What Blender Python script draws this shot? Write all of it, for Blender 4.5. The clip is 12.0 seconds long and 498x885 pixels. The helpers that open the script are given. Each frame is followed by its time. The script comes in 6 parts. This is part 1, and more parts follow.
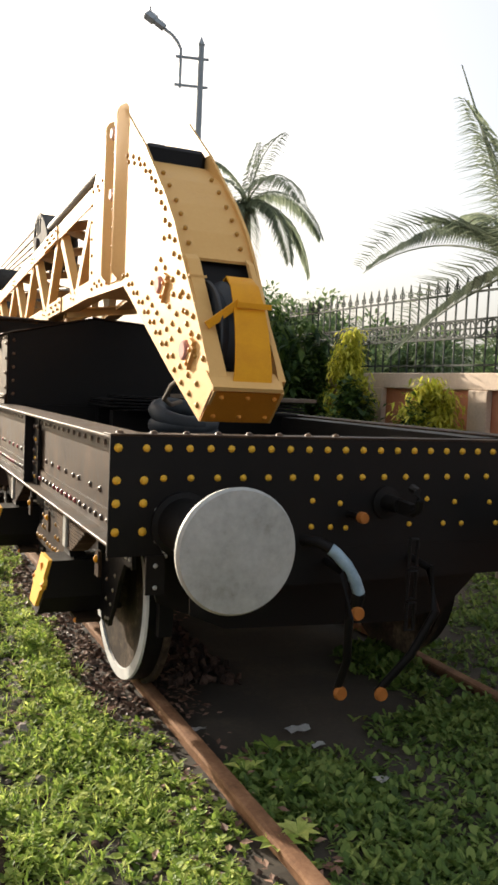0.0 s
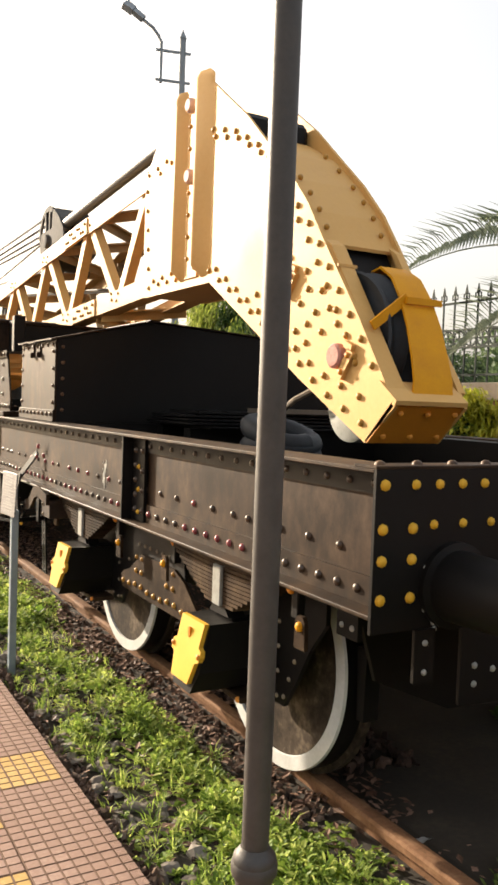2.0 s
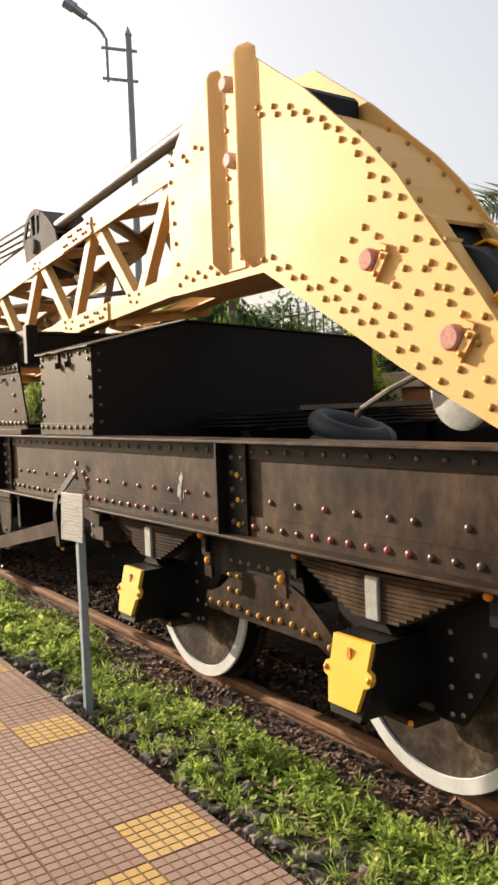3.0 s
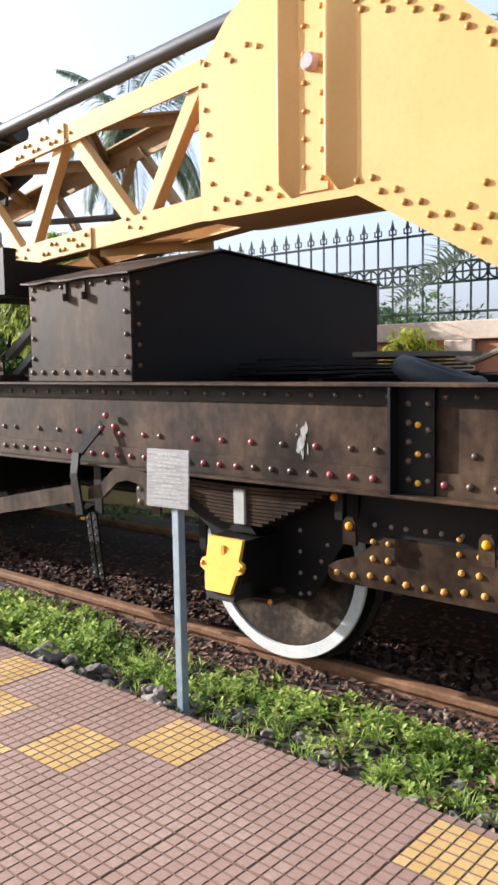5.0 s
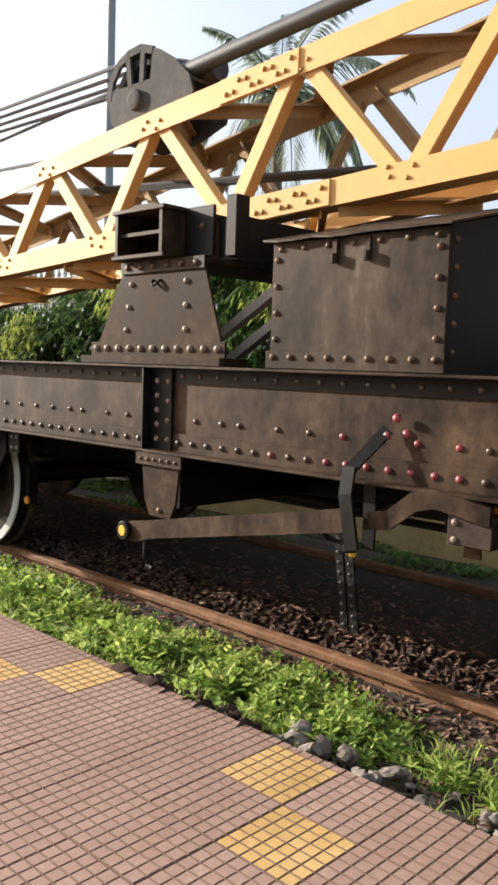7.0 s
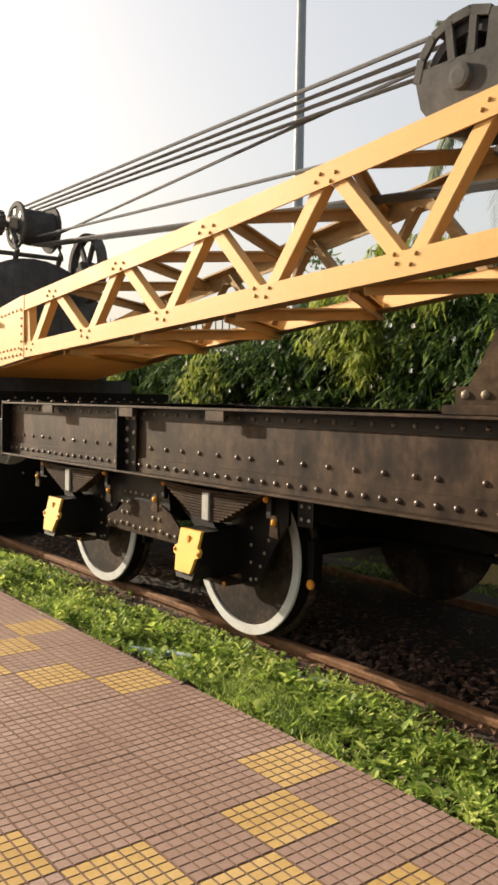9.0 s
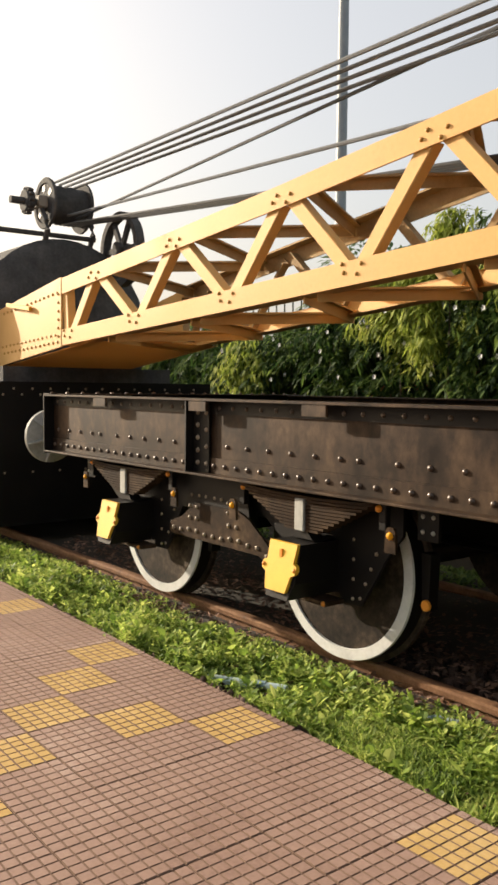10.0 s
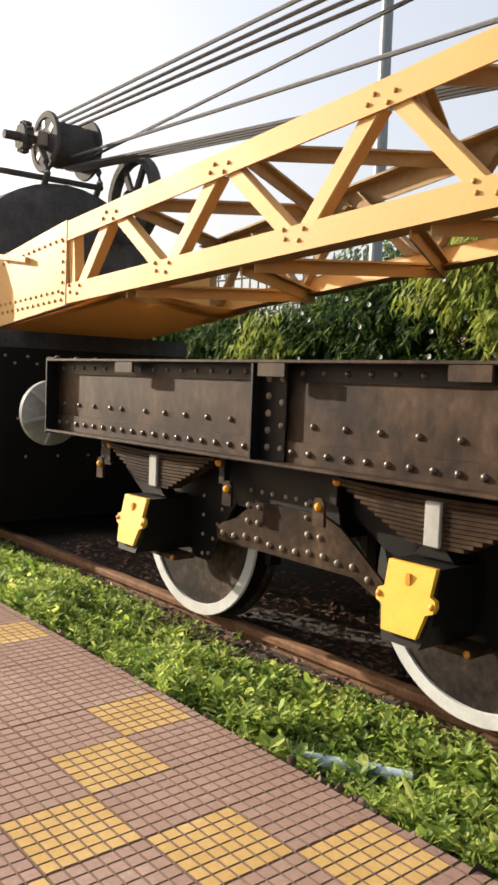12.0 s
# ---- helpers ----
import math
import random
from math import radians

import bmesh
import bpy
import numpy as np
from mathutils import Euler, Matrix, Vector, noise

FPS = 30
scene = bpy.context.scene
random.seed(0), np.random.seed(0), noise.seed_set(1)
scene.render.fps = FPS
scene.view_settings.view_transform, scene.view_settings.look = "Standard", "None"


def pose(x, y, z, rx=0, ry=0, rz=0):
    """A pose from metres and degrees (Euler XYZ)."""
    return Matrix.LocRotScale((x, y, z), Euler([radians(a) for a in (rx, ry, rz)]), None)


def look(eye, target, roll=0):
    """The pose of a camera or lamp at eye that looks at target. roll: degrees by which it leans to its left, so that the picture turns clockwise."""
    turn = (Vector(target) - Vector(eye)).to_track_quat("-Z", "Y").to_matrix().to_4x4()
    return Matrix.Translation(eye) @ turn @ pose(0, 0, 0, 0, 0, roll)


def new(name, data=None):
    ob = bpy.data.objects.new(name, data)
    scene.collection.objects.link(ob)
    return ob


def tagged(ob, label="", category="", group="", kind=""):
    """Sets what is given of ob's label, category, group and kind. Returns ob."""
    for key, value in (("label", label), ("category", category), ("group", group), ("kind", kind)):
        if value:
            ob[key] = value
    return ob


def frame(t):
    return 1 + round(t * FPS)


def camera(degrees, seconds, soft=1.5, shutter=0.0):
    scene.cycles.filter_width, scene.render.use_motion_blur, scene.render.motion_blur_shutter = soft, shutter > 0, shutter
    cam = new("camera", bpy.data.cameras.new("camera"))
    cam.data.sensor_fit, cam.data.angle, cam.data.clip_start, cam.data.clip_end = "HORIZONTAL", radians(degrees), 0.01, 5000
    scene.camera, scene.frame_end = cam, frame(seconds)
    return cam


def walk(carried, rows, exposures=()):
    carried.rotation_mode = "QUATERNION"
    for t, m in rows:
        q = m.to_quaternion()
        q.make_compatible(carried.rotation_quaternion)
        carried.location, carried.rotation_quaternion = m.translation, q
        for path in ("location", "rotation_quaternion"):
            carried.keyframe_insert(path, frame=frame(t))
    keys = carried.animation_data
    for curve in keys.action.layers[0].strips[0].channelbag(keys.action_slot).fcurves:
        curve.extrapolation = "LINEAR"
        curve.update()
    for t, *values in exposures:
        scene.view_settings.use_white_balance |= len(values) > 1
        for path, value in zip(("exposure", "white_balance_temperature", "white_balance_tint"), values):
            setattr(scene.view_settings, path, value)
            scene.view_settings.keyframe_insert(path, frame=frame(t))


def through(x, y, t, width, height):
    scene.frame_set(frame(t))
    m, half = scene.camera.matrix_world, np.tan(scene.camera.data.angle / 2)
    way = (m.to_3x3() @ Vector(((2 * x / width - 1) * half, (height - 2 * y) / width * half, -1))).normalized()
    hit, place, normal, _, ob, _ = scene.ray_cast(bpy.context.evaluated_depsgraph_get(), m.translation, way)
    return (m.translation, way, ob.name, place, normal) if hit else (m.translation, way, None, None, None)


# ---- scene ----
import itertools

cam = camera(33.6, 12.0, 2.9)
PATH = [
    (0, (-0.844, -3.166, 1.553), (-0.017, -1.350, 1.423), 2.5),
    (0.5, (-0.934, -2.866, 1.571), (-0.036, -1.084, 1.444), 3.3),
    (1, (-1.064, -2.585, 1.555), (-0.124, -0.823, 1.438), 2.9),
    (1.5, (-1.217, -2.226, 1.537), (-0.272, -0.467, 1.430), 2.9),
    (2, (-1.482, -1.878, 1.523), (-0.502, -0.138, 1.427), 2.0),
    (2.5, (-1.719, -1.541, 1.517), (-0.720, 0.189, 1.420), -0.5),
    (4.5, (-2.633, 0.045, 1.427), (-1.133, 1.363, 1.317), -2.5),
    (5, (-2.739, 0.378, 1.432), (-1.241, 1.689, 1.241), -1.0),
    (5.5, (-2.769, 0.784, 1.449), (-1.276, 2.099, 1.247), -0.7),
    (6, (-2.764, 1.203, 1.417), (-1.287, 2.537, 1.220), -0.1),
    (6.5, (-2.706, 1.587, 1.397), (-1.235, 2.925, 1.181), 0.2),
    (7, (-2.658, 2.009, 1.345), (-1.225, 3.392, 1.166), 1.9),
    (7.5, (-2.684, 2.466, 1.351), (-1.283, 3.891, 1.265), 2.6),
    (9.5, (-2.715, 4.164, 1.402), (-1.500, 5.748, 1.286), 0.6),
    (10, (-2.701, 4.562, 1.409), (-1.469, 6.132, 1.278), 0.6),
    (10.5, (-2.600, 4.914, 1.331), (-1.347, 6.470, 1.236), 0.7),
    (11, (-2.543, 5.170, 1.368), (-1.249, 6.694, 1.329), 0.9),
    (11.5, (-2.458, 5.533, 1.340), (-1.160, 7.054, 1.286), 1.6),
    (12, (-2.282, 5.873, 1.245), (-1.007, 7.407, 1.101), 2.2),
]
walk(cam, [(t, look(eye, target, roll)) for t, eye, target, roll in PATH], [(0, 1.12, 6500, 12), (0.5, 1.22, 6550, 12), (1, 1.26, 6600, 12), (1.5, 1.23, 6750, 13), (2, 1.24, 6900, 13), (2.5, 0.98, 6800, 13), (2.7, 0.98, 6800, 13), (4.5, 1.19, 6350, 14), (5, 1.30, 5500, 14), (5.5, 1.33, 5250, 14), (6, 1.18, 5750, 13), (6.5, 1.18, 5750, 13), (7, 1.14, 6000, 13), (7.5, 0.90, 6550, 12), (9.5, 0.84, 6850, 12), (10.5, 0.93, 6800, 12), (11.5, 1.01, 6750, 12), (12, 1.01, 6450, 13)])

# ---- light ----
SUN_DIR = Vector((-0.30, 0.92, 0.30)).normalized()
SUN_EL = math.asin(SUN_DIR.z)
SUN_AZ = math.atan2(SUN_DIR.x, SUN_DIR.y)
world = bpy.data.worlds.new("sky")
scene.world = world
world.use_nodes = True
wn = world.node_tree.nodes
sky = wn.new("ShaderNodeTexSky")
sky.sky_type = "NISHITA"
sky.sun_disc = False
sky.sun_elevation = SUN_EL
sky.sun_rotation = SUN_AZ
sky.air_density, sky.dust_density, sky.ozone_density = 1.0, 7.0, 1.0
wn["Background"].inputs["Strength"].default_value = 0.076
world.node_tree.links.new(sky.outputs["Color"], wn["Background"].inputs["Color"])
# an even bright haze over the whole sky
haze = wn.new("ShaderNodeBackground")
haze.inputs["Color"].default_value = (0.95, 0.97, 0.965, 1)
haze.inputs["Strength"].default_value = 0.25
both = wn.new("ShaderNodeAddShader")
world.node_tree.links.new(wn["Background"].outputs[0], both.inputs[0])
world.node_tree.links.new(haze.outputs[0], both.inputs[1])
world.node_tree.links.new(both.outputs[0], wn["World Output"].inputs["Surface"])
sun_data = bpy.data.lights.new("sun", "SUN")
sun_data.energy, sun_data.angle, sun_data.color = 5.0, radians(0.6), (1.0, 0.9, 0.74)
sun = new("sun", sun_data)
sun.matrix_world = look(SUN_DIR * 60, (0, 0, 0))


# ---- materials ----
def material(name, colours, rough=(0.5, 0.7), scale=6.0, fine=60.0, bump=0.15, metal=0.0, stretch=(1, 1, 1), coat=0.0, random_value=0.0, spec=0.5, streaks=0.0, blotches=0.0):
    """Two scales of noise over object coordinates: colours is a list of (position, rgb)."""
    m = bpy.data.materials.new(name)
    m.use_nodes = True
    n, l = m.node_tree.nodes, m.node_tree.links
    b = n["Principled BSDF"]
    b.inputs["Metallic"].default_value = metal
    b.inputs["Coat Weight"].default_value = coat
    b.inputs["Specular IOR Level"].default_value = spec
    geo = n.new("ShaderNodeNewGeometry")
    mp = n.new("ShaderNodeMapping")
    mp.inputs["Scale"].default_value = stretch
    l.new(geo.outputs["Position"], mp.inputs["Vector"])
    big, small = n.new("ShaderNodeTexNoise"), n.new("ShaderNodeTexNoise")
    for t, s, d in ((big, scale, 6.0), (small, fine, 4.0)):
        t.inputs["Scale"].default_value = s
        t.inputs["Detail"].default_value = d
        t.inputs["Roughness"].default_value = 0.6
        l.new(mp.outputs["Vector"], t.inputs["Vector"])
    mix = n.new("ShaderNodeMath")
    mix.operation = "MULTIPLY_ADD"
    mix.inputs[1].default_value = 0.35
    l.new(small.outputs["Fac"], mix.inputs[0])
    sc = n.new("ShaderNodeMath")
    sc.operation = "MULTIPLY"
    sc.inputs[1].default_value = 0.65
    l.new(big.outputs["Fac"], sc.inputs[0])
    l.new(sc.outputs[0], mix.inputs[2])
    fac = mix.outputs[0]
    # runs of dirt down the plate and broad soft blotches
    for amount, run, detail in ((streaks, (11, 11, 0.9), 3.0), (blotches, (2.6, 2.6, 2.2), 2.0)):
        if amount:
            lay = n.new("ShaderNodeMapping")
            lay.inputs["Scale"].default_value = run
            l.new(geo.outputs["Position"], lay.inputs["Vector"])
            tex = n.new("ShaderNodeTexNoise")
            tex.inputs["Scale"].default_value, tex.inputs["Detail"].default_value = 1.0, detail
            l.new(lay.outputs["Vector"], tex.inputs["Vector"])
            span = n.new("ShaderNodeMapRange")
            span.inputs["From Min"].default_value, span.inputs["From Max"].default_value = 0.32, 0.68
            span.inputs["To Min"].default_value, span.inputs["To Max"].default_value = -amount / 2, amount / 2
            l.new(tex.outputs["Fac"], span.inputs["Value"])
            more = n.new("ShaderNodeMath")
            more.operation = "ADD"
            l.new(fac, more.inputs[0])
            l.new(span.outputs["Result"], more.inputs[1])
            fac = more.outputs[0]
    if random_value:
        info = n.new("ShaderNodeObjectInfo")
        isl = n.new("ShaderNodeNewGeometry")
        a = n.new("ShaderNodeMath")
        a.operation = "ADD"
        l.new(info.outputs["Random"], a.inputs[0])
        l.new(isl.outputs["Random Per Island"], a.inputs[1])
        fr = n.new("ShaderNodeMath")
        fr.operation = "FRACT"
        l.new(a.outputs[0], fr.inputs[0])
        r = n.new("ShaderNodeMath")
        r.operation = "MULTIPLY_ADD"
        r.inputs[1].default_value = random_value
        l.new(fr.outputs[0], r.inputs[0])
        off = n.new("ShaderNodeMath")
        off.operation = "SUBTRACT"
        off.inputs[1].default_value = random_value / 2
        l.new(fac, off.inputs[0])
        l.new(off.outputs[0], r.inputs[2])
        fac = r.outputs[0]
    ramp = n.new("ShaderNodeValToRGB")
    els = ramp.color_ramp.elements
    while len(els) > 1:
        els.remove(els[-1])
    els[0].position, els[0].color = colours[0][0], (*colours[0][1], 1)
    for p, c in colours[1:]:
        els.new(p).color = (*c, 1)
    l.new(fac, ramp.inputs["Fac"])
    l.new(ramp.outputs["Color"], b.inputs["Base Color"])
    rr = n.new("ShaderNodeMapRange")
    rr.inputs["To Min"].default_value, rr.inputs["To Max"].default_value = rough
    rr.inputs["From Min"].default_value, rr.inputs["From Max"].default_value = 0.3, 0.7
    l.new(fac, rr.inputs["Value"])
    l.new(rr.outputs["Result"], b.inputs["Roughness"])
    if bump:
        bp = n.new("ShaderNodeBump")
        bp.inputs["Strength"].default_value = bump
        bp.inputs["Distance"].default_value = 0.01
        l.new(fac, bp.inputs["Height"])
        l.new(bp.outputs["Normal"], b.inputs["Normal"])
    return m


BLACK = material("worn_black_paint", [(0.30, (0.009, 0.0055, 0.0037)), (0.42, (0.019, 0.0112, 0.0068)), (0.50, (0.035, 0.0206, 0.0118)), (0.58, (0.056, 0.034, 0.0193)), (0.70, (0.095, 0.061, 0.036))], (0.43, 0.68), 4.5, 21, 0.12, stretch=(1, 1, 0.7), spec=0.11, streaks=0.05, blotches=0.14)
WORN = material("scuffed_streaked_black_paint", [(0.32, (0.010, 0.0066, 0.0043)), (0.43, (0.025, 0.0160, 0.0100)), (0.51, (0.043, 0.0285, 0.018)), (0.60, (0.066, 0.046, 0.030)), (0.72, (0.13, 0.098, 0.070))], (0.45, 0.70), 5.5, 21, 0.12, stretch=(1, 1, 0.6), spec=0.10, streaks=0.10, blotches=0.20)
RIVETL = material("pale_dusty_rivet_paint", [(0.35, (0.13, 0.098, 0.064)), (0.65, (0.30, 0.245, 0.175))], (0.36, 0.55), 14, 60, 0.05, spec=0.35)
RIVETD = material("polished_dark_rivet_paint", [(0.35, (0.030, 0.019, 0.012)), (0.65, (0.095, 0.060, 0.036))], (0.27, 0.42), 14, 60, 0.05, spec=0.5)
# dark iron lifted to grey: haze over block and crane put into the colour
CAST = material("haze_greyed_ironwork", [(0.3, (0.042, 0.041, 0.040)), (0.5, (0.072, 0.070, 0.067)), (0.7, (0.115, 0.110, 0.104))], (0.75, 0.9), 4, 30, 0.12, spec=0.10, streaks=0.08)
OILED = material("oily_brown_steel", [(0.3, (0.014, 0.009, 0.007)), (0.5, (0.034, 0.022, 0.016)), (0.7, (0.075, 0.05, 0.036))], (0.5, 0.75), 8, 50, 0.15, spec=0.2)
BRACE = material("dusty_grey_steel", [(0.3, (0.20, 0.18, 0.15)), (0.7, (0.33, 0.30, 0.25))], (0.6, 0.8), 6, 60, 0.08, spec=0.2)
RIVETM = material("worn_rivet_paint", [(0.35, (0.04, 0.022, 0.013)), (0.65, (0.16, 0.092, 0.047))], (0.4, 0.55), 14, 60, 0.05, spec=0.25)
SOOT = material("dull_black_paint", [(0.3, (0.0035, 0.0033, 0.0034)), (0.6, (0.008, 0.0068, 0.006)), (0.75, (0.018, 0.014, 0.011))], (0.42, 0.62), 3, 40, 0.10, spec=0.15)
DUSTY = material("dusty_brown_black_paint", [(0.32, (0.012, 0.0072, 0.0042)), (0.5, (0.036, 0.0215, 0.012)), (0.62, (0.070, 0.045, 0.026)), (0.75, (0.115, 0.080, 0.050))], (0.55, 0.8), 5, 25, 0.15, spec=0.07, streaks=0.06, blotches=0.20)
YELLOW = material("yellow_paint", [(0.25, (0.565, 0.302, 0.078)), (0.42, (0.640, 0.364, 0.114)), (0.55, (0.660, 0.384, 0.127)), (0.75, (0.70, 0.428, 0.165))], (0.48, 0.68), 1.8, 40, 0.06, spec=0.28)
RIVETY = material("ochre_rivet_paint", [(0.3, (0.36, 0.175, 0.026)), (0.7, (0.49, 0.26, 0.050))], (0.4, 0.55), 14, 60, 0.05, spec=0.3)
# duller ochre for the far top chord, far lattice bars and upper braces
DULLY = material("dull_ochre", [(0.3, (0.24, 0.162, 0.078)), (0.5, (0.36, 0.245, 0.125)), (0.7, (0.44, 0.31, 0.165))], (0.65, 0.85), 3, 40, 0.08, spec=0.12)
BRIGHT = material("bright_yellow_paint", [(0.3, (0.60, 0.325, 0.020)), (0.7, (0.70, 0.40, 0.040))], (0.45, 0.6), 8, 90, 0.06, spec=0.25)
DEEP = material("deep_yellow_paint", [(0.3, (0.60, 0.245, 0.005)), (0.7, (0.72, 0.33, 0.008))], (0.5, 0.65), 8, 90, 0.06, spec=0.2)
PLASTIC = material("pale_blue_plastic", [(0.3, (0.34, 0.44, 0.46)), (0.7, (0.50, 0.58, 0.58))], (0.4, 0.6), 10, 60, 0.05)
AMBER = material("orange_yellow_paint", [(0.3, (0.56, 0.190, 0.012)), (0.7, (0.70, 0.265, 0.02))], (0.4, 0.55), 6, 90, 0.05)
SILVER = material("aluminium_paint", [(0.32, (0.20, 0.20, 0.175)), (0.45, (0.295, 0.30, 0.275)), (0.6, (0.37, 0.37, 0.345))], (0.55, 0.75), 5, 30, 0.10, metal=0.1, spec=0.25)
WHITE = material("white_rim_paint", [(0.3, (0.42, 0.42, 0.40)), (0.6, (0.56, 0.56, 0.54))], (0.55, 0.75), 9, 60, 0.08, spec=0.3)
WHEEL = material("greasy_wheel_steel", [(0.36, (0.009, 0.007, 0.0055)), (0.48, (0.028, 0.020, 0.0145)), (0.58, (0.060, 0.044, 0.031)), (0.70, (0.15, 0.116, 0.083))], (0.6, 0.85), 4, 30, 0.2, spec=0.12, blotches=0.16)
RUST = material("rusty_rail", [(0.3, (0.092, 0.045, 0.024)), (0.5, (0.175, 0.090, 0.047)), (0.7, (0.265, 0.150, 0.084))], (0.7, 0.9), 9, 60, 0.3, spec=0.15)
RED = material("red_bolt_paint", [(0.3, (0.20, 0.035, 0.04)), (0.7, (0.30, 0.06, 0.06))], (0.3, 0.45), 20, 90, 0.05)
# orange of the hose caps with the shadow under the end mixed in
TERRA = material("shade_dulled_orange_paint", [(0.3, (0.27, 0.090, 0.018)), (0.7, (0.40, 0.145, 0.030))], (0.5, 0.7), 14, 90, 0.05, spec=0.2)
PINK = material("faded_red_paint", [(0.3, (0.38, 0.15, 0.115)), (0.6, (0.52, 0.27, 0.22))], (0.6, 0.8), 40, 120, 0.3, spec=0.15)
CHALK = material("chalky_pink_paint", [(0.3, (0.42, 0.30, 0.28)), (0.6, (0.56, 0.45, 0.43))], (0.6, 0.8), 40, 120, 0.3, spec=0.15)
HOSE = material("dark_rubber", [(0.3, (0.018, 0.021, 0.024)), (0.7, (0.040, 0.046, 0.052))], (0.5, 0.7), 9, 70, 0.15, spec=0.3)
# wire grey made lighter than steel to hold the haze in its colour
ROPE = material("haze_paled_wire", [(0.3, (0.12, 0.128, 0.132)), (0.7, (0.19, 0.198, 0.205))], (0.8, 0.95), 14, 80, 0.1, spec=0.1)
RUBBER = material("black_rubber", [(0.3, (0.025, 0.027, 0.03)), (0.7, (0.055, 0.058, 0.062))], (0.45, 0.65), 9, 70, 0.15)
PIPE = material("blue_grey_hose", [(0.3, (0.15, 0.23, 0.28)), (0.7, (0.30, 0.40, 0.46))], (0.3, 0.5), 12, 80, 0.1)
STEEL = material("galvanised_post", [(0.3, (0.20, 0.25, 0.28)), (0.7, (0.30, 0.36, 0.39))], (0.4, 0.6), 12, 80, 0.1, metal=0.3)
PLAQUE = material("brushed_plate", [(0.35, (0.20, 0.195, 0.185)), (0.65, (0.37, 0.365, 0.35))], (0.4, 0.6), 3, 12, 0.04, metal=0.2, stretch=(2, 2, 30))
INK = material("etched_lettering", [(0.3, (0.36, 0.352, 0.335)), (0.7, (0.44, 0.43, 0.41))], (0.5, 0.7), 20, 90, 0.0)
IRON = material("dark_post_paint", [(0.3, (0.034, 0.031, 0.028)), (0.7, (0.070, 0.064, 0.057))], (0.45, 0.65), 10, 70, 0.08)
MASTM = material("grey_mast_paint", [(0.3, (0.20, 0.23, 0.25)), (0.7, (0.30, 0.33, 0.35))], (0.5, 0.7), 6, 60, 0.08)
TILE = material("mauve_cement_tile", [(0.3, (0.19, 0.114, 0.086)), (0.43, (0.25, 0.160, 0.124)), (0.55, (0.285, 0.188, 0.148)), (0.68, (0.37, 0.268, 0.218))], (0.75, 0.92), 1.1, 60, 0.15, random_value=0.08, spec=0.2)
TILEY = material("yellow_cement_tile", [(0.3, (0.33, 0.205, 0.065)), (0.5, (0.43, 0.28, 0.10)), (0.7, (0.52, 0.365, 0.165))], (0.75, 0.92), 2, 60, 0.15, random_value=0.08, spec=0.2)
PALEYELLOW = material("faded_yellow_limewash", [(0.3, (0.34, 0.26, 0.10)), (0.5, (0.50, 0.40, 0.18)), (0.7, (0.58, 0.49, 0.27))], (0.8, 0.95), 3, 40, 0.2)
DIRT = material("dirt_in_grooves", [(0.3, (0.140, 0.088, 0.063)), (0.7, (0.205, 0.136, 0.100))], (0.85, 1.0), 5, 60, 0.2, spec=0.1)
GROUT = material("cement_bed", [(0.3, (0.10, 0.075, 0.06)), (0.7, (0.17, 0.13, 0.105))], (0.8, 0.95), 6, 80, 0.3)
SOIL = material("earth", [(0.3, (0.018, 0.014, 0.009)), (0.55, (0.040, 0.031, 0.020)), (0.75, (0.075, 0.058, 0.036))], (0.85, 1.0), 3, 40, 0.5)
STONE = material("dark_ballast", [(0.3, (0.018, 0.0105, 0.008)), (0.5, (0.042, 0.025, 0.018)), (0.7, (0.09, 0.056, 0.041))], (0.75, 0.95), 10, 60, 0.3, random_value=0.5, spec=0.2)
LOAM = material("damp_brown_earth", [(0.3, (0.022, 0.014, 0.010)), (0.55, (0.055, 0.037, 0.026)), (0.75, (0.11, 0.078, 0.056))], (0.85, 1.0), 14, 60, 0.6, spec=0.1)
CLOD = material("dry_brown_earth", [(0.3, (0.075, 0.050, 0.036)), (0.55, (0.14, 0.095, 0.07)), (0.75, (0.21, 0.155, 0.12))], (0.85, 1.0), 10, 50, 0.4, random_value=0.4, spec=0.1)
PALESTONE = material("pale_tan_broken_stone", [(0.3, (0.105, 0.088, 0.070)), (0.55, (0.185, 0.160, 0.132)), (0.75, (0.29, 0.26, 0.225))], (0.8, 0.95), 9, 50, 0.4, random_value=0.35, spec=0.15)
GREY = material("grey_rubble", [(0.3, (0.085, 0.070, 0.056)), (0.55, (0.15, 0.128, 0.105)), (0.75, (0.25, 0.22, 0.185))], (0.8, 0.95), 12, 50, 0.4, random_value=0.4, spec=0.2)
PLASTER = material("terracotta_plaster", [(0.3, (0.34, 0.115, 0.055)), (0.5, (0.46, 0.17, 0.085)), (0.7, (0.52, 0.23, 0.13))], (0.7, 0.9), 1.5, 30, 0.2)
COPING = material("cream_coping", [(0.3, (0.42, 0.32, 0.24)), (0.6, (0.60, 0.48, 0.38)), (0.75, (0.68, 0.58, 0.48))], (0.7, 0.9), 2.5, 30, 0.2)
FENCEM = material("dark_green_grey_fence_paint", [(0.3, (0.020, 0.027, 0.022)), (0.7, (0.046, 0.056, 0.047))], (0.6, 0.8), 8, 60, 0.05, spec=0.15)
BARK = material("palm_bark", [(0.3, (0.09, 0.07, 0.05)), (0.7, (0.19, 0.15, 0.11))], (0.8, 0.95), 4, 40, 0.5, stretch=(1, 1, 4))


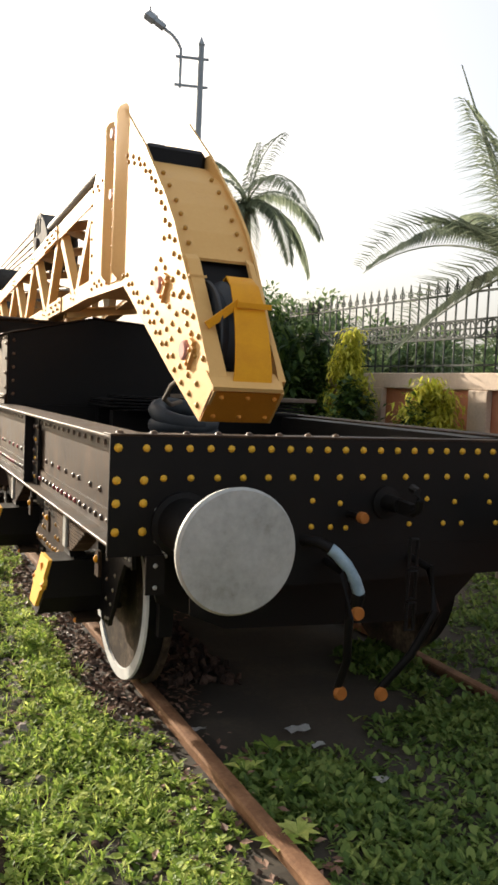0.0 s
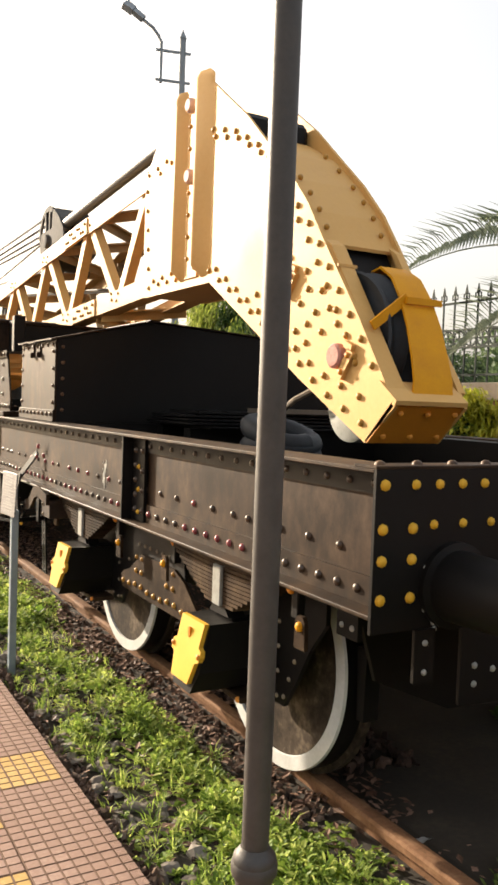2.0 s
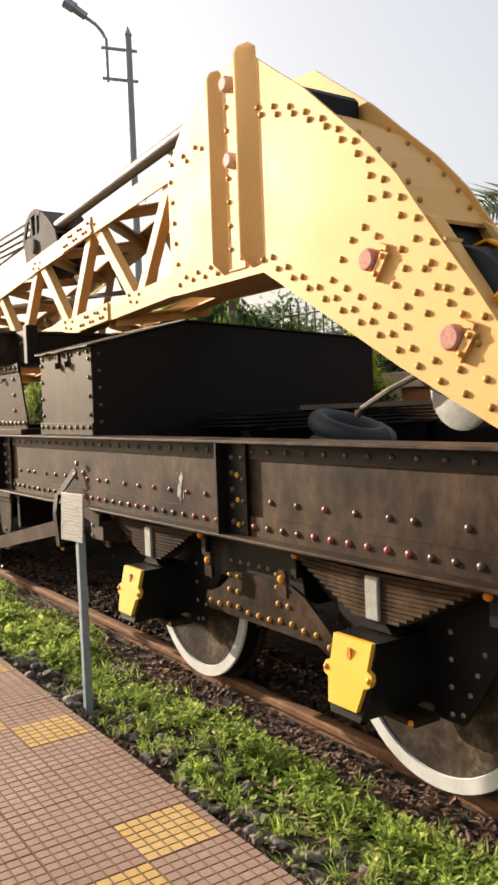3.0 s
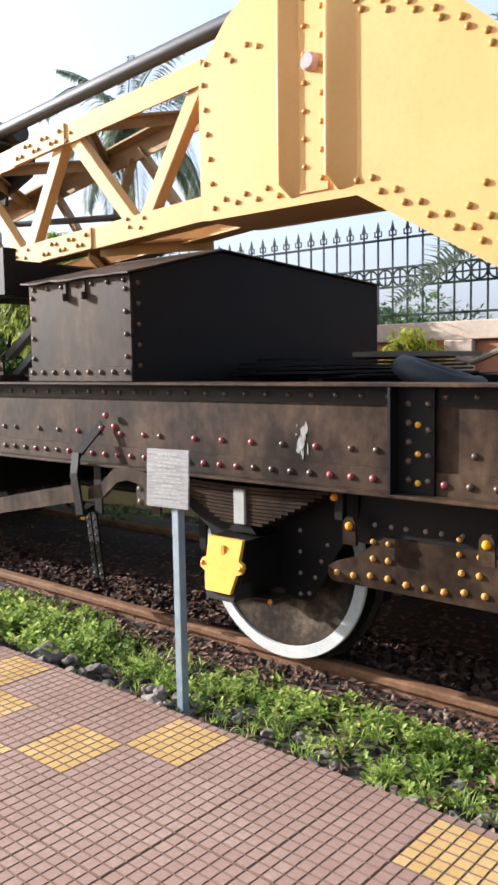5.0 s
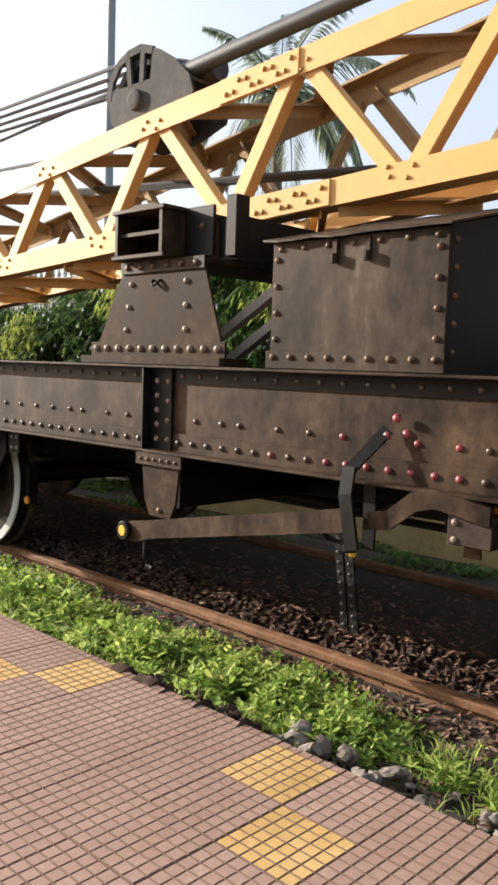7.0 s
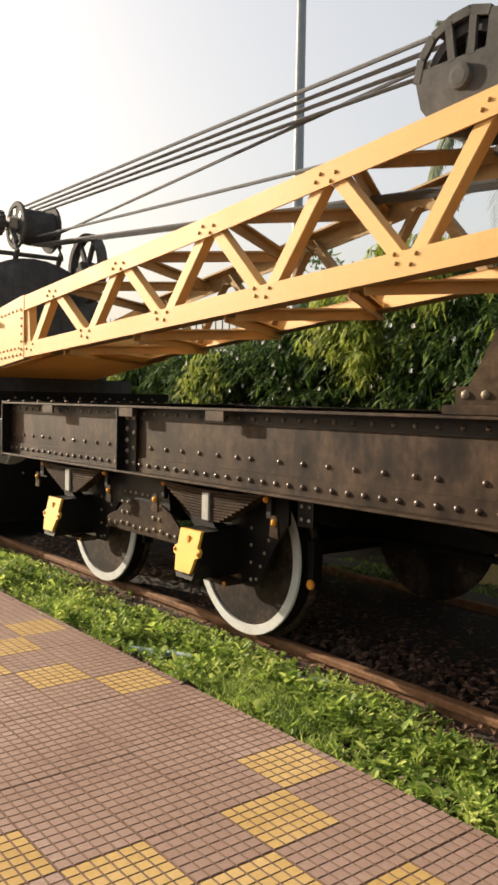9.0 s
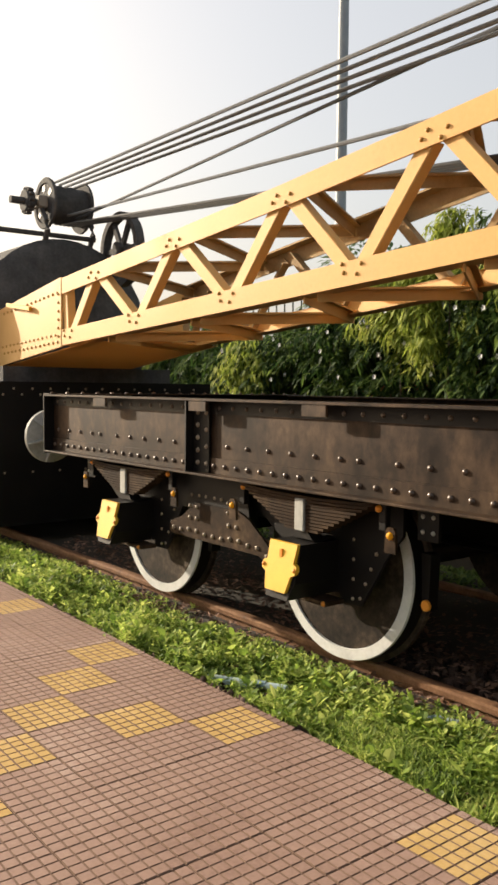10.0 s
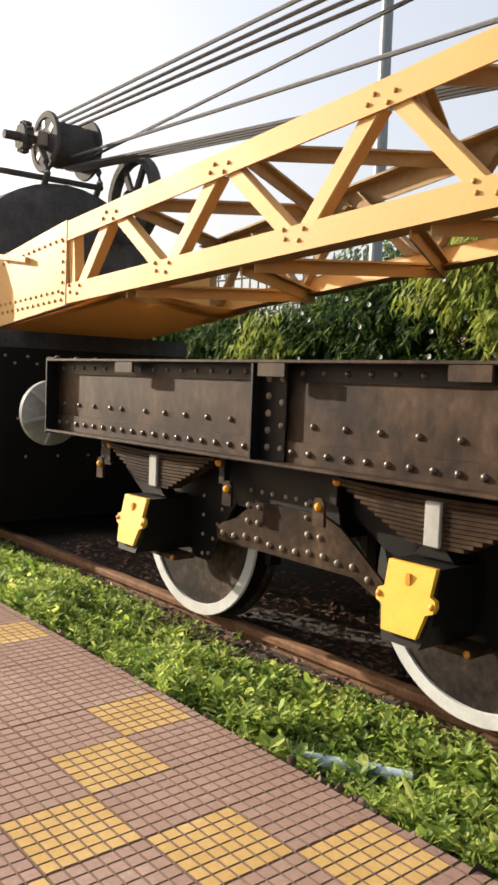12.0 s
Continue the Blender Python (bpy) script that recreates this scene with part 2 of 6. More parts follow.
def leaf_material(name, low, mid, high, through=0.35):
    m = material(name, [(0.25, low), (0.5, mid), (0.75, high)], (0.55, 0.75), 3, 40, 0.0, random_value=0.5, spec=0.3)
    n, l = m.node_tree.nodes, m.node_tree.links
    tr = n.new("ShaderNodeBsdfTranslucent")
    mx = n.new("ShaderNodeMixShader")
    mx.inputs[0].default_value = through
    ramp = [x for x in n if x.type == "VALTORGB"][0]
    l.new(ramp.outputs["Color"], tr.inputs["Color"])
    l.new(n["Principled BSDF"].outputs[0], mx.inputs[1])
    l.new(tr.outputs[0], mx.inputs[2])
    l.new(mx.outputs[0], n["Material Output"].inputs["Surface"])
    return m


LEAF = leaf_material("ground_cover_leaf", (0.09, 0.155, 0.026), (0.265, 0.375, 0.062), (0.55, 0.60, 0.17), 0.5)
GRASS = leaf_material("grass_blade", (0.045, 0.085, 0.015), (0.10, 0.165, 0.03), (0.20, 0.26, 0.065))
# leaf green darkened: the shade within the hedge is put into the colour
HEDGE = leaf_material("shade_dark_hedge_leaf", (0.012, 0.032, 0.008), (0.050, 0.10, 0.022), (0.17, 0.24, 0.055), 0.35)
# golden leaf, brightened to put the missing sunlight into its colour
GOLD = leaf_material("sun_brightened_gold_leaf", (0.26, 0.30, 0.035), (0.54, 0.53, 0.06), (0.74, 0.69, 0.13), 0.5)
# paler green that carries the distance haze in the leaf colour
FARLEAF = leaf_material("haze_paled_far_leaf", (0.05, 0.09, 0.038), (0.11, 0.175, 0.070), (0.21, 0.28, 0.12), 0.35)
LIME = leaf_material("yellow_green_leaf", (0.15, 0.20, 0.03), (0.28, 0.34, 0.055), (0.43, 0.45, 0.11), 0.4)
# grey-green raised so the fronds carry the haze in their colour
PALM = leaf_material("haze_paled_palm_leaf", (0.13, 0.16, 0.11), (0.21, 0.25, 0.17), (0.30, 0.34, 0.24), 0.5)
DRY = leaf_material("dead_leaf", (0.065, 0.034, 0.022), (0.15, 0.082, 0.052), (0.28, 0.17, 0.12), 0.15)


# ---- mesh helpers ----
def link_mesh(name, bm, mat, parent=None, smooth=False):
    me = bpy.data.meshes.new(name)
    bm.normal_update()
    bm.to_mesh(me)
    bm.free()
    me.materials.append(mat)
    if smooth:
        me.shade_smooth()
        me.set_sharp_from_angle(angle=radians(40))
    ob = new(name, me)
    ob.parent = parent
    return ob


def part(name, bm, mat, parent, label="", smooth=False):
    return tagged(link_mesh(name, bm, mat, parent, smooth), label)


def thing(name, label, category, group="", at=(0, 0, 0), kind=""):
    e = tagged(new(name), label, category, group, kind)
    e.location = at
    return e


def box(bm, lo, hi, bevel=0.0):
    r = bmesh.ops.create_cube(bm, size=1.0, matrix=Matrix.LocRotScale([(a + b) / 2 for a, b in zip(lo, hi)], None, [abs(b - a) for a, b in zip(lo, hi)]))
    if bevel:
        bmesh.ops.bevel(bm, geom=list({e for v in r["verts"] for e in v.link_edges}), offset=bevel, segments=1, affect="EDGES")
    return bm


def bar(bm, a, b, w, h, side=(1, 0, 0)):
    """A rectangular bar from a to b, w across side, h across the rest."""
    a, b = Vector(a), Vector(b)
    ax = (b - a).normalized()
    s = (Vector(side) - ax * ax.dot(Vector(side))).normalized()
    u = ax.cross(s)
    vs = [[bm.verts.new(p + s * i * w / 2 + u * j * h / 2) for i, j in ((-1, -1), (1, -1), (1, 1), (-1, 1))] for p in (a, b)]
    for k in range(4):
        bm.faces.new((vs[0][k], vs[0][(k + 1) % 4], vs[1][(k + 1) % 4], vs[1][k]))
    bm.faces.new(vs[0][::-1])
    bm.faces.new(vs[1])
    return bm


def tube(bm, pts, r, seg=10, taper=None):
    """A round tube along the points."""
    pts = [Vector(p) for p in pts]
    rings = []
    for i, p in enumerate(pts):
        ax = (pts[min(i + 1, len(pts) - 1)] - pts[max(i - 1, 0)]).normalized()
        s = ax.cross(Vector((0.13, 0.31, 0.94))).normalized()
        u = ax.cross(s)
        rr = r if taper is None else r + (taper - r) * i / (len(pts) - 1)
        rings.append([bm.verts.new(p + (s * math.cos(2 * math.pi * k / seg) + u * math.sin(2 * math.pi * k / seg)) * rr) for k in range(seg)])
    for a, b in zip(rings, rings[1:]):
        for k in range(seg):
            bm.faces.new((a[k], a[(k + 1) % seg], b[(k + 1) % seg], b[k]))
    bm.faces.new(rings[0][::-1])
    bm.faces.new(rings[-1])
    return bm


def lathe(bm, profile, centre, axis="x", seg=40, close=False):
    """Turns (along, radius) pairs about an axis through centre."""
    rings = []
    for a, r in profile:
        ring = []
        for k in range(seg):
            c, s = math.cos(2 * math.pi * k / seg) * r, math.sin(2 * math.pi * k / seg) * r
            p = {"x": (a, c, s), "y": (c, a, s), "z": (c, s, a)}[axis]
            ring.append(bm.verts.new(Vector(centre) + Vector(p)))
        rings.append(ring)
    pairs = list(zip(rings, rings[1:])) + ([(rings[-1], rings[0])] if close else [])
    for a, b in pairs:
        for k in range(seg):
            bm.faces.new((a[k], a[(k + 1) % seg], b[(k + 1) % seg], b[k]))
    if not close:
        for ring in (rings[0], rings[-1]):
            bm.faces.new(ring)
    bmesh.ops.recalc_face_normals(bm, faces=bm.faces)
    return bm


def slab(bm, outline, lo, hi, axis="x"):
    """An outline of pairs in the plane across axis, made thick from lo to hi along it."""
    def at(p, a):
        return {"x": (a, p[0], p[1]), "y": (p[0], a, p[1]), "z": (p[0], p[1], a)}[axis]
    f = [bm.verts.new(at(p, lo)) for p in outline]
    g = [bm.verts.new(at(p, hi)) for p in outline]
    n = len(outline)
    faces = [bm.faces.new(f), bm.faces.new(g[::-1])]
    for k in range(n):
        faces.append(bm.faces.new((f[k], g[k], g[(k + 1) % n], f[(k + 1) % n])))
    bmesh.ops.recalc_face_normals(bm, faces=faces)
    return bm


def new_bm():
    return bmesh.new()


RIVETS = {}


def rivet_mesh(r, mat, axis):
    key = (r, mat.name, axis)
    if key not in RIVETS:
        bm = bmesh.new()
        seg = 8
        rings = [[bm.verts.new((h * r, math.cos(2 * math.pi * k / seg) * q * r, math.sin(2 * math.pi * k / seg) * q * r)) for k in range(seg)] for h, q in ((0.2, 1.0), (-0.35, 0.86), (-0.65, 0.5))]
        tip = bm.verts.new((-0.75 * r, 0, 0))
        for a, b in zip(rings, rings[1:]):
            for k in range(seg):
                bm.faces.new((a[k], b[k], b[(k + 1) % seg], a[(k + 1) % seg]))
        for k in range(seg):
            bm.faces.new((rings[-1][k], tip, rings[-1][(k + 1) % seg]))
        bmesh.ops.recalc_face_normals(bm, faces=bm.faces)
        rot = {"-x": pose(0, 0, 0), "+x": pose(0, 0, 0, 0, 0, 180), "-y": pose(0, 0, 0, 0, 0, 90), "+y": pose(0, 0, 0, 0, 0, -90), "+z": pose(0, 0, 0, 0, 90, 0), "-z": pose(0, 0, 0, 0, -90, 0)}[axis]
        bm.transform(rot)
        me = bpy.data.meshes.new("rivet")
        bm.to_mesh(me)
        bm.free()
        me.materials.append(mat)
        me.shade_smooth()
        RIVETS[key] = me
    return RIVETS[key]


def rivet(p, parent, r=0.016, mat=None, axis="-x"):
    ob = new("rivet", rivet_mesh(r, RIVETM if mat in (None, BLACK) else RIVETY if mat is YELLOW else mat, axis))
    ob.location = p
    ob.parent = parent
    return ob


def row(a, b, n, parent, r=0.016, mat=None, axis="-x"):
    a, b = Vector(a), Vector(b)
    for k in range(n):
        rivet(a.lerp(b, k / max(n - 1, 1)), parent, r, mat, axis)


# ---- ground ----
def ground_z(x, y):
    """Height of the bare earth: a low bed between the rails, and a dip before the garden wall."""
    if x < -0.48:
        return -0.20
    z = -0.11
    if 0.5 < x < 2.3:
        z += 0.03
    dip = max(0.0, min(1.0, (x - 2.8) / 0.9)) * max(0.0, min(1.0, (y - 3.6) / 0.9))
    return z - 0.24 * dip + 0.02 * noise.noise((x * 2.1, y * 2.1, 0))


def ground_sheet():
    bm = new_bm()
    r = random.Random(5)
    xs = [-400, -60, -12, -3.0, -0.50] + [-0.46 + 0.12 * k for k in range(36)] + [4.4, 5.5, 8, 20, 60, 400]
    ys = [-400, -60, -12] + [-5 + 0.25 * k for k in range(90)] + [22, 40, 90, 400]
    grid = [[bm.verts.new((x, y, ground_z(x, y))) for y in ys] for x in xs]
    for i in range(len(xs) - 1):
        for j in range(len(ys) - 1):
            bm.faces.new((grid[i][j], grid[i + 1][j], grid[i + 1][j + 1], grid[i][j + 1]))
    return tagged(link_mesh("ground", bm, SOIL), "dark bare earth ground under grass and ballast", "ground", kind="structure")


ground = ground_sheet()
EDGE_X = -0.47
PITCH = 0.2915
platform = tagged(link_mesh("pavement", box(new_bm(), (-9.0, -9.0, -0.22), (EDGE_X, 30.0, -0.012)), GROUT), "raised tiled walkway beside the railway track", "pavement", kind="structure")


def build_rails():
    for x in (0.485, 0.485 + 1.745):
        t = thing("rail", "rusty brown steel rail sunk among weeds", "rail", "track rails")
        head = [(-0.034, -0.066), (-0.036, -0.040), (-0.030, -0.029), (-0.012, -0.026), (0.012, -0.026), (0.030, -0.029), (0.036, -0.040), (0.034, -0.066), (0.009, -0.078), (-0.009, -0.078)]
        foot = [(-0.068, -0.172), (0.068, -0.172), (0.068, -0.158), (0.020, -0.142), (0.009, -0.130), (-0.009, -0.130), (-0.020, -0.142), (-0.068, -0.158)]
        part("rail_head", slab(new_bm(), [(x + a, b) for a, b in head], -30, 40, "y"), RUST, t)
        part("rail_web", box(new_bm(), (x - 0.0085, -30, -0.1305), (x + 0.0085, 40, -0.0775)), RUST, t)
        part("rail_foot", slab(new_bm(), [(x + a, b) for a, b in foot], -30, 40, "y"), RUST, t)


build_rails()

# ---- match wagon ----
W, L, TOP, LOW = 2.60, 10.60, 1.346, 0.90
wagon = thing("railway_wagon", "black riveted flat wagon with silver buffers carrying the crane jib", "wagon")
WEB = 0.085


def build_girder(near):
    sx = (lambda x: x) if near else (lambda x: W - x)
    def bx(bm, x0, x1, y0, y1, z0, z1, bevel=0.0):
        a, b = sorted((sx(x0), sx(x1)))
        return box(bm, (a, y0, z0), (b, y1, z1), bevel)
    g = part("girder_web", bx(new_bm(), WEB, WEB + 0.012, 0.012, L - 0.012, LOW + 0.012, TOP - 0.012), BLACK, wagon)
    part("top_flange", bx(new_bm(), 0.0, 0.20, 0.012, L - 0.012, TOP - 0.014, TOP, 0.003), BLACK, wagon)
    part("bottom_flange", bx(new_bm(), 0.0, 0.20, 0.012, L - 0.012, LOW, LOW + 0.014, 0.003), BLACK, wagon)
    # blacker SOOT here: the top flange's shadow is put into the angle's colour
    part("top_angle", bx(new_bm(), WEB - 0.012, WEB, 0.012, L - 0.012, TOP - 0.085, TOP - 0.0145), SOOT, wagon)
    part("bottom_angle", bx(new_bm(), WEB - 0.012, WEB, 0.012, L - 0.012, LOW + 0.0145, LOW + 0.105), BLACK, wagon)
    ax = "-x" if near else "+x"
    if not near:
        return g
    row((WEB - 0.012, 0.10, TOP - 0.052), (WEB - 0.012, L - 0.1, TOP - 0.052), 84, g, 0.014, RIVETD, ax)
    r = random.Random(4)
    for k in range(100):
        y = 0.06 + (L - 0.12) * k / 99
        rivet((WEB - 0.012, y, LOW + 0.06), g, 0.017, RED if 0.9 < y < 4.6 and r.random() < 0.75 else RIVETD, ax)
    for k in range(58):
        y = 0.10 + (L - 0.2) * k / 57
        if k % 7 == 4:
            y += 0.06
        rivet((WEB, y, LOW + 0.175), g, 0.016, RED if 1.2 < y < 4.3 and r.random() < 0.5 else RIVETD, ax)
    for y in (7.50, 8.49, 9.68):
        part("flange_clip", box(new_bm(), (-0.004, y - 0.085, TOP - 0.07), (0.012, y + 0.085, TOP - 0.015)), BLACK, wagon)
    for y in RIBS:
        s = part("web_stiffener", box(box(new_bm(), (0.004, y + 0.005, LOW + 0.014), (WEB - 0.012, y + 0.017, TOP - 0.014)), (WEB - 0.026, y - 0.155, LOW + 0.015), (WEB - 0.012, y + 0.005, TOP - 0.015)), SOOT, wagon)
        row((WEB - 0.026, y - 0.045, LOW + 0.07), (WEB - 0.026, y - 0.045, TOP - 0.08), 5, s, 0.017, RIVETD if y < 3 else RIVETL, ax)
        row((WEB - 0.026, y - 0.13, LOW + 0.07), (WEB - 0.026, y - 0.13, TOP - 0.08), 4, s, 0.015, RIVETD if y < 3 else RIVETL, ax)
        if y < 3:
            row((WEB - 0.026, y - 0.085, LOW + 0.06), (WEB - 0.026, y - 0.085, TOP - 0.16), 3, s, 0.014, BRIGHT, ax)
    return g


RIBS = (2.05, 5.34, 8.61)
build_girder(True)
build_girder(False)


def build_ends():
    for y, s in ((0.0, 1), (L, -1)):
        bm = box(new_bm(), (0.0, min(y, y + s * 0.012), 0.86 if s > 0 else 0.89), (W, max(y, y + s * 0.012), TOP - 0.002))
        e = part("headstock", bm, SOOT, wagon, "black end plate with yellow rivets" if s > 0 else "")
        cap = part("end_cap", box(new_bm(), (0, min(y, y + s * 0.11), TOP - 0.0019), (W, max(y, y + s * 0.11), TOP + 0.008), 0.002), BLACK, wagon)
        if s > 0:
            part("end_apron", box(new_bm(), (0.45, 0.001, 0.70), (W - 0.45, 0.011, 0.8595)), SOOT, wagon)
        if s > 0:
            rivet((0.033, 0, TOP - 0.048), e, 0.019, BRIGHT, "-y")
            row((0.149, 0, TOP - 0.048), (W - 0.045, 0, TOP - 0.048), 27, e, 0.017, BRIGHT, "-y")
            row((0.225, 0, TOP - 0.17), (W - 0.135, 0, TOP - 0.17), 20, e, 0.016, BRIGHT, "-y")
            for z in (TOP - 0.178, TOP - 0.271, TOP - 0.386):
                rivet((0.03, 0, z), e, 0.019, BRIGHT, "-y")
                rivet((0.143, 0, z), e, 0.019, BRIGHT, "-y")
            for x, z in ((0.918, -0.273), (1.059, -0.287), (0.917, -0.389), (1.015, -0.393), (1.094, -0.399), (1.531, -0.275), (1.694, -0.29), (1.437, -0.391), (1.633, -0.393), (1.741, -0.395), (1.905, -0.295), (1.951, -0.399), (2.1, -0.29), (2.14, -0.395)):
                rivet((x, 0, TOP + z), e, 0.014, BRIGHT, "-y")
            for x, z in ((0.20, -0.30), (0.202, -0.427), (0.239, -0.47), (0.245, -0.49)):
                rivet((x, 0, TOP + z), e, 0.010, SILVER, "-y")
        else:
            row((0.05, L, TOP - 0.05), (W - 0.05, L, TOP - 0.05), 22, e, 0.016, SOOT, "+y")
        row((0.05, y + s * 0.05, TOP + 0.008), (1.05 if s > 0 else W - 0.05, y + s * 0.05, TOP + 0.008), 8 if s > 0 else 20, cap, 0.018, BLACK, "+z")
    part("deck", box(new_bm(), (0.2, 0.11, 1.02), (W - 0.2, L - 0.11, 1.05)), SOOT, wagon)


build_ends()


def build_buffers():
    for y, s in ((0.0, -1), (L, 1)):
        for x in (0.312, W - 0.312):
            z = 0.985
            bm = new_bm()
            lathe(bm, [(0.0, 0.135), (s * 0.02, 0.135), (s * 0.025, 0.112), (s * 0.30, 0.102), (s * 0.31, 0.12), (s * 0.345, 0.12), (s * 0.35, 0.085), (s * 0.52, 0.075)], (x, y, z), "y", 28)
            b = part("buffer", bm, SOOT, wagon, smooth=True)
            bm = new_bm()
            lathe(bm, [(s * 0.50, 0.08), (s * 0.535, 0.20), (s * 0.54, 0.222), (s * 0.57, 0.227), (s * 0.585, 0.218), (s * 0.596, 0.12), (s * 0.60, 0.01)], (x, y, z), "y", 48)
            part("buffer_head", bm, SILVER, b, "round aluminium-painted buffer face", smooth=True)
            if s > 0:
                for k in range(6):
                    a = k * math.pi / 3 + 0.3
                    part("buffer_rib", bar(new_bm(), (x + 0.07 * math.cos(a), y + 0.47, z + 0.07 * math.sin(a)), (x + 0.215 * math.cos(a), y + 0.535, z + 0.215 * math.sin(a)), 0.05, 0.02, (0, 1, 0)), SILVER, b)


build_buffers()
WHEELS = (1.10, 2.90, 7.67, 9.47)
WZ, WR = 0.475, 0.503


def build_wheel(y, near):
    s = 1 if near else -1
    x0 = 0.365 if near else W - 0.365
    bm = new_bm()
    lathe(bm, [(s * 0.012, WR - 0.064), (s * 0.045, WR - 0.072), (s * 0.075, WR - 0.10), (s * 0.080, 0.20), (s * 0.06, 0.14), (s * -0.02, 0.12), (s * -0.02, 0.0001), (s * 0.10, 0.0001), (s * 0.10, WR - 0.08), (s * 0.10, WR + 0.028), (s * 0.13, WR + 0.028), (s * 0.13, WR - 0.09)], (x0, y, WZ), "x", 48)
    w = part("wheel", bm, WHEEL, wagon, smooth=True)
    bm = new_bm()
    lathe(bm, [(s * 0.012, WR - 0.008), (s * 0.014, WR), (s * 0.115, WR), (s * 0.115, WR - 0.06), (s * 0.012, WR - 0.064)], (x0, y, WZ), "x", 64, close=True)
    part("tread", bm, SOOT, w, smooth=True)
    if near:
        bm = new_bm()
        lathe(bm, [(0.0, WR - 0.060), (0.0, WR - 0.004), (0.012, WR), (0.0125, WR - 0.062)], (x0, y, WZ), "x", 64, close=True)
        part("tyre_face", bm, WHITE, w, "white-painted tyre face", smooth=True)
    return w


def sloped(bm, outline, front, back):
    """A block whose outline (y, z) is swept along x between two sloping faces: front and back give x at a height."""
    u = [bm.verts.new((front(z), y, z)) for y, z in outline]
    v = [bm.verts.new((back(z), y, z)) for y, z in outline]
    bm.faces.new(u)
    bm.faces.new(v[::-1])
    for k in range(len(u)):
        j = (k + 1) % len(u)
        bm.faces.new((u[k], v[k], v[j], u[j]))
    bmesh.ops.recalc_face_normals(bm, faces=bm.faces)
    return bm


def build_axlebox(y):
    face = lambda z: -0.035 - 0.246 * (0.64 - z)
    bm = sloped(new_bm(), [(y - 0.11, 0.64), (y + 0.11, 0.64), (y + 0.115, 0.45), (y + 0.08, 0.365), (y - 0.08, 0.365), (y - 0.115, 0.45)], lambda z: face(z) + 0.022, lambda z: 0.36)
    box(bm, (0.10, y - 0.075, 0.641), (0.30, y + 0.075, 0.655))
    b = part("axle_box", bm, SOOT, wagon)
    half = [(0.104, 0.642), (0.100, 0.550), (0.124, 0.540), (0.132, 0.520), (0.124, 0.498), (0.096, 0.488), (0.076, 0.404)]
    c = part("cover_plate", sloped(new_bm(), [(y + q, z) for q, z in half] + [(y - q, z) for q, z in half[::-1]], face, lambda z: face(z) + 0.02), BRIGHT, b, "bright yellow axle box cover")
    k = part("keep_plate", box(new_bm(), (0.10, y - 0.17, 0.325), (0.23, y + 0.17, 0.35), 0.004), DUSTY, wagon)
    rivet((0.10, y + 0.15, 0.338), k, 0.016, AMBER)
    rivet((0.10, y - 0.15, 0.338), k, 0.014, AMBER)
    part("keyhole_tag", slab(new_bm(), [(y - 0.008, 0.610), (y + 0.008, 0.610), (y + 0.011, 0.580), (y + 0.006, 0.568), (y - 0.006, 0.568), (y - 0.011, 0.580)], face(0.59) - 0.007, face(0.59) + 0.01), AMBER, c, "orange-brown oil filler tag")
    rivet((face(0.519), y - 0.116, 0.519), c, 0.013, AMBER)
    rivet((face(0.519), y + 0.116, 0.519), c, 0.013, AMBER)


def build_spring(y):
    n = 11
    bm = new_bm()
    for k in range(n):
        half = 0.50 - 0.037 * k
        z0 = 0.868 - 0.0165 * k
        steps = 8
        up = lambda q: 0.028 * (q * q)
        top, bot = [], []
        for i in range(steps + 1):
            q = -half + 2 * half * i / steps
            top.append((y + q, z0 + up(q / 0.5) * 0.6))
            bot.append((y + q, z0 - 0.0135 + up(q / 0.5) * 0.6))
        slab(bm, top + bot[::-1], 0.075 + 0.001 * (k % 2), 0.165)
    s = part("leaf_spring", bm, DUSTY, wagon)
    part("spring_buckle", box(new_bm(), (0.062, y - 0.035, 0.69), (0.178, y + 0.035, 0.855), 0.004), SILVER, s, "pale painted spring buckle")
    bm = new_bm()
    slab(bm, [(y - 0.085, 0.652), (y + 0.085, 0.652), (y + 0.04, 0.70), (y - 0.04, 0.70)], 0.08, 0.16)
    part("spring_seat", bm, SOOT, s)
    for e in (-1, 1):
        h = part("spring_hanger", box(new_bm(), (0.105, y + e * 0.53 - 0.022, 0.76), (0.14, y + e * 0.53 + 0.022, 0.90), 0.004), SOOT, wagon)
        c = y + e * 0.595
        tag = [(c - 0.034, 0.668), (c + 0.034, 0.668), (c + 0.030, 0.765), (c + 0.017, 0.785), (c - 0.017, 0.785), (c - 0.030, 0.765)]
        g = part("hanger_shackle", slab(new_bm(), tag, 0.088, 0.104), DUSTY, wagon)
        rivet((0.088, c, 0.748), g, 0.020, DEEP)
        rivet((0.10, y + e * 0.51, 0.862), h, 0.019, AMBER)


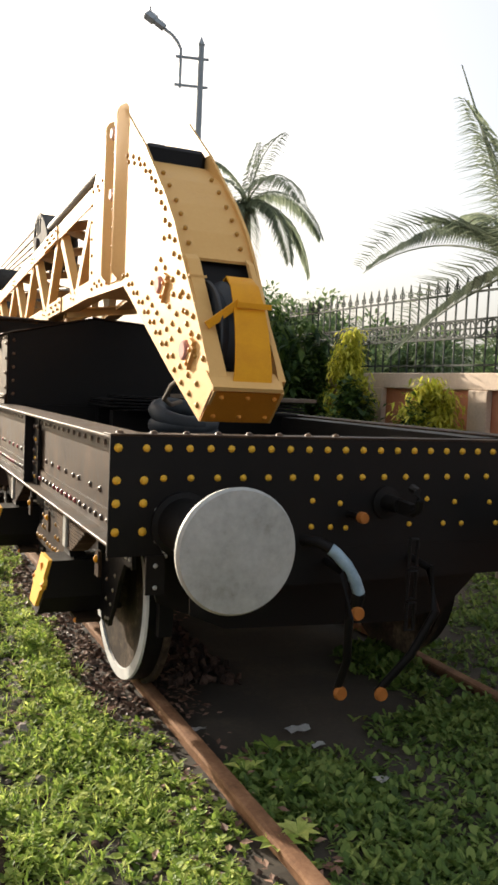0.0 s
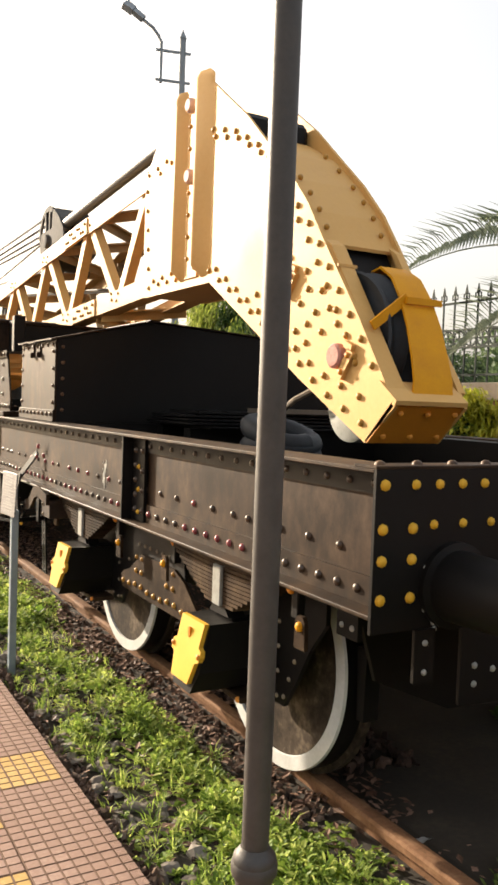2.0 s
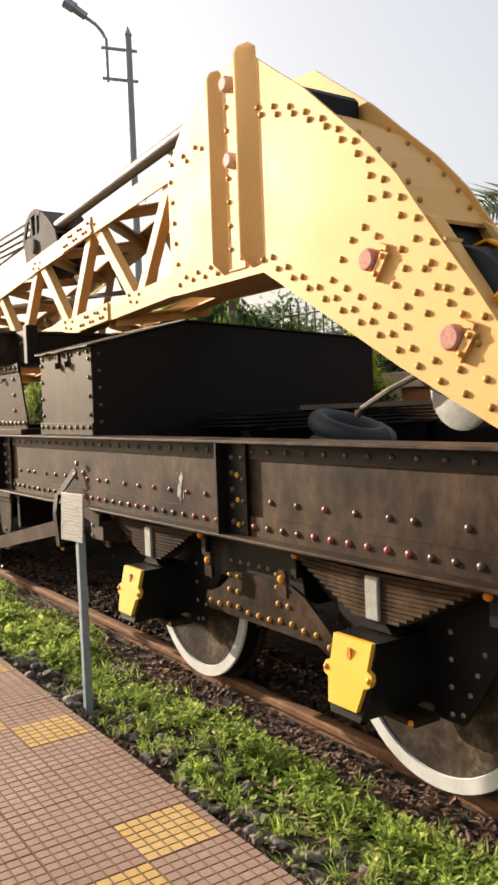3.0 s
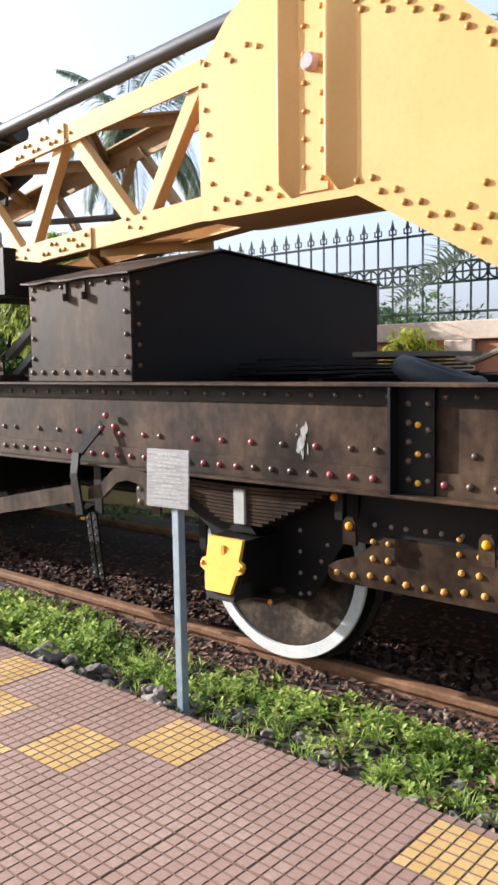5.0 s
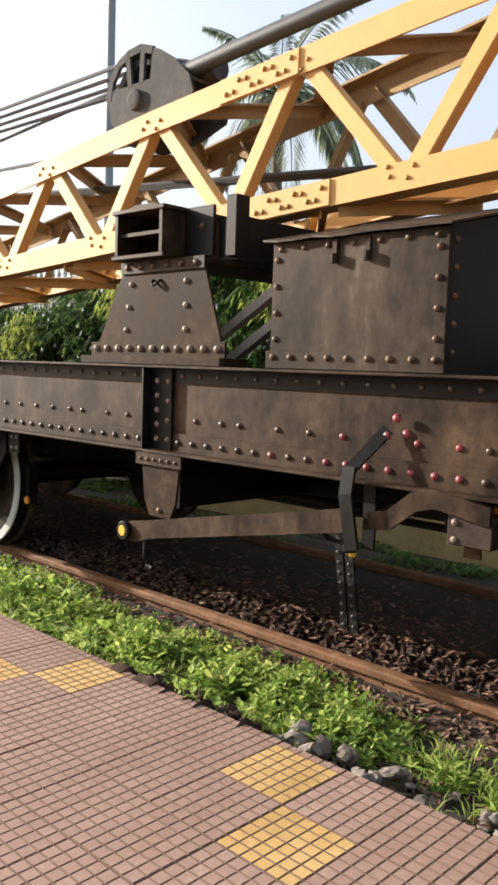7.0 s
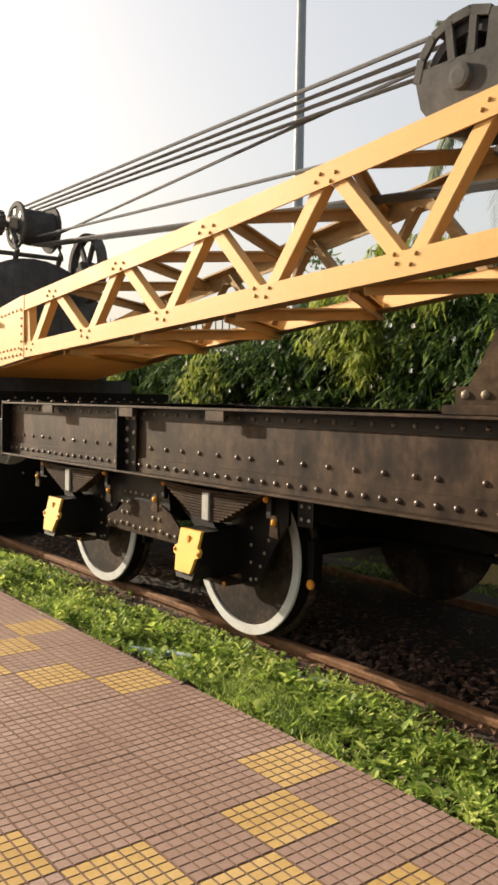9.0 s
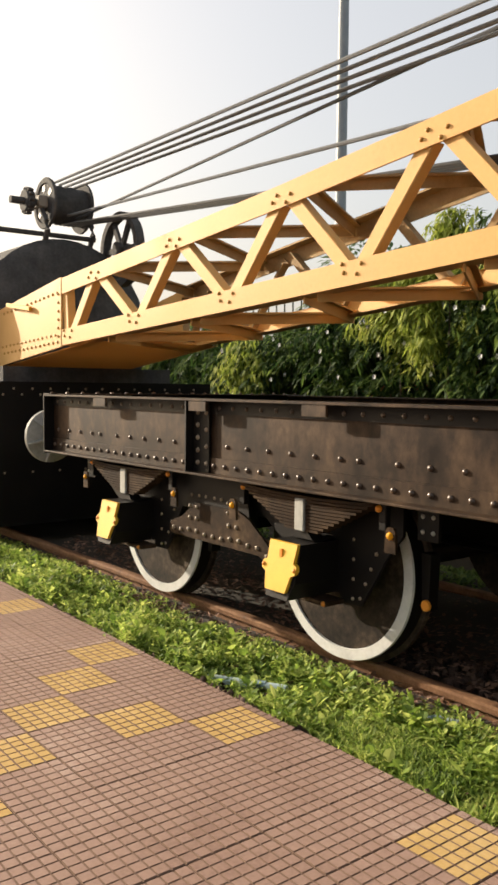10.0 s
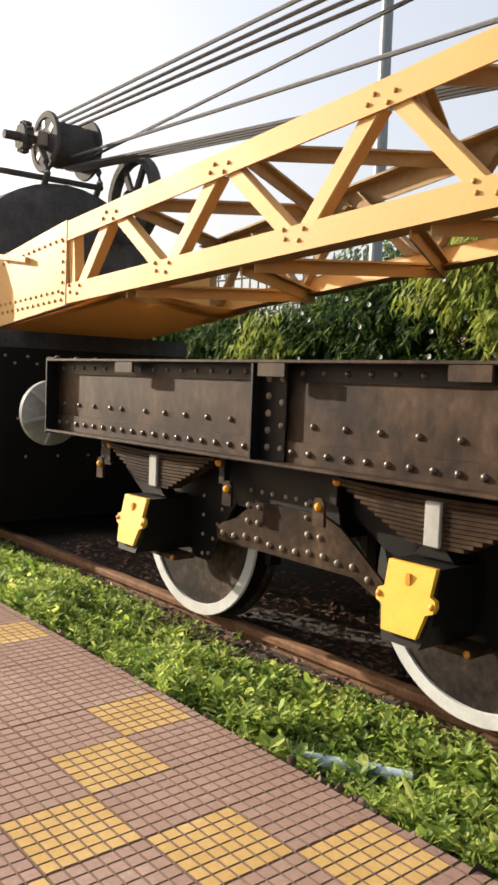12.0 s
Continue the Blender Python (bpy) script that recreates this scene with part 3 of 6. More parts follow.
def build_bogie(ya, yb):
    mid = (ya + yb) / 2
    # riveted plate frame between the wheels, with a hollow top and hanging ends
    bar_out = [(mid + q, z) for q, z in ((0.475, 0.50), (0.47, 0.54), (0.43, 0.565), (0.33, 0.60), (0.25, 0.655), (0.18, 0.70), (-0.25, 0.70), (-0.36, 0.66), (-0.50, 0.56), (-0.62, 0.47), (-0.66, 0.42), (-0.56, 0.42), (-0.44, 0.472), (0.42, 0.475), (0.455, 0.48))]
    dot = RIVETY if ya < 5 else RIVETL
    for s in (1, -1):
        x = 0.17 if s > 0 else W - 0.185
        f = part("bogie_frame", slab(new_bm(), bar_out, x, x + 0.015), DUSTY, wagon)
        if s > 0:
            for k in range(12):
                q = 0.425 - 0.086 * k
                rivet((x, mid + q, 0.515 + (0.012 if k % 5 in (2, 3) else 0.0) - (0.035 if q < -0.47 else 0)), f, 0.0165, dot)
            # plate above the bar in SOOT, the shadow on it put into the colour
            part("frame_plate", slab(new_bm(), [(mid - 0.34, 0.66), (mid - 0.30, 0.895), (mid + 0.30, 0.895), (mid + 0.34, 0.66)], x + 0.016, x + 0.03), SOOT, wagon)
            # added black sheet that closes the dark gap behind the frame
            part("gap_dark_sheet", box(new_bm(), (x + 0.13, mid - 0.62, 0.66), (x + 0.145, mid + 0.62, 0.895)), SOOT, wagon)
            for q in (-0.24, -0.165, 0.165, 0.24):
                rivet((x, mid + q, 0.603), f, 0.016, dot)
            for q in (-0.16, -0.07, 0.0, 0.09, 0.16, 0.24):
                rivet((x + 0.016, mid + q, 0.745), f, 0.012, RIVETL)
            for q, z in ((0.165, 0.676), (0.24, 0.676), (-0.155, 0.676), (-0.155, 0.735), (-0.24, 0.676)):
                rivet((x, mid + q, z), f, 0.013, dot)
        for y in (ya, yb):
            out = [(y - 0.27, 0.33), (y - 0.13, 0.33), (y - 0.13, 0.37), (y + 0.13, 0.37), (y + 0.13, 0.33), (y + 0.24, 0.33), (y + 0.30, 0.42), (y + 0.36, 0.60), (y + 0.54, 0.72), (y + 0.54, 0.88), (y - 0.54, 0.88), (y - 0.54, 0.72), (y - 0.44, 0.60), (y - 0.36, 0.46)]
            g = part("horn_guide", slab(new_bm(), out, x + 0.07 if s > 0 else x - 0.07, x + 0.09 if s > 0 else x - 0.05), SOOT, wagon)
            if s > 0:
                for q in (-0.22, 0.22):
                    row((x + 0.07, y + q, 0.36), (x + 0.07, y + q, 0.66), 4, g, 0.011, RIVETL)
                for k in range(4):
                    rivet((x + 0.07, y - 0.27 - 0.035 * k, 0.37 + 0.08 * k), g, 0.011, RIVETL)
    part("bolster", box(new_bm(), (0.35, mid - 0.22, 0.58), (W - 0.35, mid + 0.22, 0.88)), SOOT, wagon)
    for y in (ya, yb):
        part("axle", tube(new_bm(), [(0.42, y, WZ), (W - 0.42, y, WZ)], 0.085, 14), SOOT, wagon)
        for q in (-0.56, 0.56):
            h = part("brake_shoe", slab(new_bm(), [(y + q, 0.34), (y + q + 0.04, 0.34), (y + q + 0.05, 0.62), (y + q - 0.01, 0.62)], 0.41, 0.48), SOOT, wagon)
            if q < 0 and y == WHEELS[2]:
                part("shoe_pin", lathe(new_bm(), [(0.395, 0.004), (0.395, 0.024), (0.40, 0.028), (0.41, 0.028)], (0.0, y + q + 0.01, 0.368), "x", 16), AMBER, h, "orange brake pin end")
    for y in (ya - 0.72, yb + 0.72):
        p = part("end_stay", box(new_bm(), (0.20, y - 0.06, 0.73), (0.22, y + 0.06, 0.90)), SOOT, wagon)
        for z in (0.77, 0.84):
            rivet((0.20, y - 0.03, z), p, 0.012, SILVER)
            rivet((0.20, y + 0.03, z), p, 0.012, SILVER)


for y in WHEELS:
    build_wheel(y, True)
    build_wheel(y, False)
    build_axlebox(y)
    build_spring(y)
build_bogie(WHEELS[0], WHEELS[1])
build_bogie(WHEELS[2], WHEELS[3])

# ---- brake gear and end fittings ----
def build_brake_gear():
    lever = [(5.42, 0.45), (5.42, 0.52), (5.36, 0.54), (5.24, 0.56), (4.02, 0.795), (3.98, 0.795), (3.98, 0.705), (5.22, 0.47), (5.32, 0.435), (5.38, 0.435)]
    b = part("brake_lever", slab(new_bm(), lever, -0.045, -0.025), BLACK, wagon)
    k = part("lever_boss", lathe(new_bm(), [(-0.072, 0.004), (-0.072, 0.044), (-0.066, 0.050), (-0.012, 0.050), (-0.012, 0.004)], (0.0, 5.40, 0.487), "x", 20), SOOT, b)
    part("boss_face", lathe(new_bm(), [(-0.0745, 0.002), (-0.0745, 0.026), (-0.072, 0.028), (-0.0715, 0.028)], (0.0, 5.40, 0.487), "x", 20), BRIGHT, k, "yellow painted pin end")
    k = part("lever_anchor", box(new_bm(), (0.014, 3.38, 0.725), (0.17, 3.56, 0.845), 0.004), OILED, wagon)
    row((0.014, 3.53, 0.745), (0.014, 3.53, 0.81), 2, k, 0.014, RIVETL)
    hump = [(3.92, 0.72), (3.92, 0.79), (3.82, 0.81), (3.70, 0.905), (3.60, 0.92), (3.38, 0.885), (3.38, 0.815), (3.60, 0.85), (3.68, 0.83), (3.80, 0.74)]
    part("brake_lever", slab(new_bm(), hump, -0.01, 0.012), BLACK, wagon)
    part("lever_hanger", slab(new_bm(), [(5.34, 0.90), (5.04, 0.90), (5.07, 0.66), (5.11, 0.58), (5.27, 0.58), (5.31, 0.66)], 0.0, 0.016), DUSTY, wagon)
    h = part("hanger_flange", box(new_bm(), (-0.015, 5.02, 0.84), (0.0, 5.37, 0.898)), BLACK, wagon)
    row((-0.015, 5.06, 0.87), (-0.015, 5.33, 0.87), 6, h, 0.012, BLACK)
    rivet((-0.0, 5.19, 0.615), h, 0.017, BLACK)
    bm = new_bm()
    bar(bm, (0.058, 3.868, 1.125), (-0.03, 3.99, 0.95), 0.014, 0.05)
    bar(bm, (-0.03, 3.985, 0.97), (-0.05, 3.985, 0.84), 0.014, 0.06)
    bar(bm, (-0.05, 3.985, 0.86), (-0.05, 3.94, 0.64), 0.014, 0.06)
    k = part("lever_guide_strap", bm, SOOT, wagon)
    for y, z in ((3.83, 1.17), (3.87, 1.10), (3.80, 1.11)):
        rivet((0.055 if y > 3.8 else 0.085, y, z), k, 0.020, RED)
    for q in (0.0, 0.055):
        g = part("rack_guide", slab(new_bm(), [(4.185 - q, 0.64), (4.225 - q, 0.64), (4.165 - q, 0.215), (4.125 - q, 0.215)], 0.195, 0.207), SOOT, wagon)
        for n in range(9):
            rivet((0.195, 4.15 - q + 0.0066 * n, 0.24 + 0.045 * n), g, 0.009, RUBBER)
    rivet((-0.02, 3.96, 0.62), k, 0.018, BRIGHT)
    part("lever_guide_strap", bar(new_bm(), (0.10, 3.97, 0.90), (0.10, 3.97, 0.62), 0.012, 0.06), SOOT, wagon)
    part("lever_guide_strap", bar(new_bm(), (-0.04, 3.955, 0.64), (0.21, 4.19, 0.62), 0.05, 0.03), SOOT, wagon)
    # unseen solid added to black out the space below the floor
    part("underfloor_dark_block", box(new_bm(), (1.12, 0.5, 0.58), (1.48, 10.1, 1.015)), SOOT, wagon)
    # dark clutter of rods and an air vessel under the floor
    part("air_reservoir", lathe(new_bm(), [(5.2, 0.02), (5.22, 0.16), (6.5, 0.16), (6.52, 0.02)], (1.5, 0, 0.70), "y", 20), SOOT, wagon, smooth=True)
    part("truss_rod", tube(new_bm(), [(0.9, 3.6, 0.85), (0.9, 4.6, 0.62), (0.9, 5.9, 0.62), (0.9, 6.9, 0.85)], 0.025, 8), SOOT, wagon)
    part("pull_rod", tube(new_bm(), [(1.1, 1.5, 0.55), (1.1, 9.0, 0.55)], 0.022, 8), SOOT, wagon)
    part("cross_bearer", box(new_bm(), (0.1, 5.15, 0.62), (2.5, 5.2, 0.90)), SOOT, wagon)
    part("lever_hook", tube(new_bm(), [(-0.035, 5.25, 0.45), (-0.035, 5.25, 0.38), (-0.035, 5.23, 0.33), (-0.035, 5.19, 0.32)], 0.014, 8), SOOT, wagon)
    part("safety_loop", tube(new_bm(), [(0.0, 4.16, 0.70), (0.0, 4.10, 0.655), (0.0, 4.02, 0.65), (0.0, 3.97, 0.69), (0.0, 4.02, 0.735), (0.0, 4.12, 0.735), (0.0, 4.16, 0.70)], 0.010, 6), SOOT, wagon)


build_brake_gear()


def build_low_wall():
    w = tagged(link_mesh("garden_wall", box(new_bm(), (4.0, 5.2, -0.40), (4.12, 9.4, 0.36), 0.01), PALEYELLOW), "low faded yellow garden wall beyond the track", "wall", kind="structure")
    return w


build_low_wall()


def build_end_fittings():
    bm = new_bm()
    lathe(bm, [(0.0, 0.075), (-0.015, 0.075), (-0.02, 0.04), (-0.12, 0.035)], (1.30, 0, 1.06), "y", 16)
    bar(bm, (1.30, -0.10, 1.06), (1.30, -0.22, 1.05), 0.035, 0.06)
    tube(bm, [(1.30, -0.20, 1.04), (1.30, -0.25, 1.06), (1.30, -0.265, 1.10), (1.30, -0.24, 1.14), (1.30, -0.20, 1.15)], 0.02, 8)
    d = part("draw_hook", bm, SOOT, wagon, smooth=True)
    part("hose_cap", lathe(new_bm(), [(-0.012, 0.004), (-0.012, 0.022), (0.0, 0.026), (0.02, 0.026)], (1.11, -0.12, 1.01), "y", 14), TERRA, d, "orange coupling face")
    part("pipe_stub", tube(new_bm(), [(1.11, 0.0, 1.01), (1.11, -0.11, 1.01)], 0.018, 8), SOOT, d)
    bm = new_bm()
    for a in range(3):
        z = 0.93 - 0.14 * a
        tube(bm, [(1.28, -0.235, z), (1.28, -0.235, z - 0.12), (1.32, -0.235, z - 0.12), (1.32, -0.235, z), (1.28, -0.235, z)], 0.010, 7)
    part("screw_coupling", bm, SOOT, wagon)
    bm = new_bm()
    tube(bm, [(0.945, -0.128, 0.882), (0.965, -0.139, 0.868), (1.01, -0.16, 0.815), (1.05, -0.17, 0.75), (1.075, -0.17, 0.69)], 0.027, 14)
    h = part("brake_hose", bm, PIPE, wagon, "pale blue-grey rubber brake hose", smooth=True)
    part("hose_neck", tube(new_bm(), [(0.88, 0.0, 0.90), (0.91, -0.09, 0.905), (0.948, -0.130, 0.880)], 0.024, 12), SOOT, h, smooth=True)
    part("hose_end", tube(new_bm(), [(1.075, -0.17, 0.69), (1.07, -0.15, 0.61)], 0.03, 10), SOOT, h)
    part("hose_cap", lathe(new_bm(), [(-0.012, 0.004), (-0.012, 0.026), (0.0, 0.032), (0.01, 0.032)], (1.065, -0.185, 0.605), "y", 14), TERRA, h, "orange hose coupling face")
    for x, y, x1, y1, z1 in ((1.00, -0.06, 1.035, -0.09, 0.235), (1.45, -0.06, 1.25, -0.09, 0.205)):
        bm = new_bm()
        tube(bm, [(x, 0.0, 0.80), (x, y - 0.1, 0.78), (x, y - 0.16, 0.60), ((x + x1) / 2, y - 0.13, 0.40), (x1, y1, z1)], 0.019, 10)
        k = part("brake_hose", bm, SOOT, wagon, smooth=True)
        part("hose_cap", lathe(new_bm(), [(-0.012, 0.004), (-0.012, 0.026), (0.0, 0.032), (0.01, 0.032)], (x1, y1 - 0.035, z1), "y", 16), TERRA, k, "orange hose coupling face")
    # plates below the end beam
    part("gusset_plate", box(new_bm(), (0.36, 0.0, 0.60), (0.72, 0.012, 0.858)), SOOT, wagon)
    b = part("end_angle", box(new_bm(), (0.16, -0.012, 0.70), (0.24, 0.0, 0.86)), SOOT, wagon)
    row((0.20, -0.012, 0.73), (0.20, -0.012, 0.82), 2, b, 0.011, SILVER, "-y")
    for x, z in ((0.42, 0.72), (0.42, 0.66), (0.50, 0.70), (0.60, 0.64), (0.66, 0.64), (0.60, 0.70)):
        rivet((x, 0.0, z), b, 0.012, SILVER, "-y")
    # added dark slab in the outline of the shadowed mass under the end
    part("end_shade_slab", slab(new_bm(), [(0.25, 0.86), (2.35, 0.86), (2.2, 0.60), (2.0, 0.42), (1.7, 0.36), (0.7, 0.40), (0.35, 0.55)], 0.40, 0.42, "y"), SOOT, wagon)


build_end_fittings()

def build_splash():
    """A ragged smear of whitish paint with spatters round it and thin runs below."""
    r = random.Random(12)
    blobs = [(2.535, 1.125, 0.017, 0.040), (2.550, 1.085, 0.020, 0.032), (2.522, 1.150, 0.009, 0.028), (2.565, 1.055, 0.010, 0.020)]
    for k in range(12):
        run = k % 3 == 0
        blobs.append((2.545 + r.gauss(0, 0.022), 1.10 + r.gauss(0, 0.032) - 0.05 * run, 0.003 if run else r.uniform(0.002, 0.006), r.uniform(0.02, 0.035) if run else r.uniform(0.003, 0.009)))
    for k, (y, z, w, h) in enumerate(blobs):
        n = 18
        out = [(y + w * math.cos(6.283 * i / n) * r.uniform(0.55, 1.2), z + h * math.sin(6.283 * i / n) * r.uniform(0.6, 1.15)) for i in range(n)]
        part("paint_splash", slab(new_bm(), out, WEB - 0.0015 - 0.00015 * k, WEB), SILVER, wagon, "splash of whitish paint")


build_splash()

# ---- toolbox on the deck ----
def build_toolbox():
    t = thing("tool_chest", "black riveted steel tool chest with ridged lid on the wagon deck", "chest")
    part("body", slab(new_bm(), [(0.128, 1.348), (2.47, 1.348), (2.47, 1.975), (0.80, 2.07), (0.128, 1.91)], 3.67, 4.57, "y"), SOOT, t)
    # a thin dented lid, its front edge uneven
    r = random.Random(3)
    bm = new_bm()
    n = 10
    rows = []
    for k in range(n + 1):
        y = 3.645 + 0.965 * k / n
        j = r.uniform(-0.006, 0.006)
        rows.append([[bm.verts.new((x, y, z + d)) for x, z in ((0.078 + j, 1.906 + j), (0.80, 2.078), (2.50, 1.98 + j))] for d in (0.0, 0.009)])
    for u, v in zip(rows, rows[1:]):
        for i in range(2):
            bm.faces.new((u[1][i], u[1][i + 1], v[1][i + 1], v[1][i]))
            bm.faces.new((u[0][i], v[0][i], v[0][i + 1], u[0][i + 1]))
        for i in (0, 2):
            bm.faces.new((u[0][i], u[1][i], v[1][i], v[0][i]))
    for u in (rows[0], rows[-1]):
        for i in range(2):
            bm.faces.new((u[0][i], u[0][i + 1], u[1][i + 1], u[1][i]))
    bmesh.ops.recalc_face_normals(bm, faces=bm.faces)
    part("lid", bm, BLACK, t)
    part("lid_ridge", tube(new_bm(), [(0.80, 3.66, 2.082), (0.80, 4.60, 2.082)], 0.012, 8), SOOT, t)
    part("base_tray", box(new_bm(), (0.215, 3.672, 1.052), (2.385, 4.55, 1.347)), SOOT, t)
    p = part("front_panel", box(new_bm(), (0.112, 3.67, 1.35), (0.127, 4.57, 1.905), 0.003), WORN, t, "scuffed black riveted front with pale streaks")
    part("kick_strip", box(new_bm(), (0.098, 3.66, 1.348), (0.111, 4.585, 1.428), 0.003), WORN, t)
    row((0.098, 3.70, 1.40), (0.098, 4.54, 1.40), 9, p, 0.017, RIVETM)
    row((0.112, 3.72, 1.875), (0.112, 4.52, 1.875), 7, p, 0.015, RIVETM)
    for y in (3.71, 4.54):
        row((0.112, y, 1.48), (0.112, y, 1.83), 4, p, 0.016, RIVETM)
    row((0.165, 3.67, 1.43), (0.165, 3.67, 1.86), 5, p, 0.014, RIVETM, "-y")
    for y in (4.04, 4.21):
        bm = box(new_bm(), (0.100, y - 0.012, 1.80), (0.111, y + 0.012, 1.895), 0.002)
        tube(bm, [(0.094, y, 1.795), (0.094, y, 1.835)], 0.015, 8)
        part("hasp", bm, BLACK, t)


build_toolbox()


def build_trestle():
    t = thing("jib_trestle", "black riveted plate trestle holding up the crane jib", "trestle")
    for x in (0.10, 2.42):
        p = part("side_plate", slab(new_bm(), [(4.86, 1.40), (5.90, 1.40), (5.64, 1.87), (5.02, 1.87)], x, x + 0.015), DUSTY, t)
        bm = box(new_bm(), (x - 0.07, 4.815, 1.347), (x + 0.12, 5.945, 1.388), 0.004)
        box(bm, (x - 0.013, 4.84, 1.388), (x, 5.92, 1.465))
        part("foot_angle", bm, DUSTY, t)
        part("top_strip", box(new_bm(), (x - 0.012, 5.0, 1.825), (x, 5.66, 1.885)), BLACK, t)
        if x < 1:
            row((x - 0.013, 4.89, 1.432), (x - 0.013, 5.87, 1.432), 11, p, 0.021, RIVETL)
            row((x - 0.012, 5.06, 1.855), (x - 0.012, 5.60, 1.855), 6, p, 0.018, RIVETM)
            row((x, 5.14, 1.53), (x, 5.14, 1.77), 3, p, 0.019, RIVETL)
            row((x, 5.62, 1.53), (x, 5.58, 1.77), 3, p, 0.018, RIVETL)
            part("lifting_eye", tube(new_bm(), [(x, 5.40, 1.785), (x - 0.02, 5.39, 1.765), (x - 0.024, 5.37, 1.752), (x - 0.02, 5.35, 1.765), (x, 5.34, 1.785)], 0.007, 6), SOOT, p)
    # a channel beam across the plates, open to the front, with a shelf inside
    for z in (1.890, 2.125):
        part("beam_flange", box(new_bm(), (0.02, 5.235, z), (2.58, 5.66, z + 0.022), 0.003), BLACK, t)
    for y in (5.255, 5.62):
        part("beam_web", box(new_bm(), (0.03, y, 1.912), (2.54, y + 0.022, 2.125)), BLACK, t)
    part("beam_shelf", box(new_bm(), (0.05, 5.278, 2.01), (2.5, 5.62, 2.028)), BLACK, t)
    w = part("end_web", box(new_bm(), (0.16, 5.02, 1.89), (0.18, 5.235, 2.14), 0.003), SOOT, t)
    rivet((0.16, 5.10, 2.04), w, 0.018, RIVETM)
    part("packing_plate", slab(new_bm(), [(5.30, 2.147), (5.56, 2.147), (5.50, 2.168), (5.34, 2.165)], 0.05, 0.60), BLACK, t)
    bm = new_bm()
    box(bm, (0.20, 4.88, 1.87), (2.2, 5.02, 2.08))
    box(bm, (0.10, 4.80, 1.87), (0.19, 4.87, 2.155), 0.004)
    box(bm, (0.19, 4.80, 1.95), (0.21, 4.90, 2.05))
    part("saddle", bm, SOOT, t)
    for a, b in (((0.30, 5.10, 1.50), (0.30, 4.60, 1.785)), ((0.30, 5.02, 1.38), (0.30, 4.60, 1.63))):
        part("brace", bar(new_bm(), a, b, 0.05, 0.045), BRACE, t, "dusty grey diagonal brace")


build_trestle()

# ---- loose gear on the deck ----
def build_deck_gear():
    st = thing("steel_sheets", "pile of black steel sheets lying across the wagon", "steel sheets")
    r = random.Random(9)
    for k in range(5):
        y0, y1 = 2.78 + 0.05 * k + r.uniform(-0.04, 0.06), 3.60 - 0.03 * k
        z = 1.347 + 0.024 * k
        part("sheet", box(new_bm(), (0.75 + r.uniform(0, 0.3), y0, z), (2.35 + r.uniform(-0.1, 0.2), y1, z + 0.014)), SOOT, st)
    for y in (2.95, 3.4):
        part("bearer", box(new_bm(), (0.8, y, 1.051), (2.3, y + 0.1, 1.346)), SOOT, st)
    part("timber", box(new_bm(), (1.3, 2.86, 1.457), (2.5, 3.1, 1.487)), BARK, st, "grey weathered plank")
    hose = thing("rubber_hose_coil", "thick black rubber hose coiled on the wagon deck", "hose")
    pts = []
    for k in range(61):
        a = radians(-70 + 18 * k)
        q = k / 60
        tilt = 0.10 * max(0.0, (q - 0.5) * 2)
        pts.append((1.2 + 0.20 * math.cos(a), 2.48 + 0.19 * math.sin(a), 1.113 + 0.27 * q + tilt * math.sin(a)))
    part("coil", tube(new_bm(), pts, 0.062, 14), HOSE, hose, smooth=True)
    w = thing("steel_rope", "rusty brown twisted steel rope hanging from the jib nose", "rope")
    pts = [(0.90, 1.42, 1.66), (0.88, 1.60, 1.62), (0.86, 1.80, 1.55), (0.90, 2.05, 1.46), (1.0, 2.2, 1.42), (1.12, 2.34, 1.44)]
    part("strand", tube(new_bm(), pts, 0.016, 8), BARK, w)
    sh = thing("snatch_block", "grey disc pulley block under the jib nose", "pulley block")
    part("disc", lathe(new_bm(), [(-0.05, 0.02), (-0.05, 0.17), (-0.04, 0.19), (0.04, 0.19), (0.05, 0.17), (0.05, 0.02)], (0.98, 1.42, 1.535), "x", 32), SILVER, sh, smooth=True)
    c = thing("steel_beam", "black steel beam lying inside the far sill", "beam")
    part("beam", box(new_bm(), (2.1, 0.4, 1.051), (2.3, 2.7, 1.34)), SOOT, c)


build_deck_gear()

# ---- jib ----
jib = thing("crane_jib", "yellow riveted lattice crane jib lying along the wagon", "crane jib")


def near_x(y):
    return 0.785 if y < 3.8 else 0.785 - 0.205 * (y - 3.8) / 7.7


def far_x(y):
    return 1.255 if y < 3.8 else 1.34 + 0.58 * (y - 3.8) / 7.7


def chord_top(y):
    return float(np.interp(y, (3.7, 6.2, 8.54, 13.0), (3.172, 2.938, 2.673, 2.227)))


def chord_bot(y):
    return 2.225 - 0.0625 * (y - 4.36)


HEAD = [(1.09, 1.36), (0.89, 1.53), (1.18, 1.94), (1.50, 2.35), (1.63, 2.53), (1.82, 2.73), (2.05, 2.93), (2.30, 3.15), (2.55, 3.33), (2.78, 3.50), (3.24, 3.54), (3.58, 3.33), (3.80, 3.10), (3.80, 2.26), (3.73, 2.255), (2.72, 2.255), (1.65, 1.65)]


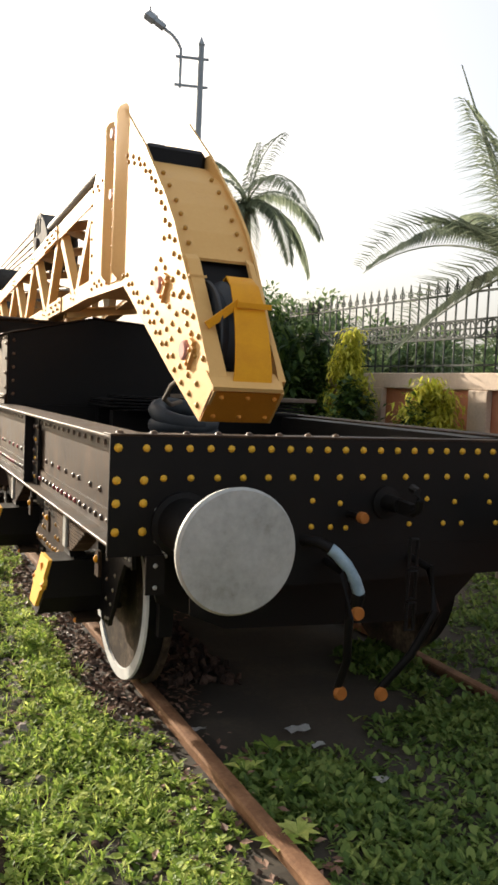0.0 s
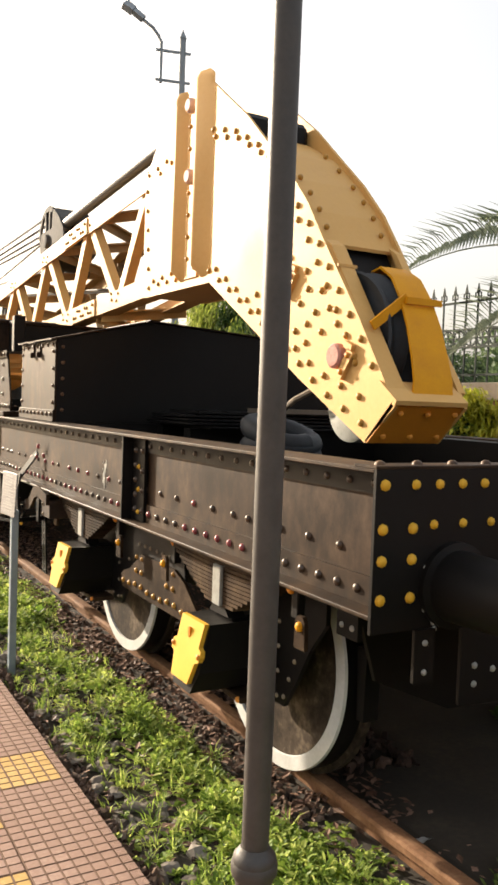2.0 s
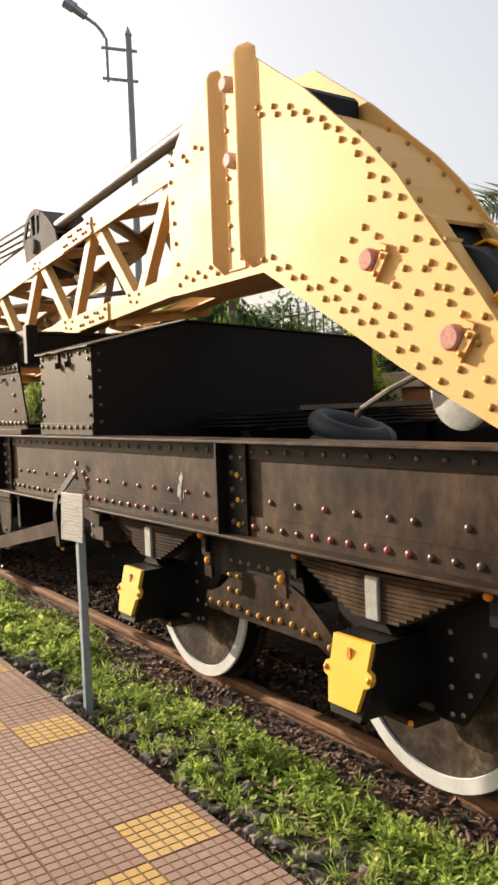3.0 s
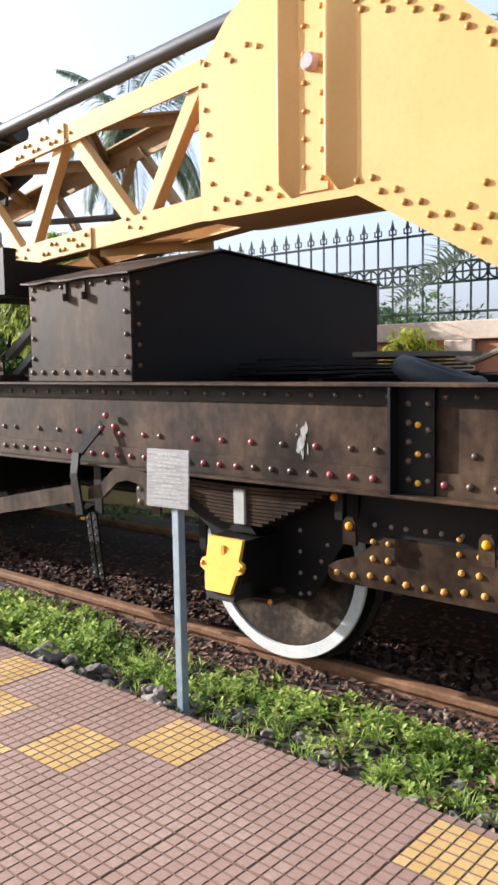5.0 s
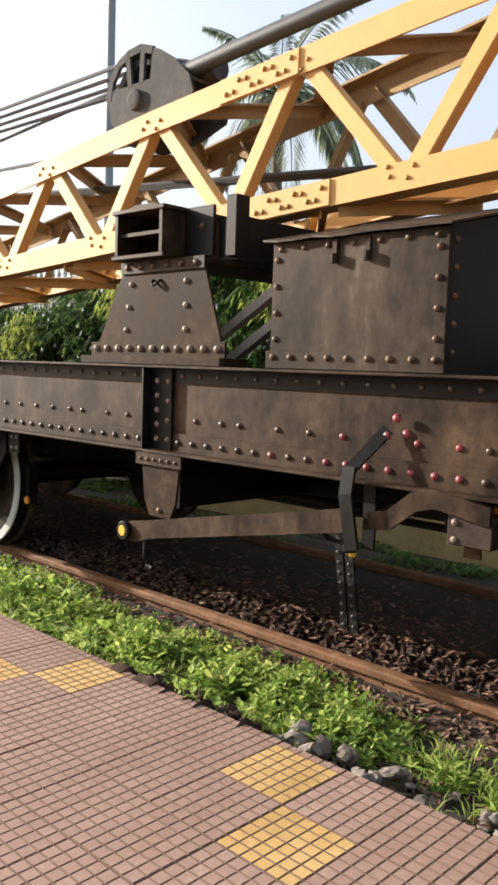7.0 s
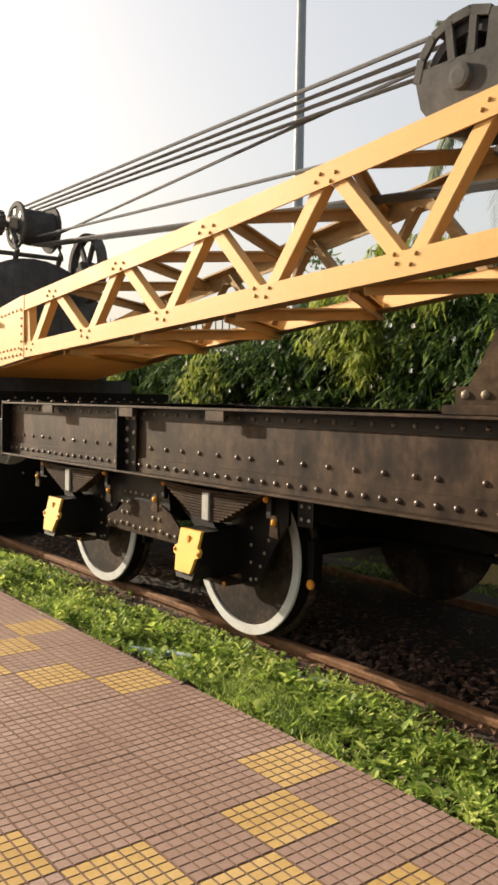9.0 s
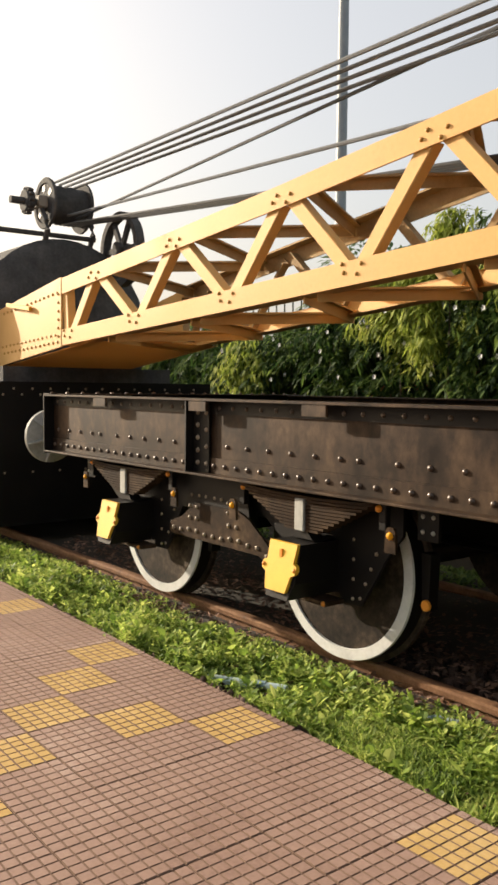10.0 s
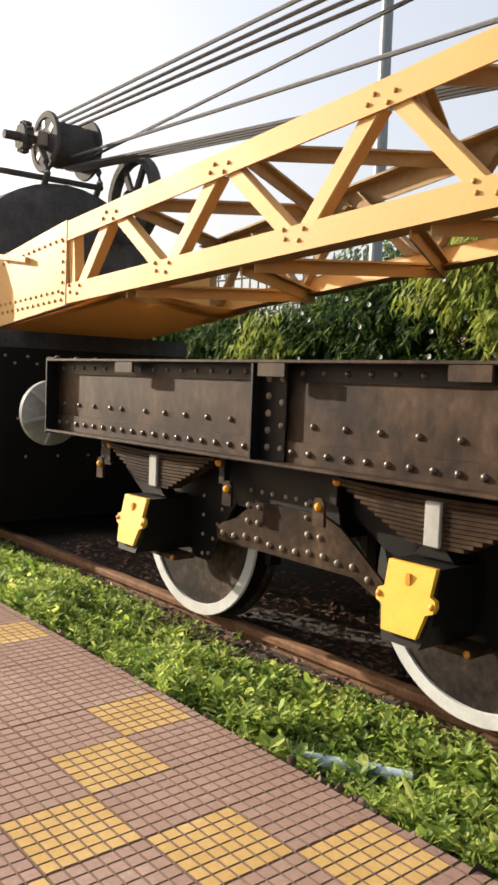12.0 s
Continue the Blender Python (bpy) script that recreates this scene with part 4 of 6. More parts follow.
def build_head():
    for near in (True, False):
        bm = new_bm()
        x = near_x(2) if near else 1.255
        slab(bm, HEAD, x, x + 0.018)
        if not near:
            for v in bm.verts:
                v.co.x -= 0.070 * max(0.0, min(1.0, (1.45 - v.co.y) / 0.5))
        p = part("head_plate", bm, YELLOW, jib)
        if not near:
            continue
        ax = x
        # zigzag double rows of rivets along both edges, a field of them round the pins
        def along(poly, step, shift=0.0):
            q, out = shift, []
            for a, b in zip(poly, poly[1:]):
                n = math.dist(a, b)
                while q <= n:
                    out.append((a[0] + (b[0] - a[0]) * q / n, a[1] + (b[1] - a[1]) * q / n))
                    q += step
                q -= n
            return out
        upper = [(2.72, 3.18), (2.46, 3.11), (2.19, 2.97), (1.93, 2.78), (1.73, 2.54), (1.56, 2.37), (1.43, 2.19), (1.28, 1.99), (1.14, 1.82), (0.99, 1.61)]
        inner = [(2.69, 3.13), (2.39, 3.045), (2.13, 2.90), (1.90, 2.70), (1.80, 2.55), (1.66, 2.40), (1.52, 2.21), (1.39, 2.03), (1.27, 1.86), (1.15, 1.67)]
        lower = [(2.72, 2.325), (2.44, 2.178), (1.76, 1.798), (1.46, 1.60), (1.10, 1.44)]
        above = [(2.63, 2.325), (2.35, 2.167), (1.67, 1.793), (1.50, 1.69), (1.06, 1.54)]
        third = [(2.12, 2.123), (1.71, 1.90), (1.60, 1.83)]
        for poly, step, shift in ((upper, 0.152, 0), (inner, 0.152, 0.0), (lower, 0.152, 0.0), (above, 0.152, 0.0), (third, 0.118, 0)):
            for y, z in along(poly, step, shift):
                rivet((ax, y, z), p, 0.020, YELLOW)
        field = ((2.04, 2.213), (1.96, 2.295), (1.87, 2.34), (1.78, 2.28), (1.82, 2.467), (1.67, 2.033), (1.62, 2.19), (1.60, 2.10), (1.48, 2.08), (1.53, 1.98), (1.41, 1.99), (1.34, 1.91), (1.60, 1.926), (1.47, 1.88), (1.19, 1.75), (1.29, 1.70))
        for y, z in field:
            rivet((ax, y, z), p, 0.020, YELLOW)
        for y, z, big in ((1.315, 1.757, 0.060), (1.825, 2.175, 0.055)):
            bm = new_bm()
            lathe(bm, [(-0.04, 0.01), (-0.04, big * 0.8), (-0.03, big), (0.0, big)], (ax, y, z), "x", 18)
            pin = part("sheave_pin", bm, PINK, jib, "faded red pin end", smooth=True)
            bm = bar(new_bm(), (ax - 0.012, y - 0.12, z + 0.02), (ax - 0.012, y - 0.03, z - 0.10), 0.024, 0.045)
            bar(bm, (ax - 0.012, y - 0.125, z + 0.03), (ax - 0.012, y - 0.07, z + 0.055), 0.024, 0.03)
            k = part("keeper_bar", bm, YELLOW, jib)
            rivet((ax - 0.024, y - 0.10, z), k, 0.017, AMBER)
            rivet((ax - 0.024, y - 0.05, z - 0.075), k, 0.017, AMBER)
        # two upright bulb-edged posts: each face leans back to the plate on the nose side
        for y, top, wide in ((2.885, 3.575, 0.165), (3.19, 3.53, 0.125)):
            bm = new_bm()
            prof = ((0.0, 0.0), (-0.052, -0.004), (-0.058, -0.014), (-0.052, -0.034), (-0.016, -wide * 0.72), (0.0, -wide))
            levels = ((2.30, 0.10), (2.37, 1.0), (top - 0.05, 1.0), (top, 0.45))
            rings = [[bm.verts.new((ax + px * q, y + py * (1.0 if q > 0.5 else 0.55) - (0.05 if z < 2.35 else 0), z)) for px, py in prof] for z, q in levels]
            for u, v in zip(rings, rings[1:]):
                for k in range(len(prof)):
                    m = (k + 1) % len(prof)
                    bm.faces.new((u[k], u[m], v[m], v[k]))
            bm.faces.new(rings[0][::-1])
            bm.faces.new(rings[-1])
            bmesh.ops.recalc_face_normals(bm, faces=bm.faces)
            q = part("upright_post", bm, YELLOW, jib, smooth=True)
        backing = part("post_backing", box(new_bm(), (ax - 0.010, 2.89, 2.31), (ax, 3.07, 3.50)), YELLOW, jib)
        row((ax - 0.010, 2.925, 2.37), (ax - 0.010, 2.925, 3.35), 8, backing, 0.017, YELLOW)
        row((ax - 0.010, 3.035, 2.44), (ax - 0.010, 3.035, 3.28), 7, backing, 0.017, YELLOW)
        for y, z in ((2.985, 2.95), (3.0, 3.40)):
            bm = new_bm()
            lathe(bm, [(-0.055, 0.01), (-0.055, 0.036), (-0.04, 0.048), (-0.01, 0.048)], (ax, y, z), "x", 18)
            part("tie_pin", bm, CHALK, jib, "chalky pink pin end", smooth=True)
        row((ax, 3.695, 2.32), (ax, 3.765, 3.015), 6, p, 0.018, YELLOW)
        row((ax, 3.30, 2.375), (ax, 3.61, 2.36), 3, p, 0.018, YELLOW)
        row((ax, 3.22, 2.325), (ax, 3.52, 2.33), 3, p, 0.018, YELLOW)
        row((ax, 3.43, 3.154), (ax, 3.74, 3.125), 3, p, 0.018, YELLOW)
        row((ax, 3.35, 3.126), (ax, 3.54, 3.097), 2, p, 0.018, YELLOW)
    # curved cover over the front edge with a slot for the rope sheave
    x0, x1 = near_x(2), 1.255
    inner = [(2.34, 3.06), (2.05, 2.89), (1.82, 2.69), (1.63, 2.49), (1.50, 2.31)]
    bm = new_bm()
    top = [[bm.verts.new((x, a + 0.012, b + 0.012)) for a, b in inner] for x in (x0 + 0.018, x1)]
    bot = [[bm.verts.new((x, a + 0.02, b - 0.004)) for a, b in inner] for x in (x0 + 0.018, x1)]
    for k in range(len(inner) - 1):
        bm.faces.new((top[0][k], top[0][k + 1], top[1][k + 1], top[1][k]))
        bm.faces.new((bot[0][k], bot[1][k], bot[1][k + 1], bot[0][k + 1]))
    bm.faces.new((top[0][-1], bot[0][-1], bot[1][-1], top[1][-1]))
    bm.faces.new((top[0][0], top[1][0], bot[1][0], bot[0][0]))
    bmesh.ops.recalc_face_normals(bm, faces=bm.faces)
    c = part("front_cover", bm, YELLOW, jib)
    for a, b in ((2.1, 2.93), (1.96, 2.82), (1.82, 2.70), (1.72, 2.60), (1.63, 2.50), (1.56, 2.40)):
        for x in (x0 + 0.07, x1 - 0.06):
            ob = rivet((x, a, b + 0.01), c, 0.016, YELLOW, "-y")
    bm = new_bm()
    for xa, xb in ((x0 + 0.018, x0 + 0.10), (x1 - 0.055, x1 - 0.02)):
        slab(bm, [(1.50, 2.335), (1.44, 2.30), (0.94, 1.60), (0.98, 1.56)], xa, xb)
    part("front_side_strip", bm, YELLOW, jib)
    bm = new_bm()
    slab(bm, [(0.90, 1.53), (1.075, 1.362), (1.09, 1.372), (0.915, 1.545)], x0, 1.20)
    nose = part("nose_plate", bm, AMBER, jib, "orange plate closing the jib nose")
    for x in (x0 + 0.06, 1.0, 1.16):
        for a, b in ((0.935, 1.50), (1.05, 1.395)):
            rivet((x, a - 0.012, b - 0.002), nose, 0.016, AMBER, "-y")
    bm = new_bm()
    slab(bm, [(0.88, 1.535), (1.0, 1.62), (0.99, 1.64), (0.87, 1.555)], x0 - 0.01, 1.188)
    part("nose_ledge", bm, YELLOW, jib)
    # underside of the head
    bm = new_bm()
    slab(bm, [(2.72, 2.262), (1.65, 1.657), (1.65, 1.67), (2.72, 2.275)], x0 + 0.30, x1)
    slab(bm, [(3.80, 2.262), (2.72, 2.262), (2.72, 2.275), (3.80, 2.275)], x0 + 0.018, x1)
    part("underside_plate", bm, YELLOW, jib)
    # sheave
    bm = new_bm()
    lathe(bm, [(-0.06, 0.05), (-0.06, 0.20), (-0.045, 0.29), (-0.06, 0.33), (-0.05, 0.34), (0.0, 0.30), (0.05, 0.34), (0.06, 0.33), (0.045, 0.29), (0.06, 0.20), (0.06, 0.05)], (0.955, 1.42, 1.84), "x", 40)
    part("sheave", bm, HOSE, jib, "dark grooved rope sheave", smooth=True)
    # curved guard in front of the sheave
    bm = new_bm()
    arc = [(1.40, 2.19), (1.31, 2.20), (1.20, 2.14), (1.11, 2.03), (1.03, 1.89), (0.97, 1.75), (0.93, 1.65), (0.915, 1.575)]
    vs = []
    for k, (a, b) in enumerate(arc):
        q = k / (len(arc) - 1)
        xa, xb = 1.02 - 0.115 * q, 1.165 - 0.03 * q * q
        nrm = Vector((0, -1.0 + 0.9 * (1 - q) ** 2, 0.25 + 0.9 * (1 - q))).normalized() * 0.012
        vs.append([bm.verts.new((x, a + d * nrm.y, b + d * nrm.z)) for x, d in ((xa, 0), (xb, 0), (xb, -1), (xa, -1))])
    for u, v in zip(vs, vs[1:]):
        for k in range(4):
            bm.faces.new((u[k], u[(k + 1) % 4], v[(k + 1) % 4], v[k]))
    bm.faces.new(vs[0][::-1])
    bm.faces.new(vs[-1])
    bmesh.ops.recalc_face_normals(bm, faces=bm.faces)
    part("sheave_guard", bm, DEEP, jib, "curved yellow guard over the sheave", smooth=True)
    # black slab put in for the shade inside the slot
    part("slot_shade_slab", slab(new_bm(), [(1.60, 2.38), (1.70, 2.30), (1.20, 1.52), (1.10, 1.58)], 0.804, 1.235), SOOT, jib, "dark slab standing for the shade inside the jib nose")
    part("guard_bracket", bar(new_bm(), (0.82, 1.115, 1.89), (1.0, 1.10, 2.03), 0.016, 0.045, (0, 1, 0)), DEEP, jib)
    part("guard_strap", bar(new_bm(), (0.98, 1.080, 2.015), (1.19, 1.080, 2.015), 0.014, 0.030, (0, 1, 0)), DEEP, jib)
    part("cover_seam", bar(new_bm(), (0.79, 1.36, 2.19), (0.90, 1.36, 2.19), 0.012, 0.014, (0, 1, 0)), YELLOW, jib)
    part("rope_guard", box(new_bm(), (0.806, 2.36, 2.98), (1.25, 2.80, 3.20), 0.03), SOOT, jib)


build_head()
TOPS = (5.04, 6.21, 7.37, 8.54, 9.73, 10.91)
BOTS = (4.36, 5.56, 6.76, 7.94, 9.10, 10.28, 11.38)


def build_truss():
    for side in (near_x, far_x):
        near = side is near_x
        t = 0.014
        def prism(bm, ya, yb, za, zb, h, depth):
            o = 1 if near else -1
            for x0, x1, z0, z1 in ((0, o * t, 0, h), (o * t, o * depth, h - t, h)):
                vs = []
                for y, z in ((ya, za), (yb, zb)):
                    x = side(y)
                    vs.append([bm.verts.new((x + a, y, z + b)) for a, b in ((x0, z0), (x1, z0), (x1, z1), (x0, z1))])
                fs = [bm.faces.new((vs[0][k], vs[0][(k + 1) % 4], vs[1][(k + 1) % 4], vs[1][k])) for k in range(4)]
                fs += [bm.faces.new(vs[0][::-1]), bm.faces.new(vs[1])]
                bmesh.ops.recalc_face_normals(bm, faces=fs)
        for ya, yb in ((3.78, 6.2), (6.2, 8.54), (8.54, 11.55)):
            bm = new_bm()
            prism(bm, ya, yb, chord_top(ya) - 0.14, chord_top(yb) - 0.14, 0.14, 0.11)
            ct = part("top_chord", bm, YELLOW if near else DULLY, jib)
        bm = new_bm()
        o = 1 if near else -1
        prism(bm, 3.78, 11.55, chord_bot(3.78), chord_bot(11.55), 0.14, 0.012)
        a, b = 3.78, 11.55
        cb = part("bottom_chord", bm, YELLOW, jib)
        part("chord_flange", bar(new_bm(), (side(a) + o * 0.075, a, chord_bot(a) + 0.006), (side(b) + o * 0.075, b, chord_bot(b) + 0.006), 0.12, 0.012), YELLOW, jib)
        # diagonals
        tops, bots = (3.86,) + TOPS, BOTS
        for k, yb in enumerate(bots):
            for ya, off in ((tops[k], -0.05), (TOPS[k] if k < len(TOPS) else 11.52, 0.05)):
                at = ya + (0.05 if off < 0 and k > 0 else -0.05)
                pa = Vector((side(at) + o * 0.022, at, chord_top(at) - 0.09))
                pb = Vector((side(yb + off) + o * 0.022, yb + off, chord_bot(yb) + 0.10))
                w = 0.085 if near else 0.09
                bm = bar(new_bm(), pa, pb, 0.012, w)
                ax = (pb - pa).normalized()
                u = ax.cross(Vector((1, 0, 0))).normalized() * (w / 2)
                bar(bm, pa + u + Vector((o * 0.035, 0, 0)), pb + u + Vector((o * 0.035, 0, 0)), 0.07, 0.010)
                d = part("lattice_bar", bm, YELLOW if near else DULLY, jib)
            if near:
                for q, z in ((-0.075, 0.115), (0.075, 0.125), (-0.04, 0.06), (0.06, 0.075)):
                    rivet((side(yb + q), yb + q, chord_bot(yb) + z), cb, 0.0145, YELLOW)
        if near:
            for y in TOPS:
                for q, z in ((-0.075, -0.07), (-0.035, -0.115), (0.05, -0.06), (0.09, -0.10)):
                    rivet((side(y + q), y + q, chord_top(y) + z), ct, 0.0145, YELLOW)
            # splice plates
            for ya, yb, base, lab in ((5.02, 5.60, lambda y: chord_top(y) - 0.14, ct), (4.78, 5.34, chord_bot, cb)):
                bm = new_bm()
                vs = [[bm.verts.new((near_x(y) - d, y, base(y) + z)) for z in (0.004, 0.138)] for y in (ya, yb) for d in (0.012, 0.0)]
                A, B, C, D = vs
                for f in ((A[0], A[1], C[1], C[0]), (B[0], D[0], D[1], B[1]), (A[0], B[0], B[1], A[1]), (C[0], C[1], D[1], D[0]), (A[1], B[1], D[1], C[1]), (A[0], C[0], D[0], B[0])):
                    bm.faces.new(f)
                bmesh.ops.recalc_face_normals(bm, faces=bm.faces)
                s = part("splice_plate", bm, YELLOW, jib)
                for k in range(6):
                    y = ya + 0.05 + (yb - ya - 0.1) * k / 5
                    rivet((near_x(y) - 0.012, y, base(y) + (0.045 if k % 2 else 0.10)), s, 0.017, YELLOW)
                    if k < 5:
                        rivet((near_x(y) - 0.012, y + 0.04, base(y) + (0.09 if k % 2 else 0.04)), s, 0.017, YELLOW)
    # lateral bracing: a V in every panel, above and below
    for y in TOPS:
        n = y - 0.22
        for q in (-0.6, 0.6):
            f = n + q
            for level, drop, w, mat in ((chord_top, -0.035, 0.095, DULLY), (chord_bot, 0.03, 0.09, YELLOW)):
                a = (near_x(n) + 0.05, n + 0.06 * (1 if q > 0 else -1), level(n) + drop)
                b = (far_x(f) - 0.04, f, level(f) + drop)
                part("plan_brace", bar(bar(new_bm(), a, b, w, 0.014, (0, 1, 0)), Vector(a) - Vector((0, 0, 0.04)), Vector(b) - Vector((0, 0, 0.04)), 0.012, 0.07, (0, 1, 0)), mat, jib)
    # root plates
    for side in (near_x, far_x):
        bm = new_bm()
        o = 1 if side is near_x else -1
        vs = []
        for d in (-0.004 * o, 0.02 * o):
            vs.append([bm.verts.new((side(y) + d, y, z)) for y, z in ((11.50, chord_bot(11.5) - 0.01), (11.50, chord_top(11.5) + 0.01), (13.4, 2.10), (13.4, 1.55))])
        for k in range(4):
            bm.faces.new((vs[0][k], vs[0][(k + 1) % 4], vs[1][(k + 1) % 4], vs[1][k]))
        bm.faces.new(vs[0])
        bm.faces.new(vs[1][::-1])
        bmesh.ops.recalc_face_normals(bm, faces=bm.faces)
        rp = part("root_plate", bm, YELLOW, jib)
        if o > 0:
            for k in range(14):
                y = 11.57 + 0.09 * k
                rivet((side(y) - 0.004, y, chord_bot(y) + 0.035), rp, 0.015, YELLOW)
                rivet((side(y) - 0.004, y + 0.04, chord_bot(y) + 0.10), rp, 0.015, YELLOW)
                rivet((side(y) - 0.004, y, 2.26 - 0.1 * (y - 11.5)), rp, 0.015, YELLOW)
            row((side(11.55) - 0.004, 11.55, 1.86), (side(11.55) - 0.004, 11.55, 2.24), 6, rp, 0.015, YELLOW)
    part("grab_bar", bar(new_bm(), (near_x(12.1) - 0.03, 12.08, 2.145), (near_x(12.6) - 0.03, 12.6, 2.215), 0.03, 0.04), BRIGHT, jib)
    bm = new_bm()
    vs = [bm.verts.new(p) for p in ((near_x(11.2), 10.9, chord_bot(10.9) - 0.012), (far_x(11.2), 10.9, chord_bot(10.9) - 0.012), (far_x(13), 13.2, 1.56), (near_x(13), 13.2, 1.56))]
    f = bm.faces.new(vs)
    bmesh.ops.solidify(bm, geom=[f], thickness=0.01)
    part("bottom_web_plate", bm, YELLOW, jib)


build_truss()

# ---- rope gear above the jib ----
def build_ropes():
    rod = thing("tie_rod", "grey steel tie rod from jib head to rope block", "rod")
    part("rod", tube(new_bm(), [(0.90, 3.5, 3.377), (0.89, 4.4, 3.311), (0.88, 6.15, 3.185)], 0.050, 14), RUBBER, rod, smooth=True)
    block = thing("rope_block", "black iron pulley block above the jib", "pulley block", at=(-0.12, -0.155, -0.068))
    by, bz = 6.66, 3.15
    cheek = [(6.97, 3.20), (6.95, 3.26), (6.52, 3.26), (6.50, 3.45), (6.44, 3.43), (6.28, 3.335), (6.14, 3.21), (6.10, 3.10), (6.14, 2.98), (6.36, 2.91), (6.62, 2.86), (6.82, 2.92), (6.93, 3.05)]
    crown = [(6.965, 3.20), (6.935, 3.32), (6.86, 3.415), (6.74, 3.465), (6.62, 3.475), (6.50, 3.435)]
    for x, o in ((0.94, -1), (1.26, 1)):
        c = part("cheek_plate", slab(new_bm(), cheek, x, x + 0.018), CAST, block)
        for u, v in zip(crown, crown[1:]):
            part("cheek_rim", bar(new_bm(), (x + 0.009, *u), (x + 0.009, *v), 0.024, 0.05), CAST, c)
        for u, v in (((6.61, 3.25), (6.60, 3.46)), ((6.73, 3.25), (6.76, 3.45))):
            part("cheek_rib", bar(new_bm(), (x + 0.009, *u), (x + 0.009, *v), 0.022, 0.045), CAST, c)
        part("boss", lathe(new_bm(), [(0.0, 0.07), (o * 0.03, 0.065), (o * 0.035, 0.04), (o * 0.035, 0.005)], (x + (0.018 if o > 0 else 0), by, bz), "x", 18), CAST, c)
    for x in (1.0, 1.065, 1.13, 1.195):
        v = part("sheave", lathe(new_bm(), [(-0.028, 0.235), (-0.028, 0.28), (-0.02, 0.295), (0.0, 0.25), (0.02, 0.295), (0.028, 0.28), (0.028, 0.235)], (x + 0.005, by, bz), "x", 28, close=True), CAST, block, smooth=True)
        part("hub", lathe(new_bm(), [(-0.03, 0.02), (-0.03, 0.08), (0.03, 0.08), (0.03, 0.02)], (x + 0.005, by, bz), "x", 18), CAST, v)
        for k in range(5):
            a = radians(90 + 72 * k)
            part("spoke", bar(new_bm(), (x + 0.005, by + 0.07 * math.cos(a), bz + 0.07 * math.sin(a)), (x + 0.005, by + 0.24 * math.cos(a), bz + 0.24 * math.sin(a)), 0.02, 0.05), CAST, v)
    part("hood", slab(new_bm(), [(6.86, 3.43), (6.62, 3.489), (6.28, 3.33), (6.14, 3.20), (6.15, 3.185), (6.29, 3.315), (6.62, 3.47), (6.85, 3.415)], 0.958, 1.26), CAST, block)
    part("rod_socket", lathe(new_bm(), [(6.05, 0.05), (6.05, 0.075), (6.32, 0.085), (6.32, 0.05)], (1.12, 0, 3.275), "y", 16), CAST, block, smooth=True)
    for x in (1.10, 1.38):
        part("hanger_leg", bar(new_bm(), (x, 6.66, 3.10), (x, 6.72, chord_top(6.72) - 0.03), 0.03, 0.08), CAST, block)
    for k in range(5):
        c = thing("wire_rope", "grey steel wire rope between pulley blocks", "rope", "luffing ropes")
        x = (1.005, 1.07, 1.135, 1.20, 1.10)[k]
        z0, z1 = (3.45 - 0.035 * k, 3.648 - 0.014 * k) if k < 4 else (2.93, 3.29)
        part("strand", tube(new_bm(), [(x - 0.12, 6.505, z0 - 0.068), (x + 0.30, 13.2, z1)], 0.014, 6), ROPE, c)
    for x in (1.02, 1.07, 1.12, 1.17):
        c = thing("wire_rope", "grey steel wire rope along the jib", "rope", "hoist ropes")
        part("strand", tube(new_bm(), [(x, 1.75, 2.20), (x + 0.35, 13.2, 3.20)], 0.012, 6), RUBBER, c)
    c = thing("wire_rope", "grey steel wire rope crossing above the jib", "rope", "luffing ropes")
    part("strand", tube(new_bm(), [(1.10, 6.505, 3.372), (1.50, 13.2, 3.25)], 0.013, 6), RUBBER, c)


build_ropes()

